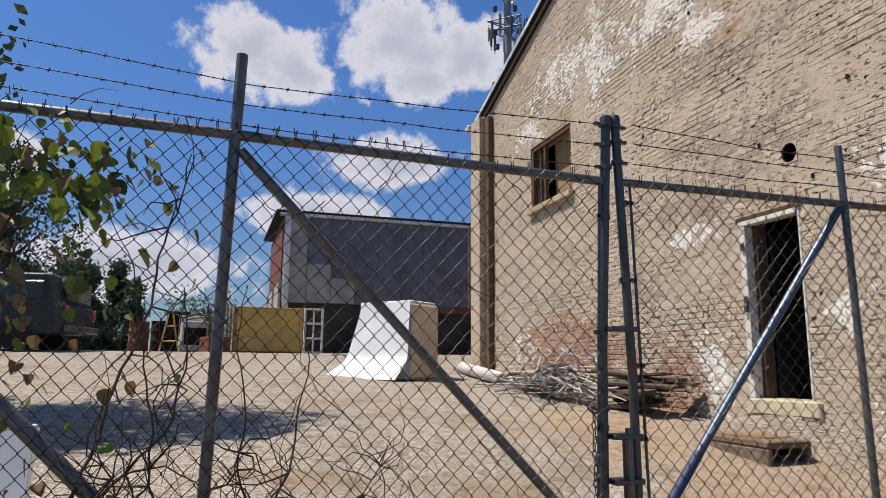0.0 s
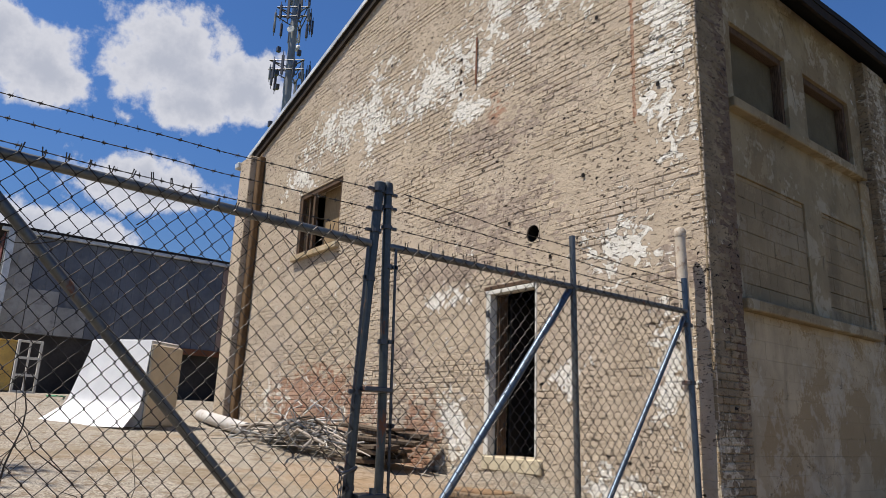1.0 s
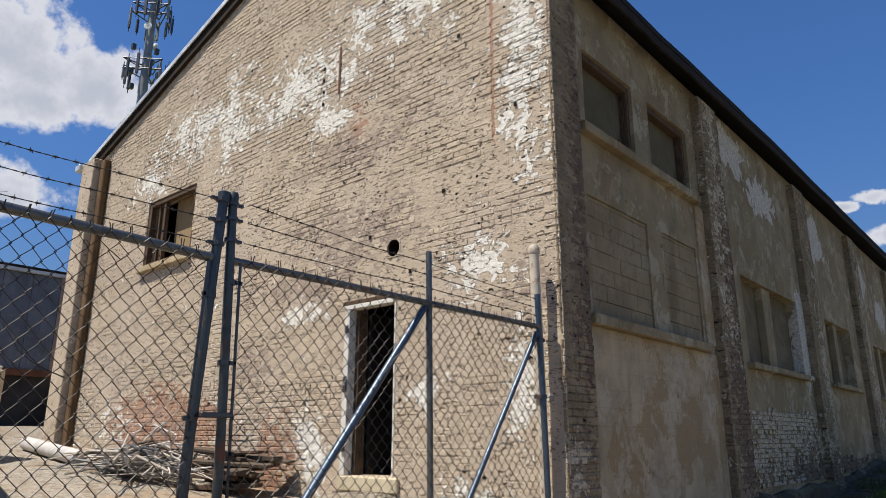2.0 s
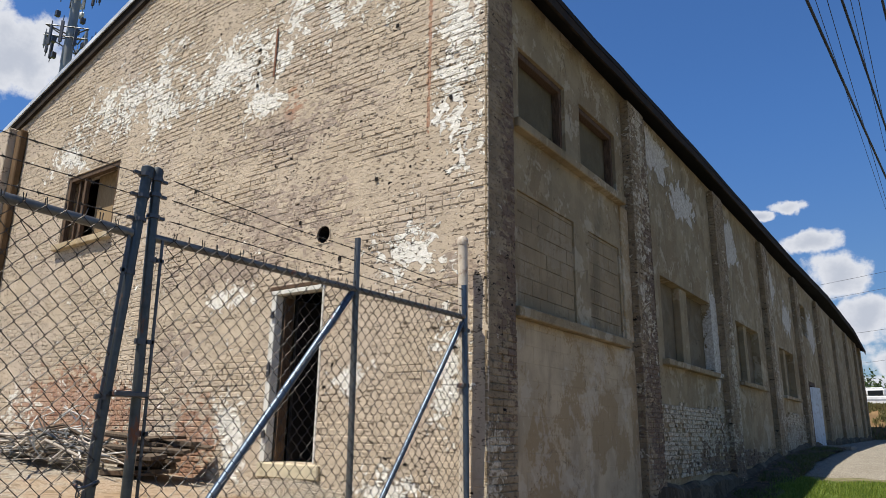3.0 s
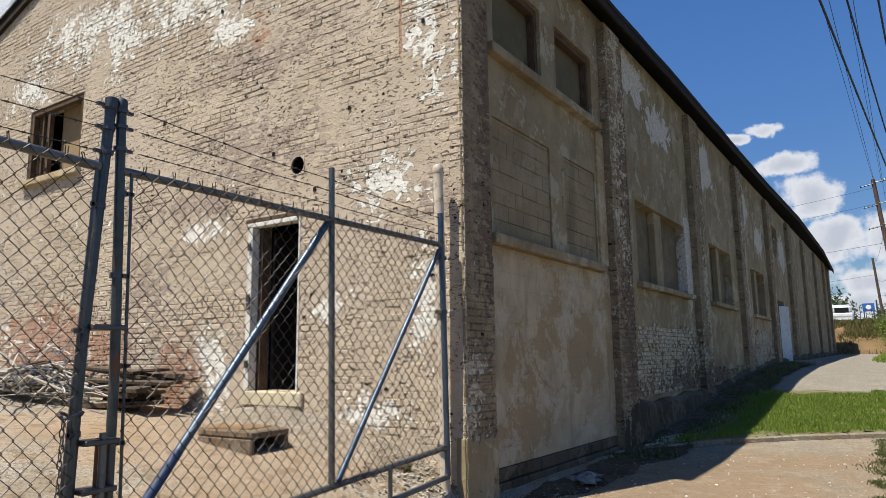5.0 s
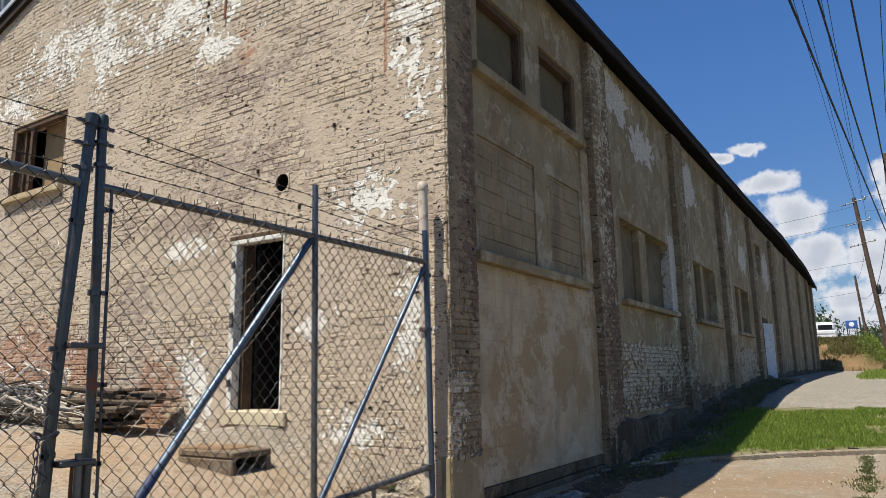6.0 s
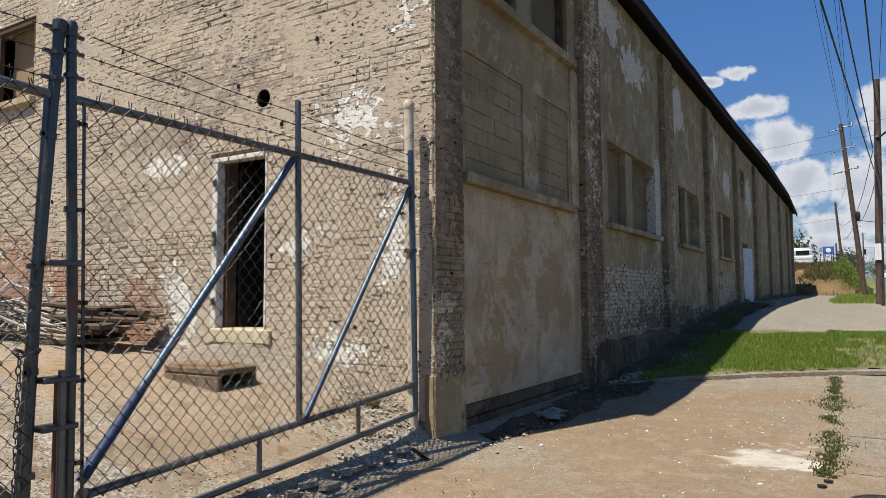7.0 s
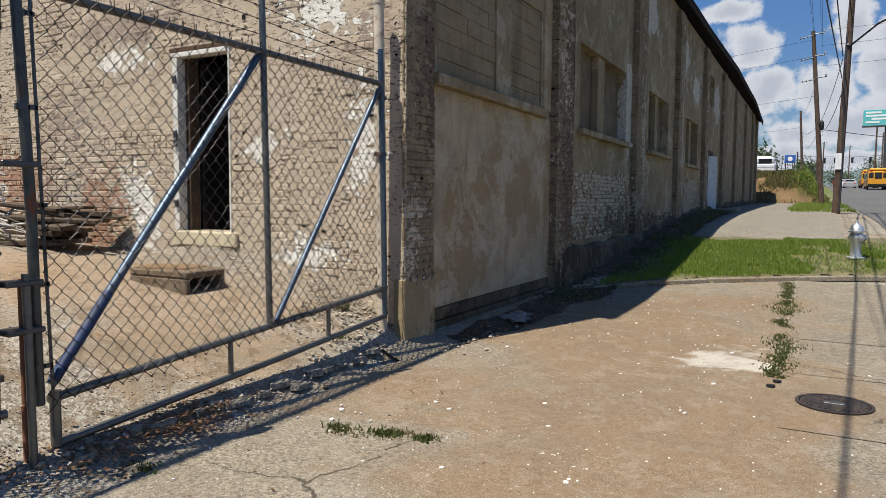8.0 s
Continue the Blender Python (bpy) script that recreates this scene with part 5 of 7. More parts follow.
def make_woodpile():
    rng = random.Random(12)
    pile = thing("wood_pile", "heap of dark weathered boards against the brick wall", "wood pile", at=(-5.0, -0.55, gz(-5, -0.55)))
    for i in range(22):
        L = rng.uniform(0.7, 1.6)
        m = Mesh()
        rot_box(m, (L, rng.uniform(0.09, 0.2), rng.uniform(0.03, 0.07)), (0, 0, 0), 0, 0, 0, 0.004)
        ob = part("board", m, M_OLDWOOD if i % 4 else M_FRAMEWOOD, pile)
        ob.location = (rng.uniform(-0.2, 0.35), rng.uniform(-0.3, 0.3), 0.05 + 0.022 * i)
        ob.rotation_euler = (rng.uniform(-0.2, 0.2), rng.uniform(-0.08, 0.12), rng.uniform(-0.35, 0.35))
    scrap = thing("scrap_heap", "heap of grey pipes, branches and scrap sticks along the wall", "scrap heap", at=(-7.0, -0.9, gz(-7, -0.9)))
    for i in range(120):
        L = rng.uniform(0.6, 2.3)
        a = rng.gauss(0, 0.4) + (math.pi if rng.random() < 0.5 else 0)
        c = Vector((rng.gauss(0.35, 0.85), rng.gauss(0.05, 0.28), rng.uniform(0.03, 0.42)))
        c.z *= max(0.25, 1 - abs(c.x) / 2.2)
        d = Vector((math.cos(a), math.sin(a), rng.uniform(-0.12, 0.12))) * L / 2
        bend = Vector((rng.uniform(-0.1, 0.1), rng.uniform(-0.15, 0.15), rng.uniform(0.0, 0.18)))
        c.z = max(c.z, abs(d.z) + 0.03)
        r = rng.choice((0.008, 0.012, 0.014, 0.02))
        part("stick", Mesh().tube([c - d, c - d * 0.4 + bend * 0.6, c + bend, c + d * 0.5 + bend * 0.4, c + d], r, 6), rng.choice((M_STICK, M_STICK, M_GALV, M_OLDWOOD, M_WHITEPLASTIC)), scrap)
    for i in range(6):
        pts = [(rng.uniform(-0.8, 1.4), rng.uniform(-0.3, 0.3), rng.uniform(0.1, 0.6))]
        for k in range(7):
            p = Vector(pts[-1]) + Vector((rng.uniform(-0.3, 0.3), rng.uniform(-0.2, 0.2), rng.uniform(-0.22, 0.25)))
            p.z = max(0.05, min(0.75, p.z))
            pts.append(tuple(p))
        part("cable", Mesh().tube(pts, 0.011, 6), M_WHITEPLASTIC, scrap, "tangled pale cable", True)
    pipe = Mesh().tube([(-11.0, -1.05, gz(-11, -1) + 0.13), (-8.3, -1.15, gz(-8.3, -1.1) + 0.13)], 0.12, 16)
    solo("pipe", pipe, M_WHITEPLASTIC, "pale plastic pipe lying on the dirt", "pipe", smooth=True)
    for i in range(5):
        x = -10.2 + 0.75 * i
        m = Mesh()
        rot_box(m, (2.4, 0.16, 0.03), (0, 0, 0), 0)
        ob = solo("plank", m, M_STICK, "grey weathered plank on the ground", "plank", group="loose planks")
        y = -0.55 - 0.12 * i
        ob.location, ob.rotation_euler = (x, y, gz(x, y) + 0.07 + 0.01 * i), (0, math.atan(-0.085) * -1, rng.uniform(-0.08, 0.1))


def make_wrapped():
    """A tall bulky item wrapped in white sheeting, one flank bare."""
    x, y = -10.2, -2.75
    w = thing("wrapped_pallet", "bulky load wrapped in white plastic sheeting with a tan flank", "wrapped load", at=(x, y, gz(x, y) - 0.05), turn=38)
    m = Mesh()
    n, k = 18, 14
    vs, fs = [], []
    for j in range(k + 1):
        t = j / k
        for i in range(n + 1):
            s = i / n
            left = -0.95 + 0.40 * min(1, t * 1.15)
            wx = left + (0.72 - left) * s
            flare = 0.35 * max(0, 0.24 - t) / 0.24
            fold = 0.018 * noise.noise((s * 9, t * 2.0, 1)) + 0.03 * flare * math.sin(s * 40)
            vs.append((wx - flare * (1 - s) * 0.6, -0.55 - flare + 0.30 * t * 0.35 + fold, 1.52 * t))
    for j in range(k):
        for i in range(n):
            a = j * (n + 1) + i
            fs.append((a, a + 1, a + n + 2, a + n + 1))
    m.add(vs, fs)
    m.box((-0.56, -0.44, 1.50), (0.72, 0.42, 1.53), bevel=0.012)
    m.box((-0.56, -0.42, 0.0), (0.70, 0.42, 1.495))
    part("sheeting", m, M_SHEET, w, "creased white plastic sheeting", True)
    m = Mesh()
    m.box((0.725, -0.46, 0.02), (0.775, 0.44, 1.46), bevel=0.05)
    part("flank", m, M_CARD, w, "tan cardboard flank")


def make_shed():
    X, Y0, Y1, H = -22.0, -4.2, 12.0, 7.05
    shed = thing("warehouse", "low grey metal-clad warehouse behind the yard", "warehouse", at=(X, Y0, gz(X, 0) - 0.1))
    g0 = gz(X, 0) - 0.1
    h = H - g0
    # solid wall coloured dark to imitate the shade of an open bay
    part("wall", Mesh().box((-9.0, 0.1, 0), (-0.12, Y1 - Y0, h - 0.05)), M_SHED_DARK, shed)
    y = 0.0
    rng = random.Random(5)
    while y < Y1 - Y0 - 0.05:
        low = 1.95 + (0.0 if y < 2.6 else 0.0)
        m = Mesh()
        o = rng.uniform(-0.01, 0.01)
        m.box((-0.09, y + 0.008, low), (-0.05 + o, y + 0.89, h - 0.02), bevel=0.006)
        for rib in (0.2, 0.45, 0.7):
            m.box((-0.05 + o, y + rib - 0.02, low + 0.01), (-0.032 + o, y + rib + 0.02, h - 0.03), bevel=0.006)
        part("panel", m, M_CLAD_PALE if (y < 0.8) else M_CLAD_PINK if y > 6.7 else M_CLAD, shed)
        y += 0.9
    for y in (0.9, 1.8):
        part("panel", Mesh().box((-0.03, y + 0.008, 1.97), (-0.012, y + 0.89, 3.2 + (0.2 if y < 1 else -0.3)), bevel=0.004), M_CLAD_PALE, shed, "pale replacement panel")
    part("beam", Mesh().box((-0.10, 3.4, 1.72), (0.06, Y1 - Y0, 1.94), bevel=0.01), M_RUST, shed, "rusty brown beam")
    part("eave_trim", Mesh().box((-0.10, -0.15, h), (0.08, Y1 - Y0, h + 0.12), bevel=0.01), M_FLASH, shed)
    part("roof", Mesh().add([(0.1, -0.3, h + 0.13), (0.1, Y1 - Y0, h + 0.13), (-9.2, Y1 - Y0, h + 0.6), (-9.2, -0.3, h + 0.6), (0.1, -0.3, h + 0.2), (0.1, Y1 - Y0, h + 0.2), (-9.2, Y1 - Y0, h + 0.67), (-9.2, -0.3, h + 0.67)],
                            [(0, 1, 2, 3), (4, 7, 6, 5), (0, 4, 5, 1), (1, 5, 6, 2), (2, 6, 7, 3), (3, 7, 4, 0)]), M_ROOF, shed)
    for i in range(7):
        x = -0.2 - i * 1.2
        part("side_board", Mesh().box((x - 1.15, -0.02, 0), (x, 0.095, h - 1.3 - 0.5 * i * 0.3), bevel=0.01), M_CLAD_PALE if i % 3 else M_FRAMEWOOD, shed)
    part("side_gable", Mesh().box((-7.0, -0.03, h - 2.3), (-0.2, 0.0, h - 0.02)), M_REDWOOD, shed, "red-brown gable boarding")
    part("post", Mesh().box((-0.02, 0.05, 0), (0.1, 0.25, h), bevel=0.01), M_FLASH, shed)


def make_yard_stuff():
    rng = random.Random(33)
    # yellow crate
    x, y = -18.0, -5.05
    c = thing("crate", "large yellow plywood crate standing on the dirt", "crate", at=(x, y, gz(x, y) - 0.02), turn=6)
    part("front", Mesh().box((0.35, -0.75, 0.06), (0.40, 1.20, 1.33), bevel=0.01), M_YELLOW, c)
    part("side", Mesh().box((-0.6, 1.15, 0.06), (0.34, 1.2, 1.33), bevel=0.01), M_YELLOW, c)
    part("back", Mesh().box((-0.65, -0.75, 0.06), (-0.6, 1.20, 1.30), bevel=0.01), M_YELLOW, c)
    part("top", Mesh().box((-0.65, -0.78, 1.335), (0.42, 1.22, 1.37), bevel=0.008), M_YELLOW, c)
    for k in range(4):
        part("slat", Mesh().box((0.34, -1.15 + 0.1 * k, 0.05), (0.39, -1.09 + 0.1 * k, 1.36), bevel=0.006), M_PLY, c)
    part("skid", Mesh().box((-0.6, -1.1, 0), (0.4, 1.2, 0.055), bevel=0.008), M_OLDWOOD, c)
    # white window sash leaning
    s = thing("window_sash", "old white glazed window sash leaning on a crate", "window sash", at=(-17.3, -3.55, gz(-17.3, -3.5)), turn=10)
    for a, b in (((-0.03, -0.3, 0), (0.03, -0.24, 1.35)), ((-0.03, 0.24, 0), (0.03, 0.3, 1.35))):
        part("frame", Mesh().box(a, b, bevel=0.006), M_WHITEWOOD, s)
    for z in (0.0, 0.42, 0.86, 1.29):
        part("rail", Mesh().box((-0.028, -0.238, z), (0.028, 0.238, z + 0.06), bevel=0.005), M_WHITEWOOD, s)
    part("glazing_bar", Mesh().box((-0.02, -0.02, 0.062), (0.02, 0.02, 1.288)), M_WHITEWOOD, s)
    # stove, drum, yellow trestle
    x, y = -19.0, -7.0
    st = thing("stove", "old white kitchen stove abandoned outdoors", "stove", at=(x, y, gz(x, y)), turn=12)
    part("body", Mesh().box((-0.33, -0.38, 0.02), (0.33, 0.38, 0.92), bevel=0.015), M_WHITEPLASTIC, st)
    part("back_panel", Mesh().box((-0.33, -0.38, 0.925), (-0.25, 0.38, 1.12), bevel=0.01), M_WHITEPLASTIC, st)
    part("oven_door", Mesh().box((0.332, -0.32, 0.2), (0.352, 0.32, 0.72), bevel=0.006), M_DARK, st)
    part("plinth", Mesh().box((-0.31, -0.36, 0.0), (0.31, 0.36, 0.018)), M_DARK, st)
    for x, y, col, lab in ((-19.5, -8.6, M_RUST, "rusty brown steel drum in the yard"), (-20.2, -8.0, M_RUST, "rusty brown steel drum in the yard"), (-18.8, -7.9, M_DARK, "dark plastic barrel in the yard")):
        solo("drum", Mesh().lathe([(0.29, 0), (0.30, 0.03), (0.29, 0.3), (0.305, 0.31), (0.29, 0.33), (0.29, 0.6), (0.305, 0.61), (0.29, 0.63), (0.29, 0.88), (0.305, 0.9), (0.28, 0.9)], (x, y, gz(x, y)), 20), col, lab, "drum", smooth=True)
    tr = thing("trestle", "yellow metal trestle standing among scrap", "trestle", at=(-17.2, -7.55, gz(-17.2, -7.5)))
    for a, b in (((0, -0.25, 0), (0, -0.06, 1.05)), ((0, 0.25, 0), (0, 0.06, 1.05)), ((0, -0.2, 0.3), (0, 0.2, 0.3)), ((0, -0.12, 0.72), (0, 0.12, 0.72))):
        part("tube", Mesh().tube([a, b], 0.022, 8), M_YELLOW, tr)
    solo("cabinet", Mesh().box((-21.2, -7.9, gz(-20.6, -7.6)), (-20.4, -7.2, gz(-20.6, -7.6) + 1.3), bevel=0.02), M_DARK, "dark scrap cabinet at the back of the yard", "cabinet")
    solo("scrap_box", rot_box(Mesh(), (0.8, 0.6, 0.45), (-17.6, -6.35, gz(-17.6, -6.3) + 0.22), 20), M_REDWOOD, "red scrap box beside the crate", "box")
    pts = [(-14.5 + 0.5 * math.sin(k * 1.1), -3.4 + 0.12 * k, gz(-14.5, -3.4) + 0.03) for k in range(14)]
    solo("garden_hose", Mesh().tube(pts, 0.02, 6), M_HOSE, "green garden hose lying on the dirt", "hose", smooth=True)
    sh = thing("sawhorse", "white plastic sawhorse inside the shed bay", "sawhorse", at=(-20.8, -0.9, gz(-20.8, -0.9)))
    for a, b in (((0, -0.4, 0), (0, -0.3, 0.7)), ((0, 0.4, 0), (0, 0.3, 0.7)), ((0.2, -0.4, 0), (0, -0.3, 0.7)), ((0, -0.45, 0.7), (0, 0.45, 0.7))):
        part("tube", Mesh().tube([a, b], 0.03, 6), M_WHITEPLASTIC, sh)
    # white panel by the fence
    solo("white_panel", rot_box(Mesh(), (0.1, 0.55, 0.5), (-1.6, -7.5, gz(-1.6, -7.5) + 0.23), 0, -14), M_SHEET, "white plastic panel standing near the fence", "panel")


def make_truck():
    x, y = -15.6, -9.55
    t = thing("pickup_truck", "dark green pickup truck with a canopy parked in the yard", "truck", at=(x, y, gz(x, y) - 0.02), turn=-12)
    m = Mesh()
    prof = [(0.0, 0.55), (0.0, 1.05), (-0.08, 1.12), (-0.3, 1.78), (-0.5, 1.86), (-3.2, 1.88), (-3.9, 1.25), (-5.1, 1.12), (-5.25, 0.6), (-5.2, 0.42), (-0.1, 0.42)]
    n = len(prof)
    vs = []
    for xx in (-0.92, -0.86, 0.86, 0.92):
        for (yy, zz) in prof:
            taper = 0.0 if zz < 1.2 else 0.1 * (zz - 1.2) / 0.7
            ed = 0.04 if abs(xx) > 0.9 else 0.0
            vs.append((xx - math.copysign(taper, xx), yy - (ed if yy > -0.2 else -ed if yy < -5 else 0), zz - (ed if zz > 1.8 else 0)))
    fs = [(r * n + k, r * n + (k + 1) % n, (r + 1) * n + (k + 1) % n, (r + 1) * n + k) for r in range(3) for k in range(n)]
    fs += [tuple(range(n))[::-1], tuple(3 * n + k for k in range(n))]
    m.add(vs, fs)
    part("body", m, M_TRUCK, t, "dull dark green bodywork")
    for sx in (-0.905, 0.862):
        for a, b in ((-1.6, -0.55), (-2.5, -1.7), (-3.3, -2.6)):
            part("side_window", Mesh().box((sx, a, 1.22), (sx + 0.03, b, 1.66), bevel=0.01), M_GLASSDARK, t)
    part("rear_window", Mesh().box((-0.7, -0.17, 1.2), (0.7, -0.06, 1.7), Matrix.Rotation(radians(0), 4, "X"), bevel=0.01), M_GLASSDARK, t)
    part("bumper", Mesh().box((-0.9, 0.0, 0.45), (0.9, 0.14, 0.62), bevel=0.03), M_GALV, t, "steel rear bumper")
    for sx in (-0.9, 0.72):
        part("tail_light", Mesh().box((sx, -0.02, 0.78), (sx + 0.18, 0.025, 1.08), bevel=0.02), M_REDLIGHT, t, "red tail light")
    for sx in (-0.86, 0.86):
        for yy in (-1.05, -4.2):
            w = part("wheel", Mesh().lathe([(0.20, -0.11), (0.34, -0.12), (0.38, -0.09), (0.38, 0.09), (0.34, 0.12), (0.20, 0.11)], (0, 0, 0), 22, m=Matrix.Rotation(radians(90), 4, "Y")), M_TYRE, t, "black tyre", True, (sx, yy, 0.38))
            part("rim", Mesh().lathe([(0.05, -0.10), (0.2, -0.108), (0.2, 0.108), (0.05, 0.10)], (0, 0, 0), 16, m=Matrix.Rotation(radians(90), 4, "Y")), M_GALV, w, "", True)


def leaf_material(name, a, b):
    m, g = material(name)
    p = g.place()
    rnd = g.add("ShaderNodeObjectInfo").outputs["Random"]
    isl = g.add("ShaderNodeNewGeometry").outputs["Random Per Island"]
    c = g.mix(g.math("FRACT", g.math("ADD", rnd, isl)), a, b)
    v = g.noise(40.0, 3.0, 0.6, p)
    c = g.mix(g.math("MULTIPLY", g.span(v, 0.45, 0.7), 0.35), c, tuple(x * 0.5 for x in a))
    s = g.surface(c, 0.55, 0.0, g.bump(v, 0.2, 0.002))
    t = g.add("ShaderNodeBsdfTranslucent")
    g.put(t.inputs[0], c)
    mx = g.add("ShaderNodeMixShader")
    mx.inputs[0].default_value = 0.35
    out = [n for n in g.t.nodes if n.type == "OUTPUT_MATERIAL"][0]
    g.link(s.outputs[0], mx.inputs[1])
    g.link(t.outputs[0], mx.inputs[2])
    g.link(mx.outputs[0], out.inputs[0])
    return m


def leaf_shape(w, l, fold):
    """A toothed broad leaf, folded along its rib."""
    rim = [(0, 0), (0.35, 0.06), (0.5, 0.25), (0.44, 0.4), (0.47, 0.52), (0.3, 0.68), (0.26, 0.82), (0, 1.0)]
    vs = [(0, l * t, 0) for t in (0, 0.3, 0.65, 1.0)]
    m = Mesh()
    for s in (1, -1):
        pts = [(s * w * a, l * b, abs(a) * w * fold - 0.12 * l * b * b) for a, b in rim]
        m.add(pts, [tuple(range(len(pts)))])
    return m


def make_vine():
    rng = random.Random(77)
    vine = thing("vine", "dry climbing vine with green and browning leaves on the fence", "vine", at=(FX, -6.9, 0.5))
    kinds = [leaf_shape(0.075, 0.085, f).data("leaf", mt) for f, mt in ((0.2, M_LEAF), (0.5, M_LEAF), (-0.2, M_LEAF), (0.35, M_LEAF_DRY), (0.6, M_LEAF_DRY))]
    base = Vector((FX, -6.9, 0.5))

    def stem(p, d, n, r, wander=0.35, lift=0.0):
        pts = [p]
        for _ in range(n):
            d = (d + Vector((rng.uniform(-0.25, 0.25), rng.uniform(-1, 1), rng.uniform(-1, 1))) * wander + Vector((0, 0, lift))).normalized()
            q = pts[-1] + d * 0.085
            q.x = max(FX - 0.05, min(FX + 0.16, q.x))
            pts.append(q)
        part("stem", Mesh().tube([q - base for q in pts], [r * (1 - 0.7 * i / n) for i in range(n + 1)], 5), M_TWIG, vine, "", True)
        return pts
    trunks = []
    for y, z, dy, dz, n, r in ((-7.6, 0.4, 0.3, 1, 26, 0.014), (-7.3, 0.4, 0.35, 1, 26, 0.013), (-6.75, 0.4, -0.35, 1, 20, 0.011), (-7.0, 0.4, 0.55, 1, 28, 0.012), (-8.1, 0.5, 0.2, 1, 24, 0.014), (-7.8, 0.6, -0.1, 1, 24, 0.012),
                              (-6.4, 0.4, 0.1, 1, 12, 0.008), (-5.9, 0.4, 0.15, 1, 16, 0.009), (-5.75, 0.45, 0.0, 1, 18, 0.008), (-5.5, 0.45, 0.2, 1, 9, 0.006), (-7.9, 0.5, 0.15, 1, 26, 0.012), (-7.5, 0.9, 0.3, 1, 22, 0.01), (-6.2, 0.4, -0.2, 1, 24, 0.008)):
        trunks.append(stem(Vector((FX + 0.05, y, z)), Vector((0, dy, dz)), n, r, 0.42, 0.22))
    twigs = []
    for _ in range(260):
        t = rng.choice(trunks)
        p = rng.choice(t[2:] if t[0].y < -6.6 else t[4:9])
        twigs.append(stem(p.copy(), Vector((rng.uniform(-0.2, 0.5), rng.uniform(-1, 1), rng.uniform(-0.6, 0.8))), rng.randint(3, 7), rng.uniform(0.0025, 0.006), 0.85))
    for y, z, n in ((-5.3, 2.5, 5), (-4.6, 1.9, 6), (-5.0, 2.2, 4), (-5.6, 2.4, 7), (-5.4, 1.2, 8), (-4.7, 1.1, 6), (-5.1, 0.9, 8), (-4.4, 2.55, 3), (-6.35, 2.8, 4), (-6.9, 2.8, 3)):
        twigs.append(stem(Vector((FX + 0.045, y, z)), Vector((0, rng.uniform(-1, 1), rng.uniform(-1, 1))), n, 0.0035, 0.6))
    spots = []
    for _ in range(210):
        y = rng.gauss(-7.0, 0.33)
        z = rng.gauss(2.45, 0.14)
        spots.append((y, min(z, 2.75)))
    for _ in range(420):
        spots.append((rng.gauss(-7.5, 0.32), rng.gauss(1.75, 0.42)))
    for _ in range(26):
        spots.append((rng.gauss(-6.75, 0.28), rng.uniform(0.9, 2.2)))
    for y, z in spots:
        ob = new("leaf", kinds[rng.randrange(5) if z < 2.2 else rng.randrange(4)])
        ob.parent = vine
        ob.location = Vector((FX + rng.uniform(-0.07, 0.2), y, z)) - base
        ob.rotation_euler = (rng.uniform(-1.9, -0.5), rng.uniform(-0.7, 0.7), rng.uniform(-2.2, 0.6))
        k = rng.uniform(0.4, 1.05) if rng.random() < 0.8 else rng.uniform(1.05, 1.6)
        ob.scale = (k, k, k)


def tree(name, label, at, height, width, rng, mat, leaves=2600, slim=False, leaf=0.22):
    t = thing(name, label, "tree", at=at)
    trunk = Mesh().tube([(0, 0, -0.2), (0.05, 0.03, height * 0.3), (-0.04, 0.05, height * 0.6), (0.02, 0, height * 0.93)], [width * 0.055, width * 0.045, width * 0.03, width * 0.008], 8)
    for _ in range(12):
        z = rng.uniform(0.2, 0.8) * height
        a = rng.uniform(0, 6.28)
        L = width * 0.4 * (1.1 - z / height)
        trunk.tube([(0, 0, z), (L * 0.5 * math.cos(a), L * 0.5 * math.sin(a), z + L * 0.3), (L * math.cos(a), L * math.sin(a), z + L * 0.75)], [width * 0.018, width * 0.011, width * 0.004], 5)
    part("trunk", trunk, M_TWIG, t, "", True)
    clumps = []
    for _ in range(34):
        z = rng.uniform(0.08 if slim else 0.3, 1.0)
        r = width * 0.5 * ((1 - z) ** 0.6 * 1.1 if slim else math.sqrt(max(0.05, 1 - ((z - 0.62) / 0.42) ** 2)))
        a, q = rng.uniform(0, 6.28), rng.uniform(0.2, 0.95)
        clumps.append((r * q * math.cos(a), r * q * math.sin(a), z * height, width * rng.uniform(0.1, 0.2)))
    m = Mesh()
    for _ in range(leaves):
        cx, cy, cz, s = rng.choice(clumps)
        c = Vector((rng.gauss(cx, s * 0.6), rng.gauss(cy, s * 0.6), rng.gauss(cz, s * 0.7)))
        u = Vector((rng.uniform(-1, 1), rng.uniform(-1, 1), rng.uniform(-1, 1))).normalized() * leaf * rng.uniform(0.5, 1.2)
        v = u.cross(Vector((rng.uniform(-1, 1), rng.uniform(-1, 1), rng.uniform(-1, 1))).normalized()) * 0.6
        m.add([c - u * 0.5, c + v * 0.5, c + u * 0.5, c - v * 0.5], [(0, 1, 2, 3)])
    part("crown", m, mat, t, kind="stuff")
    return t


M_STEP = concrete_material("clay_dusted_step_concrete", False, (0.15, 0.105, 0.065))
M_CLAY = plain("washed_clay", (0.24, 0.155, 0.088), 0.95, 0, 0.3, 4.0, 0.5, (0.15, 0.095, 0.055))
M_OLDWOOD = wood("dark_weathered_boards", (0.05, 0.036, 0.026), (0.13, 0.10, 0.072))
M_STICK = wood("grey_driftwood", (0.32, 0.28, 0.23), (0.46, 0.41, 0.35))
M_WHITEPLASTIC = plain("dusty_white_plastic", (0.48, 0.46, 0.43), 0.5, 0, 0.2, 4.0, 0.1, (0.36, 0.31, 0.25))
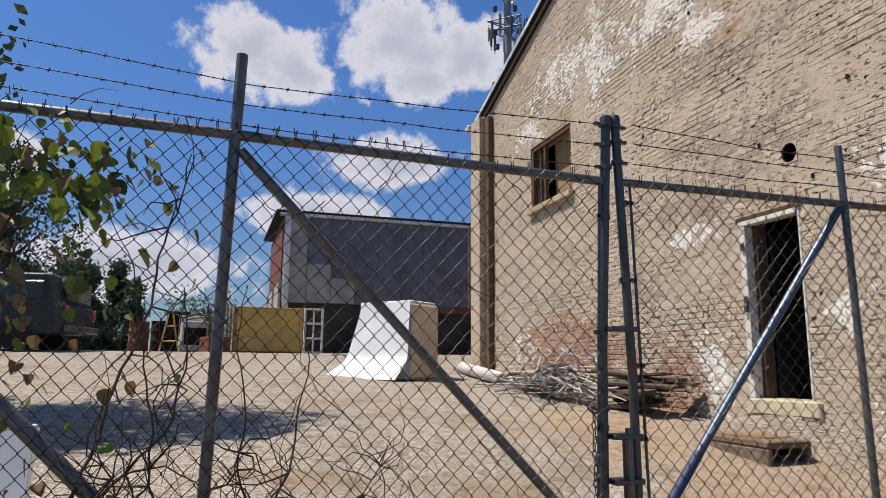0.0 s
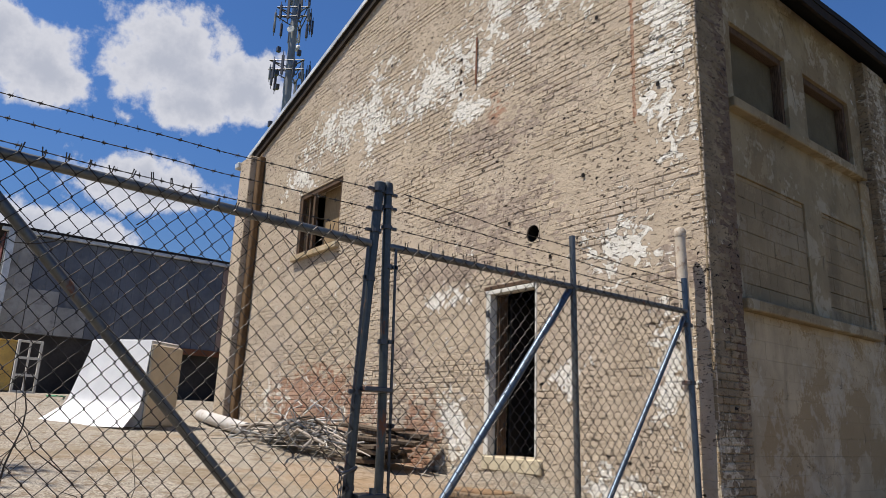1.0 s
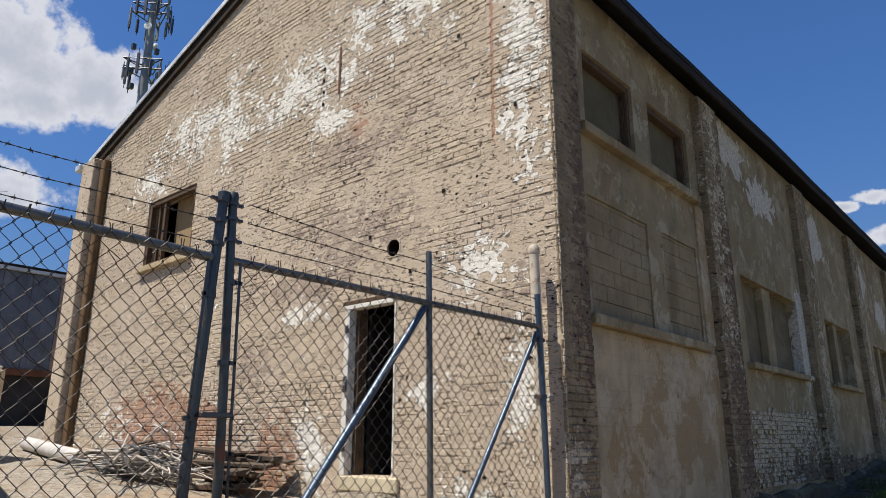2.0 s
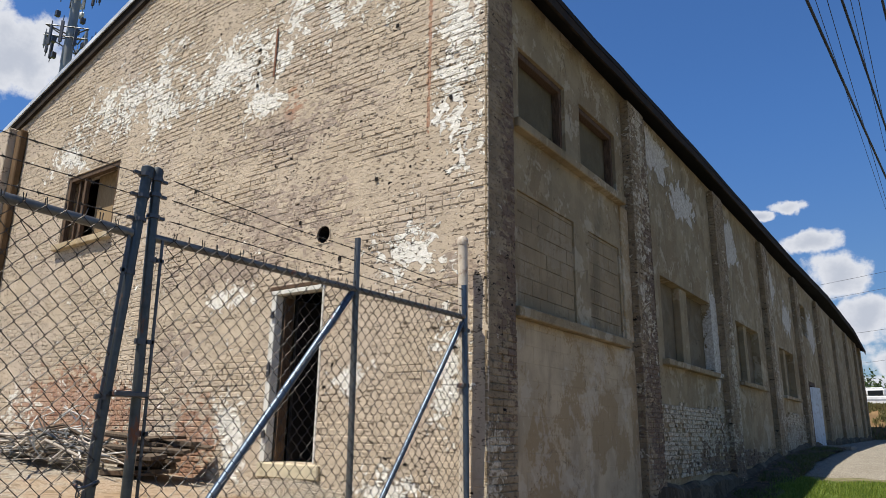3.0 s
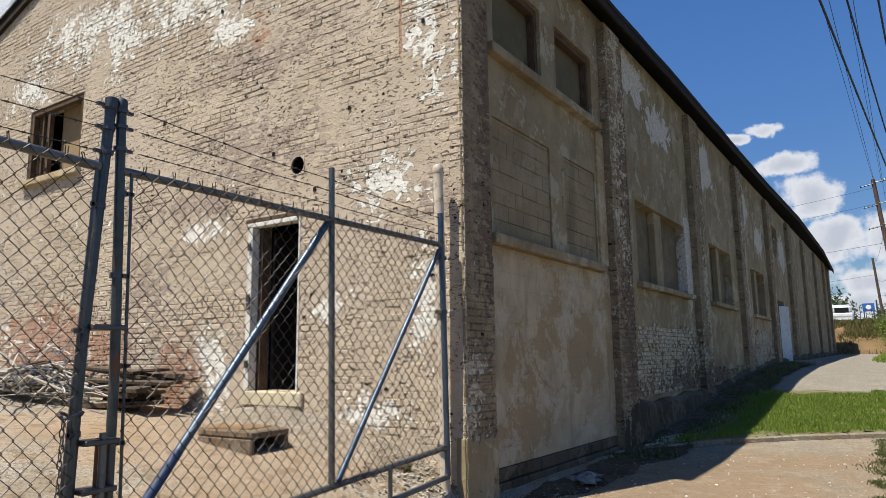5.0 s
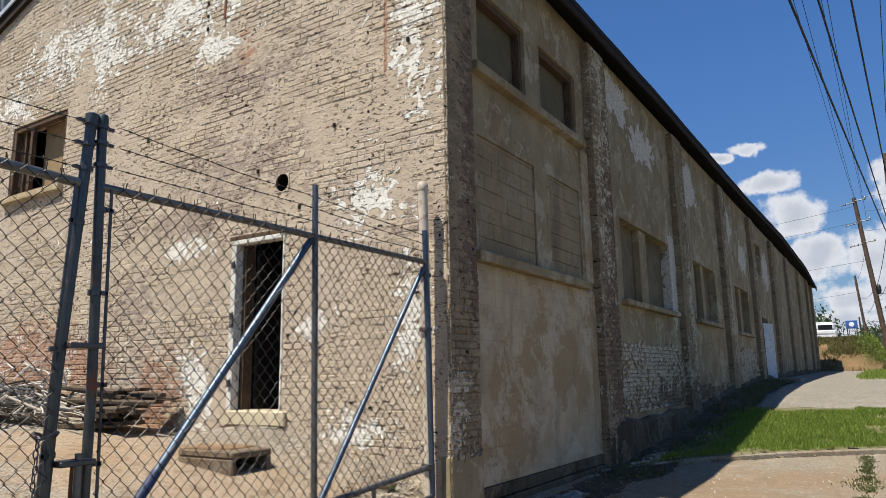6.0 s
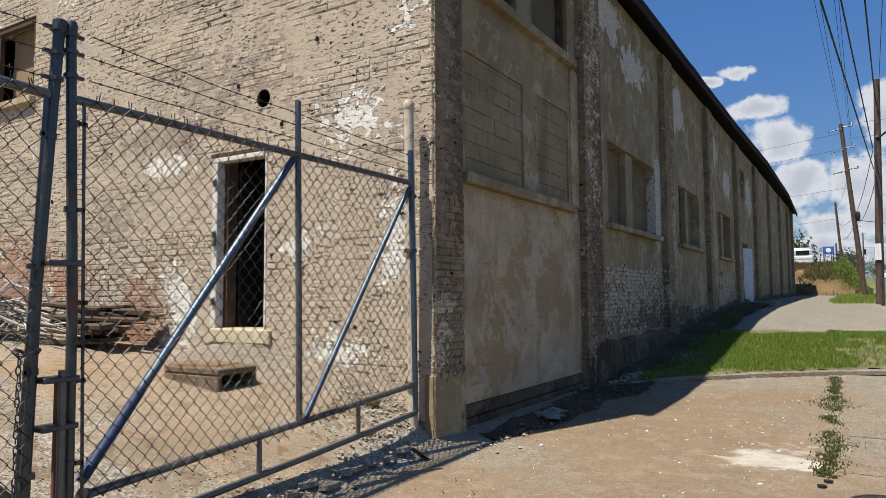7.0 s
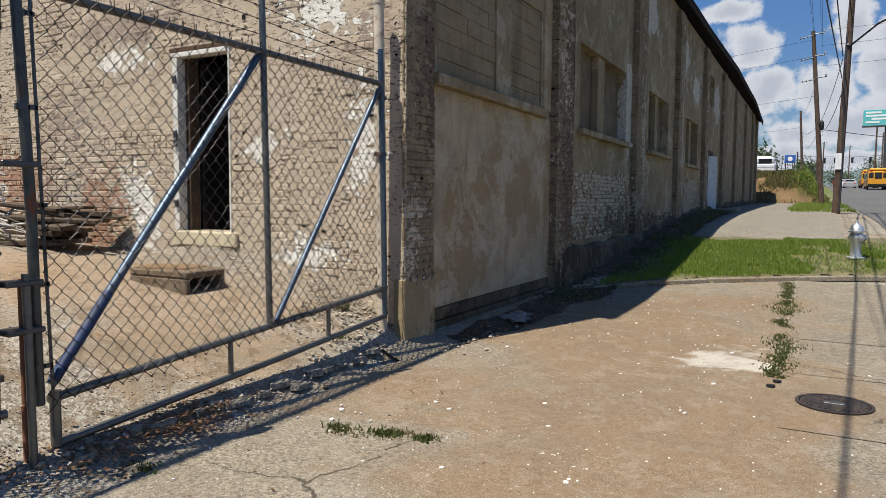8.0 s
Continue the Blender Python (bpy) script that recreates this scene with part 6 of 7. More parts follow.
M_SHEET = plain("white_plastic_sheeting", (0.80, 0.80, 0.80), 0.35, 0, 0.06, 2.0, 0.15)
M_CARD = plain("tan_cardboard", (0.47, 0.40, 0.29), 0.8, 0, 0.12, 2.0)
M_CLAD = plain("slate_grey_cladding", (0.13, 0.145, 0.17), 0.55, 0.2, 0.22, 1.2, 0.2, (0.19, 0.195, 0.2))
M_CLAD_PALE = plain("pale_grey_cladding", (0.34, 0.335, 0.31), 0.6, 0.0, 0.2, 1.2, 0.2, (0.2, 0.19, 0.18))
M_CLAD_PINK = plain("pinkish_brown_cladding", (0.30, 0.21, 0.165), 0.7, 0.0, 0.2, 1.2, 0.2)
M_SHED_DARK = plain("shed_bay_shade", (0.05, 0.045, 0.04), 0.9, 0, 0.4, 1.0)
M_REDWOOD = plain("faded_red_boarding", (0.16, 0.06, 0.045), 0.8, 0, 0.3, 2.0)
M_YELLOW = plain("faded_yellow_paint", (0.52, 0.34, 0.09), 0.7, 0, 0.2, 3.0, 0.2, (0.35, 0.25, 0.12))
M_HOSE = plain("green_hose_rubber", (0.05, 0.25, 0.13), 0.5)
M_TRUCK = plain("dark_green_car_paint", (0.014, 0.02, 0.017), 0.55, 0.0, 0.2, 2.0, 0.03)
M_GLASSDARK = plain("tinted_car_glass", (0.015, 0.018, 0.02), 0.08, 0, 0.1, 2.0, 0.0)
M_REDLIGHT = plain("red_lamp_plastic", (0.45, 0.03, 0.02), 0.25, 0, 0.1, 5.0, 0.02)
M_TYRE = plain("tyre_rubber", (0.02, 0.02, 0.02), 0.85, 0, 0.2, 8.0)
M_TWIG = wood("dry_vine_bark", (0.045, 0.036, 0.028), (0.085, 0.07, 0.055))
M_LEAF = leaf_material("green_vine_leaf", (0.04, 0.075, 0.012), (0.21, 0.26, 0.035))
M_LEAF_DRY = leaf_material("browning_vine_leaf", (0.16, 0.13, 0.05), (0.22, 0.12, 0.06))
M_CONIFER = leaf_material("dark_conifer_green", (0.018, 0.04, 0.018), (0.05, 0.085, 0.035))
M_BROADLEAF = leaf_material("roadside_tree_green", (0.04, 0.07, 0.02), (0.09, 0.13, 0.04))
make_step()
make_woodpile()
make_wrapped()
make_shed()
make_yard_stuff()
make_truck()
make_vine()
TR = random.Random(50)
CONIFERS = ((-40, -13.6, 4.6, 2.4), (-41, -15.0, 5.0, 2.4), (-42, -12.4, 5.2, 2.2), (-39, -16.4, 4.6, 2.4), (-42, -17.6, 5.0, 2.6), (-40, -20, 5.0, 2.8), (-40.5, -14.4, 5.2, 2.2), (-41, -11.4, 4.3, 2.0))
for px, py, hh, ww in CONIFERS:
    tree("conifer", "dark green conifer behind the yard", (px, py, gz(px, py)), hh, ww, TR, M_CONIFER, 5200, True, 0.28)
# first tree is added out of view to cast shade on the yard
tree("tree", "tall leafy unseen tree added to shade the yard by the fence", (-6.2, -11.0, gz(-6.2, -11.0)), 12.0, 3.6, TR, M_BROADLEAF, 12000, False, 0.2)
tree("tree", "leafy tree standing over the parked truck", (-21.0, -12.9, gz(-21, -12.9)), 6.2, 4.6, TR, M_CONIFER, 9000, False, 0.16)
tree("tree", "leafy tree standing over the parked truck", (-19.0, -15.5, gz(-19, -15.5)), 6.0, 5.0, TR, M_BROADLEAF, 3000, False, 0.25)
for px, py, hh, ww in ((-70, -30, 7, 8), (-75, -20, 6, 9), (-80, -8, 7, 9), (-70, -42, 8, 9)):
    tree("tree", "distant roadside tree beyond the yard", (px, py, gz(px, py) - 0.3), hh, ww, TR, M_BROADLEAF, 1600, False, 0.5)


# ---- the street ----
M_POLE = wood("creosoted_pole_wood", (0.065, 0.042, 0.03), (0.12, 0.085, 0.065), 0.5)
M_CABLE = plain("black_cable", (0.012, 0.012, 0.012), 0.6, 0, 0.2, 3.0, 0.0)
M_SILVER = galvanised("silver_painted_iron", (0.62, 0.62, 0.62))
M_CRUMPLED = plain("dirty_grey_plastic", (0.17, 0.16, 0.145), 0.45, 0, 0.5, 14.0, 0.4, (0.06, 0.05, 0.04))
M_IRON = plain("dark_cast_iron", (0.055, 0.045, 0.04), 0.7, 0.5, 0.3, 9.0, 0.3, (0.13, 0.08, 0.05))
M_GRASS = leaf_material("verge_grass", (0.09, 0.17, 0.016), (0.27, 0.33, 0.05))
M_WEED = leaf_material("dusty_joint_weed", (0.045, 0.065, 0.014), (0.13, 0.14, 0.04))
M_DRYGRASS = leaf_material("dry_weeds", (0.20, 0.15, 0.06), (0.12, 0.13, 0.04))
M_BANK = plain("dry_bank_earth", (0.15, 0.095, 0.05), 0.95, 0, 0.3, 1.2, 0.5, (0.12, 0.11, 0.045))
M_VANWHITE = plain("white_van_paint", (0.72, 0.72, 0.72), 0.3, 0, 0.05, 2.0, 0.02)
M_BUSYELLOW = plain("school_bus_yellow", (0.62, 0.27, 0.02), 0.35, 0, 0.08, 2.0, 0.02)
M_BLUE = plain("blue_sign_enamel", (0.03, 0.11, 0.35), 0.4, 0, 0.1, 2.0, 0.0)
M_TEAL = plain("teal_billboard_vinyl", (0.10, 0.42, 0.43), 0.5, 0, 0.06, 1.0, 0.0)
M_WHITE = plain("white_print", (0.75, 0.75, 0.75), 0.5, 0, 0.05, 1.0, 0.0)
M_CAR = plain("silver_car_paint", (0.45, 0.46, 0.48), 0.3, 0.4, 0.05, 1.0, 0.0)
M_CARRED = plain("red_car_paint", (0.25, 0.02, 0.02), 0.3, 0.2, 0.05, 1.0, 0.0)
M_CHIP = plain("pale_litter", (0.66, 0.62, 0.56), 0.8, 0, 0.15, 9.0)
M_STONE = plain("gravel_stone", (0.36, 0.31, 0.245), 0.95, 0, 0.35, 9.0)
M_DEADLEAF = leaf_material("dead_leaf_litter", (0.17, 0.08, 0.035), (0.34, 0.20, 0.11))


def make_hydrant():
    x, y = 4.36, 9.85
    h = thing("fire_hydrant", "silver painted cast iron fire hydrant on the verge", "fire hydrant", at=(x, y, ground_z(1, y) + 0.10), turn=-60)
    h.scale = (0.87, 0.87, 0.87)
    part("base_flange", Mesh().lathe([(0.20, 0), (0.20, 0.035), (0.13, 0.05), (0.12, 0.1), (0.12, 0.105)], n=20), M_SILVER, h, "", True)
    part("barrel", Mesh().lathe([(0.115, 0.1), (0.105, 0.16), (0.11, 0.36), (0.135, 0.43), (0.135, 0.56), (0.11, 0.60)], n=20), M_SILVER, h, "", True)
    part("bonnet", Mesh().lathe([(0.17, 0.60), (0.175, 0.63), (0.15, 0.64), (0.135, 0.71), (0.09, 0.77), (0.045, 0.79), (0.04, 0.80), (0.035, 0.86), (0.02, 0.865)], n=20), M_SILVER, h, "domed bonnet", True)
    for a in (0, 90, 180):
        m = Mesh().lathe([(0.055, 0.08), (0.055, 0.16), (0.072, 0.165), (0.072, 0.20), (0.025, 0.205), (0.02, 0.235)], n=14, m=Matrix.Translation((0, 0, 0.48)) @ Matrix.Rotation(radians(a), 4, "Z") @ Matrix.Rotation(radians(90), 4, "Y"))
        part("outlet", m, M_SILVER, h, "capped hose outlet", True)
    part("chain", Mesh().tube([(0.19, 0.05, 0.46), (0.17, 0.09, 0.36), (0.12, 0.10, 0.34), (0.1, 0.06, 0.42)], 0.007, 5), M_IRON, h)


def make_pole(x, y, top_x, height, r, arms, label, paper=False):
    z0 = ground_z(1, y) - 0.1
    p = thing("utility_pole", label, "utility pole", at=(x, y, z0), group="utility poles along the street")
    lean = (top_x - x) / height
    part("shaft", Mesh().tube([(0, 0, 0), (lean * height * 0.5, 0, height * 0.5), (lean * height, 0, height)], [r, r * 0.87, r * 0.7], 14), M_POLE, p, "", True)
    for z in arms:
        q = Mesh()
        q.tube([(lean * z - 0.05, -0.12, z), (lean * z - 0.75, -0.1, z - 0.12)], 0.03, 8)
        for k in range(3):
            q.lathe([(0.03, -0.02), (0.075, 0.0), (0.03, 0.03)], (0, 0, 0), 10, m=Matrix.Translation((lean * z - 0.3 - 0.2 * k, -0.11, z - 0.04 - 0.035 * k)) @ Matrix.Rotation(radians(90), 4, "Y"))
        part("insulator_arm", q, M_STEEL_DARK, p)
        part("insulator", Mesh().tube([(lean * z + 0.05, -0.1, z + 0.1), (lean * z + 0.55, -0.1, z + 0.12)], 0.035, 8).lathe([(0.03, 0), (0.07, 0.03), (0.03, 0.1), (0.06, 0.13), (0.02, 0.2)], (lean * z + 0.55, -0.1, z + 0.1), 10), M_GALV, p)
    if paper:
        part("notice", Mesh().box((-0.09, -r - 0.03, 1.75), (0.11, -r - 0.022, 2.35)), M_WHITE, p, "white paper notice")
        part("conduit", Mesh().tube([(r * 0.75, -r * 0.8, 0.2), (r * 0.72, -r * 0.75, height * 0.8)], 0.03, 8), M_STEEL_DARK, p)
        part("lamp_arm", Mesh().tube([(0.1, 0, 6.2), (1.0, -1.2, 6.75), (2.2, -2.8, 7.05), (3.4, -4.4, 7.1)], 0.035, 8), M_STEEL_DARK, p, "street lamp arm")
        part("bolt", Mesh().lathe([(0.05, 0), (0.09, 0.05), (0.05, 0.12)], (0.16, -0.1, 6.25), 8), M_STEEL_DARK, p)
    return p


def sagging(a, b, sag, n=24):
    a, b = Vector(a), Vector(b)
    return [a.lerp(b, i / n) - Vector((0, 0, 4 * sag * (i / n) * (1 - i / n))) for i in range(n + 1)]


def make_wires():
    spans = [((3.1, 42, 11.9), (2.0, -30, 11.7), 0.5, 0.012), ((3.2, 42, 11.3), (2.5, -30, 11.2), 0.5, 0.012), ((3.5, 42, 11.8), (3.0, -30, 11.6), 0.5, 0.012), ((3.6, 42, 10.6), (3.3, -30, 10.6), 0.5, 0.012),
             ((4.3, 24, 6.2), (1.3, -30, 7.2), 0.25, 0.026), ((4.3, 24, 7.0), (1.7, -30, 9.0), 0.3, 0.026), ((4.45, 24, 8.9), (2.5, -30, 9.4), 0.3, 0.032), ((4.5, 24, 8.2), (4.0, -30, 9.6), 0.3, 0.012),
             ((3.5, 42, 11.9), (30, 30, 12.0), 0.6, 0.014), ((3.5, 42, 11.0), (30, 28, 11.0), 0.6, 0.014), ((3.5, 42, 9.8), (30, 26, 9.8), 0.6, 0.014),
             ((3.2, 42, 11.4), (-40, 60, 12.5), 0.8, 0.014), ((3.2, 42, 10.4), (-40, 60, 11.5), 0.8, 0.014), ((3.3, 42, 8.0), (-40, 66, 9.8), 0.8, 0.014),
             ((3.6, 42, 6.3), (4.3, 24, 6.9), 0.3, 0.02), ((3.6, 42, 5.9), (4.3, 24, 5.6), 0.5, 0.02), ((3.7, 42, 6.0), (24, 58, 4.9), 0.3, 0.03), ((3.5, 42, 6.2), (1.8, 80, 9.6), 0.5, 0.02), ((3.5, 42, 5.6), (1.8, 80, 8.4), 0.8, 0.02),
             ((1.8, 80, 9.8), (-40, 95, 9.5), 0.8, 0.02), ((3.4, 42, 9.0), (1.7, 80, 11.2), 0.7, 0.014)]
    for a, b, sag, r in spans:
        solo("overhead_cable" if r > 0.015 else "overhead_wire", Mesh().tube(sagging(a, b, sag), r * 0.65, 6), M_CABLE, "black overhead cable strung between the poles", "cable", group="overhead cables", smooth=True)
    solo("cable_splice", Mesh().lathe([(0.05, -0.3), (0.12, -0.2), (0.14, 0), (0.12, 0.2), (0.05, 0.3)], (3.75, 41.6, 6.2), 10), M_CABLE, "black cable splice case on a pole", "splice case")


def car_shell(m, length, width, height, hood):
    prof = [(0, 0.25), (0, 0.62 * height), (hood * 0.3, 0.68 * height), (hood, 0.97 * height), (hood + 0.4, height), (length - hood * 1.4, height), (length - hood * 0.8, 0.65 * height), (length, 0.55 * height), (length, 0.25)]
    n = len(prof)
    vs = [(s * width / 2 * (0.86 if z > 0.7 * height else 1.0), y, z) for s in (-1, 1) for y, z in prof]
    m.add(vs, [(k, (k + 1) % n, n + (k + 1) % n, n + k) for k in range(n)] + [tuple(range(n))[::-1], tuple(n + k for k in range(n))])
    return m


def wheels(t, width, ys, r):
    for sx in (-1, 1):
        for y in ys:
            w = part("wheel", Mesh().lathe([(r * 0.55, -0.1), (r * 0.95, -0.11), (r, -0.07), (r, 0.07), (r * 0.95, 0.11), (r * 0.55, 0.1)], n=16, m=Matrix.Rotation(radians(90), 4, "Y")), M_TYRE, t, "black tyre", True, (sx * (width / 2 - 0.1), y, r))
            part("rim", Mesh().lathe([(0.03, -0.09), (r * 0.54, -0.1), (r * 0.54, 0.1), (0.03, 0.09)], n=12, m=Matrix.Rotation(radians(90), 4, "Y")), M_GALV, w)


def make_bus(x, y, label):
    b = thing("school_bus", label, "school bus", at=(x, y, ground_z(1, y) - 0.08), group="school buses on the road")
    m = Mesh()
    m.box((-1.2, 0, 0.55), (1.2, 9.5, 2.55), bevel=0.12)
    m.box((-1.1, 0.08, 2.56), (1.1, 9.3, 2.95), bevel=0.25)
    part("body", m, M_BUSYELLOW, b)
    part("bumper", Mesh().box((-1.2, -0.16, 0.45), (1.2, -0.005, 0.8), bevel=0.03), M_TYRE, b, "black bumper")
    part("rear_door", Mesh().box((-0.42, -0.02, 1.5), (0.42, -0.004, 2.35), bevel=0.003), M_GLASSDARK, b, "rear door window")
    for sx in (-1.08, 0.55):
        part("rear_window", Mesh().box((sx, -0.02, 1.6), (sx + 0.52, -0.004, 2.3), bevel=0.003), M_GLASSDARK, b)
        part("lamp", Mesh().box((sx + 0.1, -0.02, 2.42), (sx + 0.4, -0.004, 2.54), bevel=0.003), M_REDLIGHT, b, "red warning lamp")
    for sy in range(9):
        part("side_window", Mesh().box((-1.215, 0.5 + sy * 0.95, 1.6), (-1.202, 1.3 + sy * 0.95, 2.3), bevel=0.003), M_GLASSDARK, b)
    for z in (1.05, 1.3):
        part("rub_rail", Mesh().box((-1.222, 0.1, z), (-1.202, 9.4, z + 0.06), bevel=0.004), M_TYRE, b)
    wheels(b, 2.4, (2.3, 7.8), 0.5)


def make_far():
    van = thing("van", "white camper van parked on top of the bank", "van", at=(-1.1, 55.5, 3.55), turn=90)
    van.scale = (0.8, 0.8, 0.8)
    m = Mesh()
    m.box((-0.95, -2.2, 0.45), (0.95, 2.4, 1.35), bevel=0.1)
    m.box((-0.88, -2.1, 1.36), (0.88, 2.0, 2.0), bevel=0.14)
    m.box((-0.7, -1.9, 2.005), (0.7, 1.4, 2.12), bevel=0.05)
    part("body", m, M_VANWHITE, van)
    for a, b in ((-1.9, -0.7), (-0.5, 0.7), (0.9, 1.7)):
        part("side_window", Mesh().box((-0.905, a, 1.42), (-0.882, b, 1.85), bevel=0.004), M_GLASSDARK, van)
    part("stripe", Mesh().box((-0.965, -2.1, 0.95), (-0.952, 2.3, 1.05)), M_CAR, van)
    wheels(van, 1.9, (-1.4, 1.6), 0.36)
    sign = thing("shop_sign", "blue shop sign with a white emblem on a post", "sign", at=(1.55, 60, 2.8))
    sign.scale = (0.85, 0.85, 0.85)
    part("panel", Mesh().box((-0.5, -0.05, 2.5), (0.5, 0.05, 3.28), bevel=0.01), M_BLUE, sign)
    part("emblem", Mesh().lathe([(0.22, 0), (0.23, 0.01), (0.2, 0.02)], n=16, m=Matrix.Translation((0, -0.052, 2.9)) @ Matrix.Rotation(radians(90), 4, "X")), M_WHITE, sign)
    for sx in (-0.4, 0.4):
        part("post", Mesh().tube([(sx, 0, 0), (sx, 0, 2.5)], 0.05, 8), M_STEEL_DARK, sign)
    fence = thing("yard_fence", "dark wire fence along the top of the bank", "fence", at=(0, 52, 3.3))
    for i in range(9):
        part("post", Mesh().tube([(0.9 + 0.35 * i, 0.6 * i * 0.6, -0.5), (0.9 + 0.35 * i, 0.6 * i * 0.6, 1.75 - 0.12 * i)], 0.025, 6), M_STEEL_DARK, fence)
    for k in range(5):
        part("rail", Mesh().tube([(0.9, 0, 0.2 + 0.36 * k), (3.7, 2.9, 0.15 + 0.17 * k)], 0.012, 5), M_STEEL_DARK, fence)
    bb = thing("billboard", "teal roadside billboard with lines of white lettering", "billboard", at=(9.1, 110, ground_z(1, 110)))
    g0 = ground_z(1, 110)
    part("panel", Mesh().box((0, -0.1, 12.55 - g0), (6.2, 0.1, 14.75 - g0), bevel=0.02), M_TEAL, bb)
    part("ledge", Mesh().box((-0.1, -0.8, 12.3 - g0), (6.3, 0.1, 12.5 - g0), bevel=0.02), M_STEEL_DARK, bb)
    for i, (a, b) in enumerate(((0.3, 2.2), (0.3, 3.1), (1.0, 3.6), (0.3, 2.0))):
        part("lettering", Mesh().box((a, -0.125, 14.25 - g0 - 0.45 * i), (b, -0.105, 14.5 - g0 - 0.45 * i)), M_WHITE, bb, "white lettering bar")
    part("post", Mesh().tube([(3, 0, 0), (3, 0, 12.3 - g0)], 0.35, 12), M_STEEL_DARK, bb)
    make_bus(10.9, 104, "yellow school bus driving ahead up the hill")
    make_bus(11.0, 121, "yellow school bus following the road uphill")
    for i, (x, y, mt) in enumerate(((8.5, 128, M_CAR), (7.6, 139, M_VANWHITE), (7.4, 152, M_CARRED), (9.4, 160, M_CAR))):
        c = thing("car", "small car on the road far up the hill", "car", at=(x, y, ground_z(1, y) - 0.08), group="cars on the road")
        part("body", car_shell(Mesh(), 4.4, 1.8, 1.5, 1.0), mt, c)
        part("rear_window", Mesh().box((-0.65, 0.45, 1.08), (0.65, 0.7, 1.38), bevel=0.01), M_GLASSDARK, c)
        for sx in (-0.85, 0.6):
            part("tail_light", Mesh().box((sx, -0.03, 0.75), (sx + 0.25, -0.003, 0.9)), M_REDLIGHT, c)
        wheels(c, 1.8, (0.8, 3.5), 0.33)
    sig = thing("traffic_signal", "traffic signals hung on a span wire over the road", "traffic signal", at=(6, 150, ground_z(1, 150)))
    for dx in (-1.2, 0.6, 3.5, 6.5):
        part("signal_head", Mesh().box((dx - 0.2, -0.15, 4.6), (dx + 0.2, 0.15, 5.7), bevel=0.05), M_TYRE, sig)
    part("span_wire", Mesh().tube([(-6, 0, 6.1), (3, 0, 5.75), (14, 0, 6.2)], 0.03, 5), M_CABLE, sig)
    for sx in (-6, 14):
        part("mast", Mesh().tube([(sx, 0, -0.2), (sx, 0, 7)], 0.14, 8), M_STEEL_DARK, sig)
    for x, y, h in ((14.5, 95, 10), (12.0, 130, 11), (15.0, 160, 11), (4.6, 170, 10), (11, 210, 11), (3.5, 125, 9)):
        make_pole(x, y, x + 0.1, h, 0.17, (h - 0.4,), "distant wooden utility pole beside the road")
    rng = random.Random(91)
    for x, y, h, w in ((-3.4, 92, 5.6, 6), (-8, 96, 6, 7), (2.2, 150, 5, 6), (16, 190, 6, 8), (22, 180, 7, 9), (-14, 140, 7, 10), (0, 220, 7, 10), (9, 260, 6, 12), (26, 240, 7, 12), (14, 300, 7, 14)):
        tree("tree", "distant leafy tree along the street", (x, y, ground_z(1, y) - 0.3), h, w, rng, M_BROADLEAF, 1500, False, 0.5)


def make_bank():
    xs = [-9 + 0.35 * i for i in range(38)]
    ys = [46.6 + 0.35 * i for i in range(45)]

    def z(x, y):
        f = min(1, max(0, (y - 47.0) / 3.2))
        s = min(1, max(0, (4.5 - x) / 1.8))
        return ground_z(1, y) - 0.05 + (f * f * (3 - 2 * f)) * (s * s * (3 - 2 * s)) * (2.0 + 0.25 * noise.noise((x, y, 0))) * (1 if y < 58 else max(0, 1 - (y - 58) / 5)) + 0.05 * noise.noise((x * 2.2, y * 2.2, 2))
    solo("bank", sheet(xs, ys, z), M_BANK, "dry earth bank at the end of the pavement", "bank", kind="structure", smooth=True)
    rng = random.Random(62)
    m = Mesh()
    for _ in range(16000):
        x, y = rng.uniform(-4, 4.4), rng.uniform(47.2, 54)
        if noise.noise((x * 0.7, y * 0.7, 5)) < -0.1 and y < 49.5:
            continue
        if y < 48.6 and rng.random() < 0.75:
            continue
        c = Vector((x, y, z(x, y)))
        hgt = rng.uniform(0.1, 0.42)
        d = Vector((rng.uniform(-0.12, 0.12), rng.uniform(-0.12, 0.12), hgt))
        w = Vector((rng.uniform(-1, 1), rng.uniform(-1, 1), 0)).normalized() * 0.045
        m.add([c - w, c + w, c + d * 0.6 + w, c + d], [(0, 1, 2, 3)])
    tagged(solo("weeds", m, [M_DRYGRASS], "dry weeds and scrub covering the bank", "weeds", kind="stuff"))
    m = Mesh()
    for _ in range(5000):
        x, y = rng.gauss(3.2, 0.6), rng.gauss(49.5, 0.7)
        c = Vector((x, y, z(x, y) + abs(rng.gauss(0, 0.3))))
        w = Vector((rng.uniform(-1, 1), rng.uniform(-1, 1), rng.uniform(-1, 1))).normalized() * 0.045
        v = w.cross(Vector((rng.uniform(-1, 1), rng.uniform(-1, 1), rng.uniform(-1, 1)))) * 0.8
        m.add([c - w, c + v, c + w, c - v], [(0, 1, 2, 3)])
    solo("shrub", m, M_GRASS, "green scrub growing on the bank", "shrub", kind="stuff")


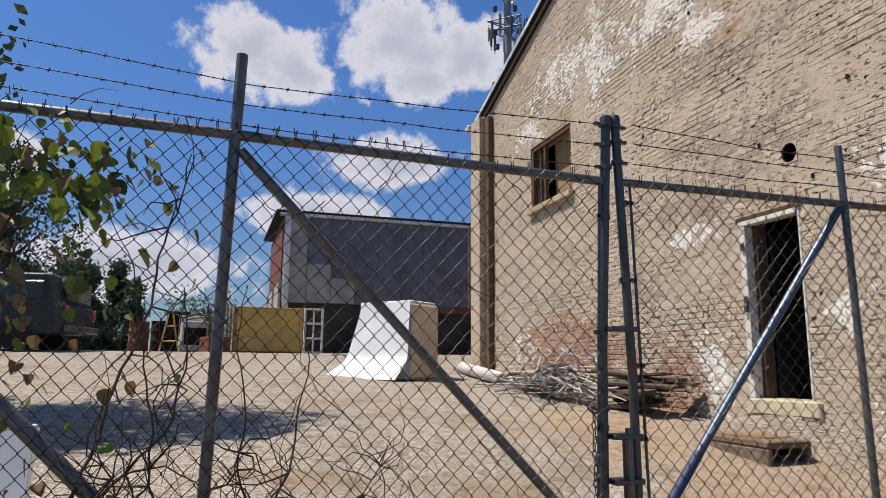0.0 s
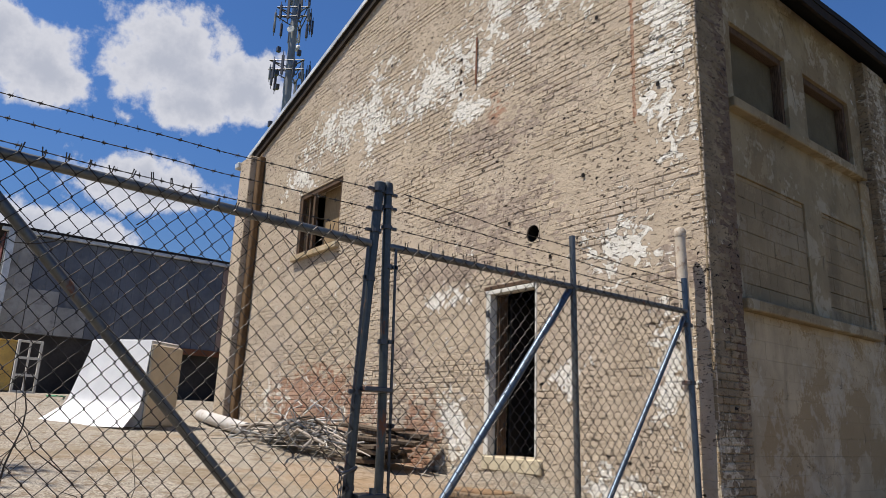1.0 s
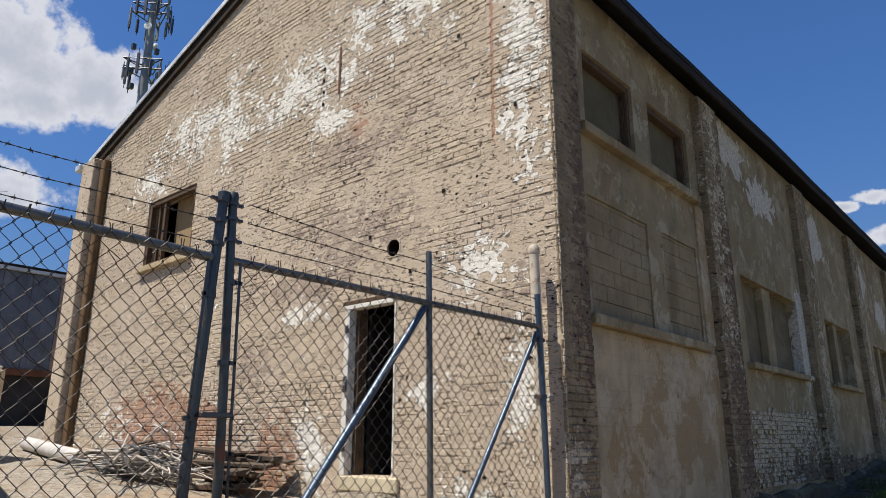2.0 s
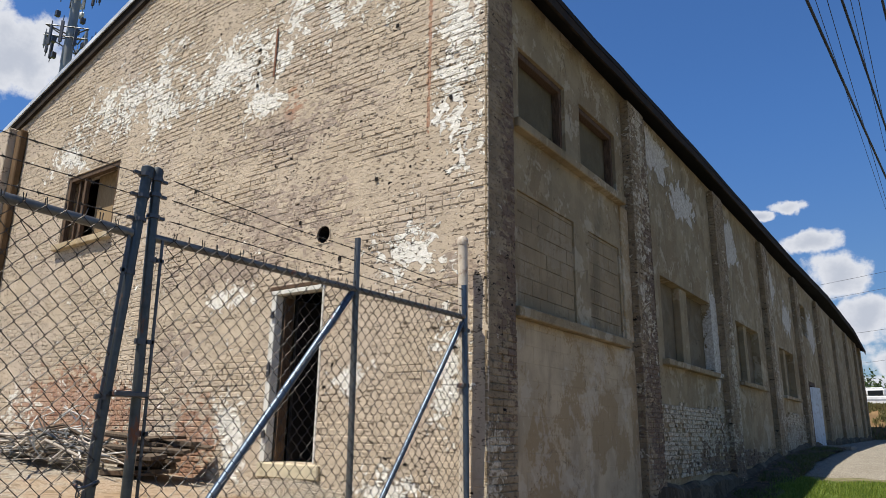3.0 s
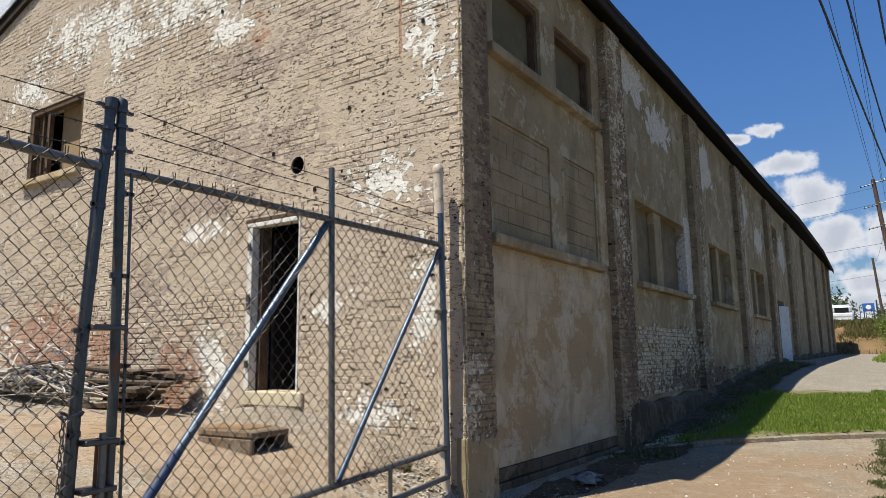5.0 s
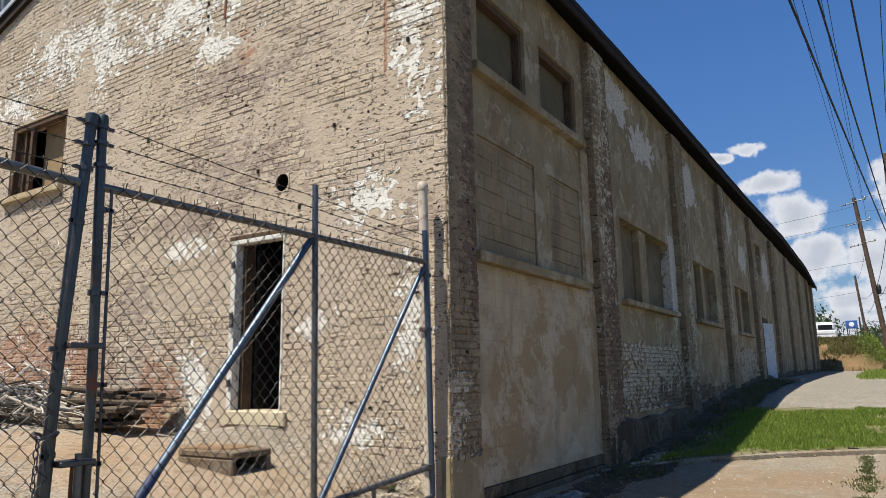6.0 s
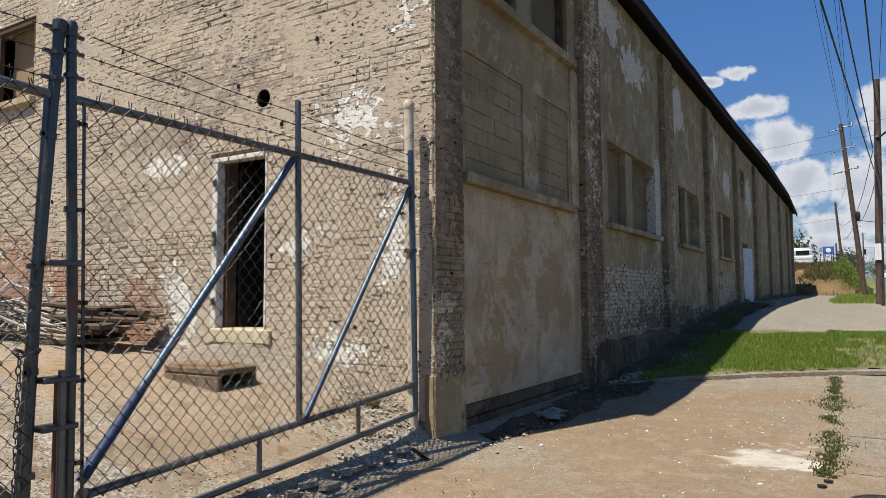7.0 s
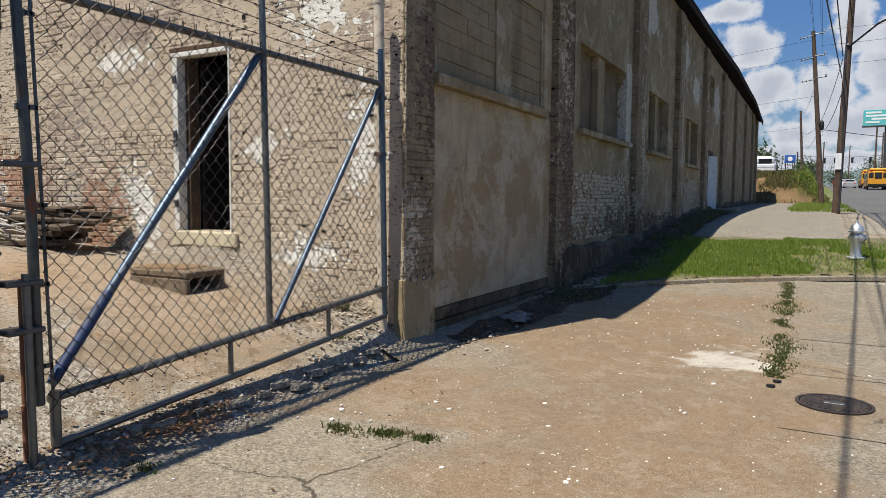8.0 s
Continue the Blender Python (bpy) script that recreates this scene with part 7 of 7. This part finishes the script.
def blades(m, rng, spots, tall, wide):
    for x, y, z in spots:
        c = Vector((x, y, z))
        hgt = tall * rng.uniform(0.4, 1.2)
        d = Vector((rng.gauss(0, 0.35) * hgt, rng.gauss(0, 0.35) * hgt, hgt))
        w = Vector((rng.uniform(-1, 1), rng.uniform(-1, 1), 0)).normalized() * wide
        m.add([c - w, c + w, c + d * 0.55 + w * 0.7, c + d, c + d * 0.55 - w * 0.7 + Vector((0, 0, 0.001))], [(0, 1, 2, 3, 4)])


def make_grass():
    rng = random.Random(14)
    m, spots = Mesh(), []
    while len(spots) < 46000:
        x, y = rng.uniform(0.45, 5.2), rng.uniform(5.2, 13.4)
        lo = curb_y(x) + 0.14
        if y < lo:
            continue
        hi = 12.4 + 0.9 * noise.noise((x * 0.9, 3, 1)) - 0.3 * x * (x < 3)
        if y > hi:
            continue
        n = noise.noise((x * 1.1, y * 0.8, 6))
        if n < -0.3 or (x > 3.4 and n < 0.05) or (x < 0.9 and n < 0.1) or (9.4 < y < 9.9 and x > 3.2):
            if rng.random() < 0.86:
                continue
        spots.append((x, y, ground_z(1, y) + 0.10 - 0.05 * max(0, y - 11.5)))
    blades(m, rng, spots, 0.075, 0.006)
    solo("grass", m, M_GRASS, "patchy green grass on the verge", "grass", kind="stuff")
    m, spots = Mesh(), []
    for _ in range(7000):
        x, y = rng.uniform(2.6, 5.0), rng.uniform(24, 46)
        if noise.noise((x, y * 0.4, 2)) > -0.2:
            spots.append((x, y, ground_z(1, y) + 0.02))
    blades(m, rng, spots, 0.16, 0.012)
    solo("grass", m, M_GRASS, "green grass round the utility poles", "grass", kind="stuff")
    m, spots = Mesh(), []
    for _ in range(4200):
        y = rng.uniform(0.75, 8.0)
        n = noise.noise((y * 1.1, 0, 11))
        if n > -0.22 or rng.random() < 0.12:
            spots.append((3.43 - 0.02 * y + 0.09 * noise.noise((y * 1.7, 7, 1)) + rng.gauss(0, 0.05 + 0.16 * max(0, n)), y, ground_z(1, y) + 0.004))
    blades(m, rng, spots, 0.028, 0.008)
    solo("joint_weeds", m, M_WEED, "weeds growing along the pavement joint", "weeds", kind="stuff")
    for cx, cy, n, s in ((0.80, -2.16, 170, 0.05), (0.92, -2.20, 60, 0.08), (1.15, -2.10, 320, 0.06), (1.27, -2.04, 60, 0.06), (1.44, -2.06, 260, 0.045), (-0.3, -0.75, 130, 0.07), (0.25, -3.3, 90, 0.05), (-0.6, -0.35, 110, 0.1)):
        m = Mesh()
        blades(m, rng, [(rng.gauss(cx, s), rng.gauss(cy, s * 0.7), ground_z(max(cx, 0) if cx > 0 else cx, cy) - 0.005) for _ in range(n)], 0.035, 0.007)
        solo("weed_tuft", m, M_WEED if n > 60 else M_DRYGRASS, "small weed tuft growing from a concrete crack", "weed", group="weed tufts", kind="stuff")


def make_litter():
    rng = random.Random(27)
    m = Mesh()
    for _ in range(420):
        x, y = rng.uniform(0.25, 4.6), rng.uniform(-4.5, 6.0)
        if y > curb_y(x) - 0.1:
            continue
        r = rng.choice((0.004, 0.005, 0.006, 0.006, 0.008, 0.008, 0.011, 0.019))
        a0 = rng.uniform(0, 6)
        z = ground_z(1, y) + 0.014
        ring = [(x + r * rng.uniform(0.6, 1.3) * math.cos(a0 + k * 1.2566), y + r * rng.uniform(0.6, 1.3) * math.sin(a0 + k * 1.2566)) for k in range(5)]
        m.add([(u, v, z - 0.012) for u, v in ring] + [(u, v, z + rng.uniform(-0.004, 0.001)) for u, v in ring], [(4, 3, 2, 1, 0), (5, 6, 7, 8, 9)] + [(k, (k + 1) % 5, 5 + (k + 1) % 5, 5 + k) for k in range(5)])
    solo("litter", m, M_CHIP, "pale paint flakes and litter on the driveway", "litter", kind="stuff")
    m = Mesh()

    def pebble(x, y, z, r):
        d = [Vector((rng.uniform(-1, 1), rng.uniform(-1, 1), rng.uniform(-0.7, 0.7))).normalized() for _ in range(2)]
        vs = [(x + r * rng.uniform(0.7, 1.2) * dx, y + r * rng.uniform(0.7, 1.2) * dy, z + r * 0.7 * rng.uniform(0.7, 1.2) * dz) for dx, dy, dz in ((1, 0, 0), (0, 1, 0), (-1, 0, 0), (0, -1, 0), (0, 0, 1), (0, 0, -1))]
        m.add(vs, [(0, 1, 4), (1, 2, 4), (2, 3, 4), (3, 0, 4), (1, 0, 5), (2, 1, 5), (3, 2, 5), (0, 3, 5)])
    for _ in range(8000):
        x, y = -rng.uniform(0, 3.2) - 0.05, rng.uniform(-5.5, -0.2)
        pebble(x, y, ground_z(x, y) + 0.035 * noise.noise((x * 0.7, y * 0.7, 3)) + 0.004, rng.choice((0.004, 0.005, 0.007, 0.011)))
    for _ in range(4200):
        x, y = rng.uniform(-3.4, -0.2), -abs(rng.gauss(0, 0.45)) - 0.02
        pebble(x, y, ground_z(x, y) + 0.008, rng.choice((0.005, 0.008, 0.012, 0.018)))
    for _ in range(1500):
        x, y = abs(rng.gauss(0, 0.22)) + 0.02, rng.uniform(0.2, 9)
        if y > 4.7:
            x += 0.15
        pebble(x, y, ground_z(1, y) + (0.12 if y > curb_y(x) else 0.015), rng.choice((0.007, 0.01, 0.016, 0.028)))
    for _ in range(220):
        x, y = rng.gauss(-0.1, 0.08), rng.uniform(-4.2, -0.1)
        pebble(x, y, ground_z(x, y) + 0.01, rng.choice((0.007, 0.01, 0.014, 0.026)))
    solo("gravel", m, M_STONE, "loose gravel and rubble along the fence and walls", "gravel", kind="stuff")
    m = Mesh()
    for _ in range(900):
        x, y = rng.gauss(-0.02, 0.1), rng.choice((rng.gauss(-3.3, 0.18), rng.gauss(-2.75, 0.2), rng.gauss(-2.75, 0.2), rng.uniform(-4.0, -2.0)))
        z = ground_z(x, y) + 0.02
        s = rng.uniform(0.008, 0.026)
        a = rng.uniform(0, 6.28)
        u, v = Vector((math.cos(a), math.sin(a), rng.uniform(-0.3, 0.5))) * s, Vector((-math.sin(a), math.cos(a), rng.uniform(-0.3, 0.3))) * s * 0.6
        c = Vector((x, y, z))
        m.add([c - u, c + v, c + u, c - v], [(0, 1, 2, 3)])
    for _ in range(260):
        x, y = rng.uniform(0.3, 4.8), rng.uniform(-3.5, 7.5)
        if rng.random() < 0.5:
            x = rng.uniform(0.15, 1.1)
        if y > curb_y(x) - 0.1:
            continue
        c = Vector((x, y, ground_z(1, y) + 0.022))
        a, s = rng.uniform(0, 6.28), rng.uniform(0.006, 0.022)
        u, v = Vector((math.cos(a), math.sin(a), rng.uniform(-0.3, 0.5))) * s, Vector((-math.sin(a), math.cos(a), rng.uniform(-0.3, 0.3))) * s * 0.5
        m.add([c - u, c + v, c + u, c - v], [(0, 1, 2, 3)])
    solo("leaf_litter", m, M_DEADLEAF, "dead brown leaves caught under the gate", "leaves", kind="stuff")
    for k in range(16):
        x, y = rng.gauss(-0.02, 0.06), -0.35 - 0.21 * k + rng.uniform(-0.06, 0.06)
        r, t = rng.uniform(0.05, 0.13), rng.uniform(0.012, 0.03)
        a0 = rng.uniform(0, 6)
        ring = [(x + 0.6 * r * rng.uniform(0.7, 1.2) * math.cos(a0 + j * 0.898), y + r * rng.uniform(0.7, 1.25) * math.sin(a0 + j * 0.898)) for j in range(7)]
        z = ground_z(max(x, -0.1), y)
        ch = Mesh().add([(u, v, z - 0.02) for u, v in ring] + [(x + (u - x) * 0.9, y + (v - y) * 0.9, z + t + rng.uniform(-0.006, 0.006)) for u, v in ring], [tuple(range(7))[::-1], tuple(range(7, 14))] + [(j, (j + 1) % 7, 7 + (j + 1) % 7, 7 + j) for j in range(7)])
        solo("concrete_chunk", ch, M_PAVE_OLD, "broken flat concrete chunk along the gate line", "rubble", group="broken concrete chunks")
    bag = Mesh()
    vs = []
    for j in range(7):
        for k in range(12):
            a = 2 * math.pi * k / 12
            r = 0.2 * math.sin(math.pi * (j + 0.4) / 7) * (1 + 0.9 * noise.noise((math.cos(a) * 4, math.sin(a) * 4, j * 1.9)))
            vs.append((0.34 + r * math.cos(a) * 0.9, 2.2 + r * math.sin(a) * 1.4, 0.01 + 0.021 * j + 0.07 * noise.noise((a * 2.3, j * 1.7, 3))))
    bag.add(vs, [(j * 12 + k, j * 12 + (k + 1) % 12, (j + 1) * 12 + (k + 1) % 12, (j + 1) * 12 + k) for j in range(6) for k in range(12)] + [tuple(72 + k for k in range(12))])
    solo("litter_bag", bag, M_CRUMPLED, "crumpled grey plastic rubbish beside the wall", "rubbish")


def make_wall_foot():
    """Earth washed up against the street wall, its colour darkened for the shade there, with stones, dead leaves and
    weeds in it.
    """
    rng = random.Random(71)
    nx, ys = 8, [0.7 + 0.12 * i for i in range(182)]

    def reach(y):
        return 0.46 + 0.38 * min(1.0, max(0.0, (y - 1.5) / 6.0)) + 0.16 * noise.noise((y * 1.1, 3.3, 2)) + 0.07 * noise.noise((y * 4.0, 1.3, 2))

    def height(f, y):
        return ground_z(1, y) + (0.12 if y > 7 else 0.035 + 0.085 * max(0.0, y - 4.5) / 2.5 if y > 4.5 else 0.035) + 0.07 * (1 - f) ** 1.6 + 0.02 * noise.noise((f * 3, y * 2.4, 8)) * (1 - f) - 0.03 * f ** 4
    m = Mesh()
    m.add([(-0.1 + (reach(y) + 0.1) * i / nx, y, height(i / nx, y)) for y in ys for i in range(nx + 1)],
          [(j * (nx + 1) + i, j * (nx + 1) + i + 1, (j + 1) * (nx + 1) + i + 1, (j + 1) * (nx + 1) + i) for j in range(len(ys) - 1) for i in range(nx)])
    solo("earth_strip", m, M_EARTH, "earth washed up along the foot of the wall, darkened for the shade there", "earth", kind="structure", smooth=True)
    m, spots = Mesh(), []
    for _ in range(5200):
        y = rng.uniform(3.6, 21)
        f = rng.uniform(0.25, 1.05)
        if noise.noise((f * 2, y * 0.9, 4)) > -0.1:
            spots.append((-0.1 + (reach(y) + 0.1) * f, y, height(min(f, 1), y)))
    blades(m, rng, spots, 0.08, 0.007)
    solo("weeds", m, M_WEED, "low weeds growing at the foot of the wall", "weeds", kind="stuff")
    m = Mesh()
    for _ in range(1500):
        y, f = rng.uniform(0.75, 14), rng.uniform(0.1, 1.25)
        c = Vector((-0.1 + (reach(y) + 0.1) * f, y, height(min(f, 1), y) + 0.012))
        a, k = rng.uniform(0, 6.28), rng.uniform(0.008, 0.03)
        u, v = Vector((math.cos(a), math.sin(a), rng.uniform(-0.4, 0.5))) * k, Vector((-math.sin(a), math.cos(a), rng.uniform(-0.3, 0.3))) * k * 0.6
        m.add([c - u, c + v, c + u, c - v], [(0, 1, 2, 3)])
    solo("leaf_litter", m, M_DEADLEAF, "dead leaves blown against the wall's foot", "leaves", kind="stuff")


# earth tone lowered to deepen the shade at the wall's foot
M_EARTH = plain("shade_darkened_earth", (0.075, 0.052, 0.034), 0.95, 0, 0.45, 3.5, 0.6, (0.14, 0.10, 0.065))


def make_manhole():
    x, y = 3.82, 0.10
    c = thing("manhole_cover", "round cast iron manhole cover in the pavement", "manhole cover", at=(x, y, ground_z(1, y) + 0.016))
    part("rim", Mesh().lathe([(0.245, 0), (0.245, 0.008), (0.27, 0.008), (0.27, 0.0)], n=32), M_IRON, c)
    part("plate", Mesh().lathe([(0.238, 0.0), (0.238, 0.006), (0.0, 0.006)], n=32), M_IRON, c)
    studs = Mesh()
    for i in range(-8, 9):
        for j in range(-8, 9):
            if i * i + j * j < 52 and (i * i + j * j) > 9:
                studs.box((i * 0.031 - 0.011, j * 0.031 - 0.011, 0.006), (i * 0.031 + 0.011, j * 0.031 + 0.011, 0.0115))
    part("studs", studs, M_IRON, c, kind="stuff")
    part("badge", Mesh().box((-0.07, -0.025, 0.006), (0.07, 0.025, 0.011), bevel=0.003), M_GALV, c)
    for x, y in ((3.40, 0.62), (3.36, 0.44)):
        solo("valve_cap", Mesh().lathe([(0.035, 0), (0.035, 0.012), (0.0, 0.014)], (x, y, ground_z(1, y) + 0.01), 14), M_TYRE, "small black valve cap in the concrete", "valve cap")


def make_street_door():
    d = thing("door_2", "pale painted door standing ajar in the street wall", "door", kind="structure", at=(-0.2, 22.7, 1.02))
    part("door_leaf", Mesh().box((0.0, 0, 0.02), (0.05, 0.95, 2.35), Matrix.Translation((0.02, 0.05, 0)) @ Matrix.Rotation(radians(-14), 4, "Z"), bevel=0.006), M_PALEDOOR, d, "pale blue-white door leaf")
    for lo, hi in (((-0.1, -0.0, 0), (0.08, 0.06, 2.45)), ((-0.1, 1.42, 0), (0.08, 1.48, 2.45)), ((-0.1, 0.062, 2.4), (0.08, 1.418, 2.55))):
        part("door_frame", Mesh().box(lo, hi, bevel=0.005), M_FRAMEWOOD, d)
    solo("doorstep", Mesh().box((-0.05, 22.4, 0.95), (1.0, 24.4, ground_z(1, 23) + 0.16), bevel=0.02), M_PAVE_OLD, "low concrete doorstep on the street pavement", "step")


def make_tower():
    t = thing("cell_tower", "tall steel cell tower with clusters of antennas", "cell tower", at=(-60.8, 21.4, 2.2))
    part("mast", Mesh().tube([(0, 0, 0), (0, 0, 25), (0, 0, 47)], [0.7, 0.5, 0.35], 12), M_MAST, t, "", True)
    rng = random.Random(3)
    for z, R, n in ((36.0, 2.2, 12), (42.5, 2.0, 12), (46.3, 1.6, 9)):
        frame_ = Mesh()
        for k in range(3):
            a, b = 2 * math.pi * k / 3 + 0.3, 2 * math.pi * (k + 1) / 3 + 0.3
            for dz in (-0.6, 0.5):
                frame_.tube([(R * math.cos(a), R * math.sin(a), z + dz), (R * math.cos(b), R * math.sin(b), z + dz)], 0.06, 6)
                frame_.tube([(0, 0, z + dz * 0.4), (R * math.cos(a), R * math.sin(a), z + dz)], 0.07, 6)
        part("platform", frame_, M_STEEL_DARK, t)
        for k in range(n):
            a = 2 * math.pi * k / n + 0.3
            r = R * rng.uniform(0.85, 1.12)
            h = rng.uniform(1.4, 2.3)
            c = Vector((r * math.cos(a), r * math.sin(a), z - 0.5 - rng.uniform(0, 0.6)))
            q = Mesh().box((-0.14, -0.1, -h / 2), (0.14, 0.1, h / 2), Matrix.Translation(c) @ Matrix.Rotation(a + 1.57, 4, "Z"), bevel=0.03)
            q.tube([c + Vector((0, 0, -h * 0.7)), c + Vector((0, 0, h * 0.75))], 0.045, 6)
            part("antenna", q, M_MAST if k % 4 == 0 else M_STEEL_DARK, t)
            if k % 3 == 0:
                part("radio_unit", Mesh().box(tuple(c * 0.85 + Vector((-0.2, -0.2, -1.2))), tuple(c * 0.85 + Vector((0.2, 0.2, -0.6))), bevel=0.03), M_STEEL_DARK, t)
    for z, a in ((40.0, 2.4), (39.0, 2.0), (40.4, 5.5)):
        part("dish", Mesh().lathe([(0.02, 0), (0.3, 0.06), (0.42, 0.16), (0.4, 0.17), (0.05, 0.1)], n=16, m=Matrix.Translation((0.7 * math.cos(a), 0.7 * math.sin(a), z)) @ Matrix.Rotation(a, 4, "Z") @ Matrix.Rotation(radians(90), 4, "Y")), M_VANWHITE, t, "white microwave dish", True)


def make_near_bricks():
    rng = random.Random(6)
    for x, z in NEAR_BRICKS:
        ob = new("brick", rng.choice(BRICK_KINDS))
        ob.parent = GABLE
        ob.location = (x, 0.0096, z)


M_PALEDOOR = plain("pale_blue_door_paint", (0.45, 0.49, 0.52), 0.6, 0, 0.12, 3.0, 0.2, (0.25, 0.24, 0.22))
M_MAST = plain("grey_mast_steel", (0.22, 0.23, 0.24), 0.5, 0.3, 0.12, 1.0, 0.05)
make_hydrant()
make_pole(4.3, 24.0, 4.53, 8.5, 0.145, (), "dark wooden utility pole with a paper notice", True)
make_pole(3.95, 42.0, 3.08, 10.6, 0.16, (10.3, 9.0, 7.7), "leaning wooden utility pole with insulator arms")
make_pole(2.3, 80.0, 1.75, 9.0, 0.16, (), "plain wooden utility pole beyond the bank")
make_wires()
make_bank()
make_far()
make_grass()
make_litter()
make_wall_foot()
make_manhole()
make_street_door()
make_tower()
make_near_bricks()
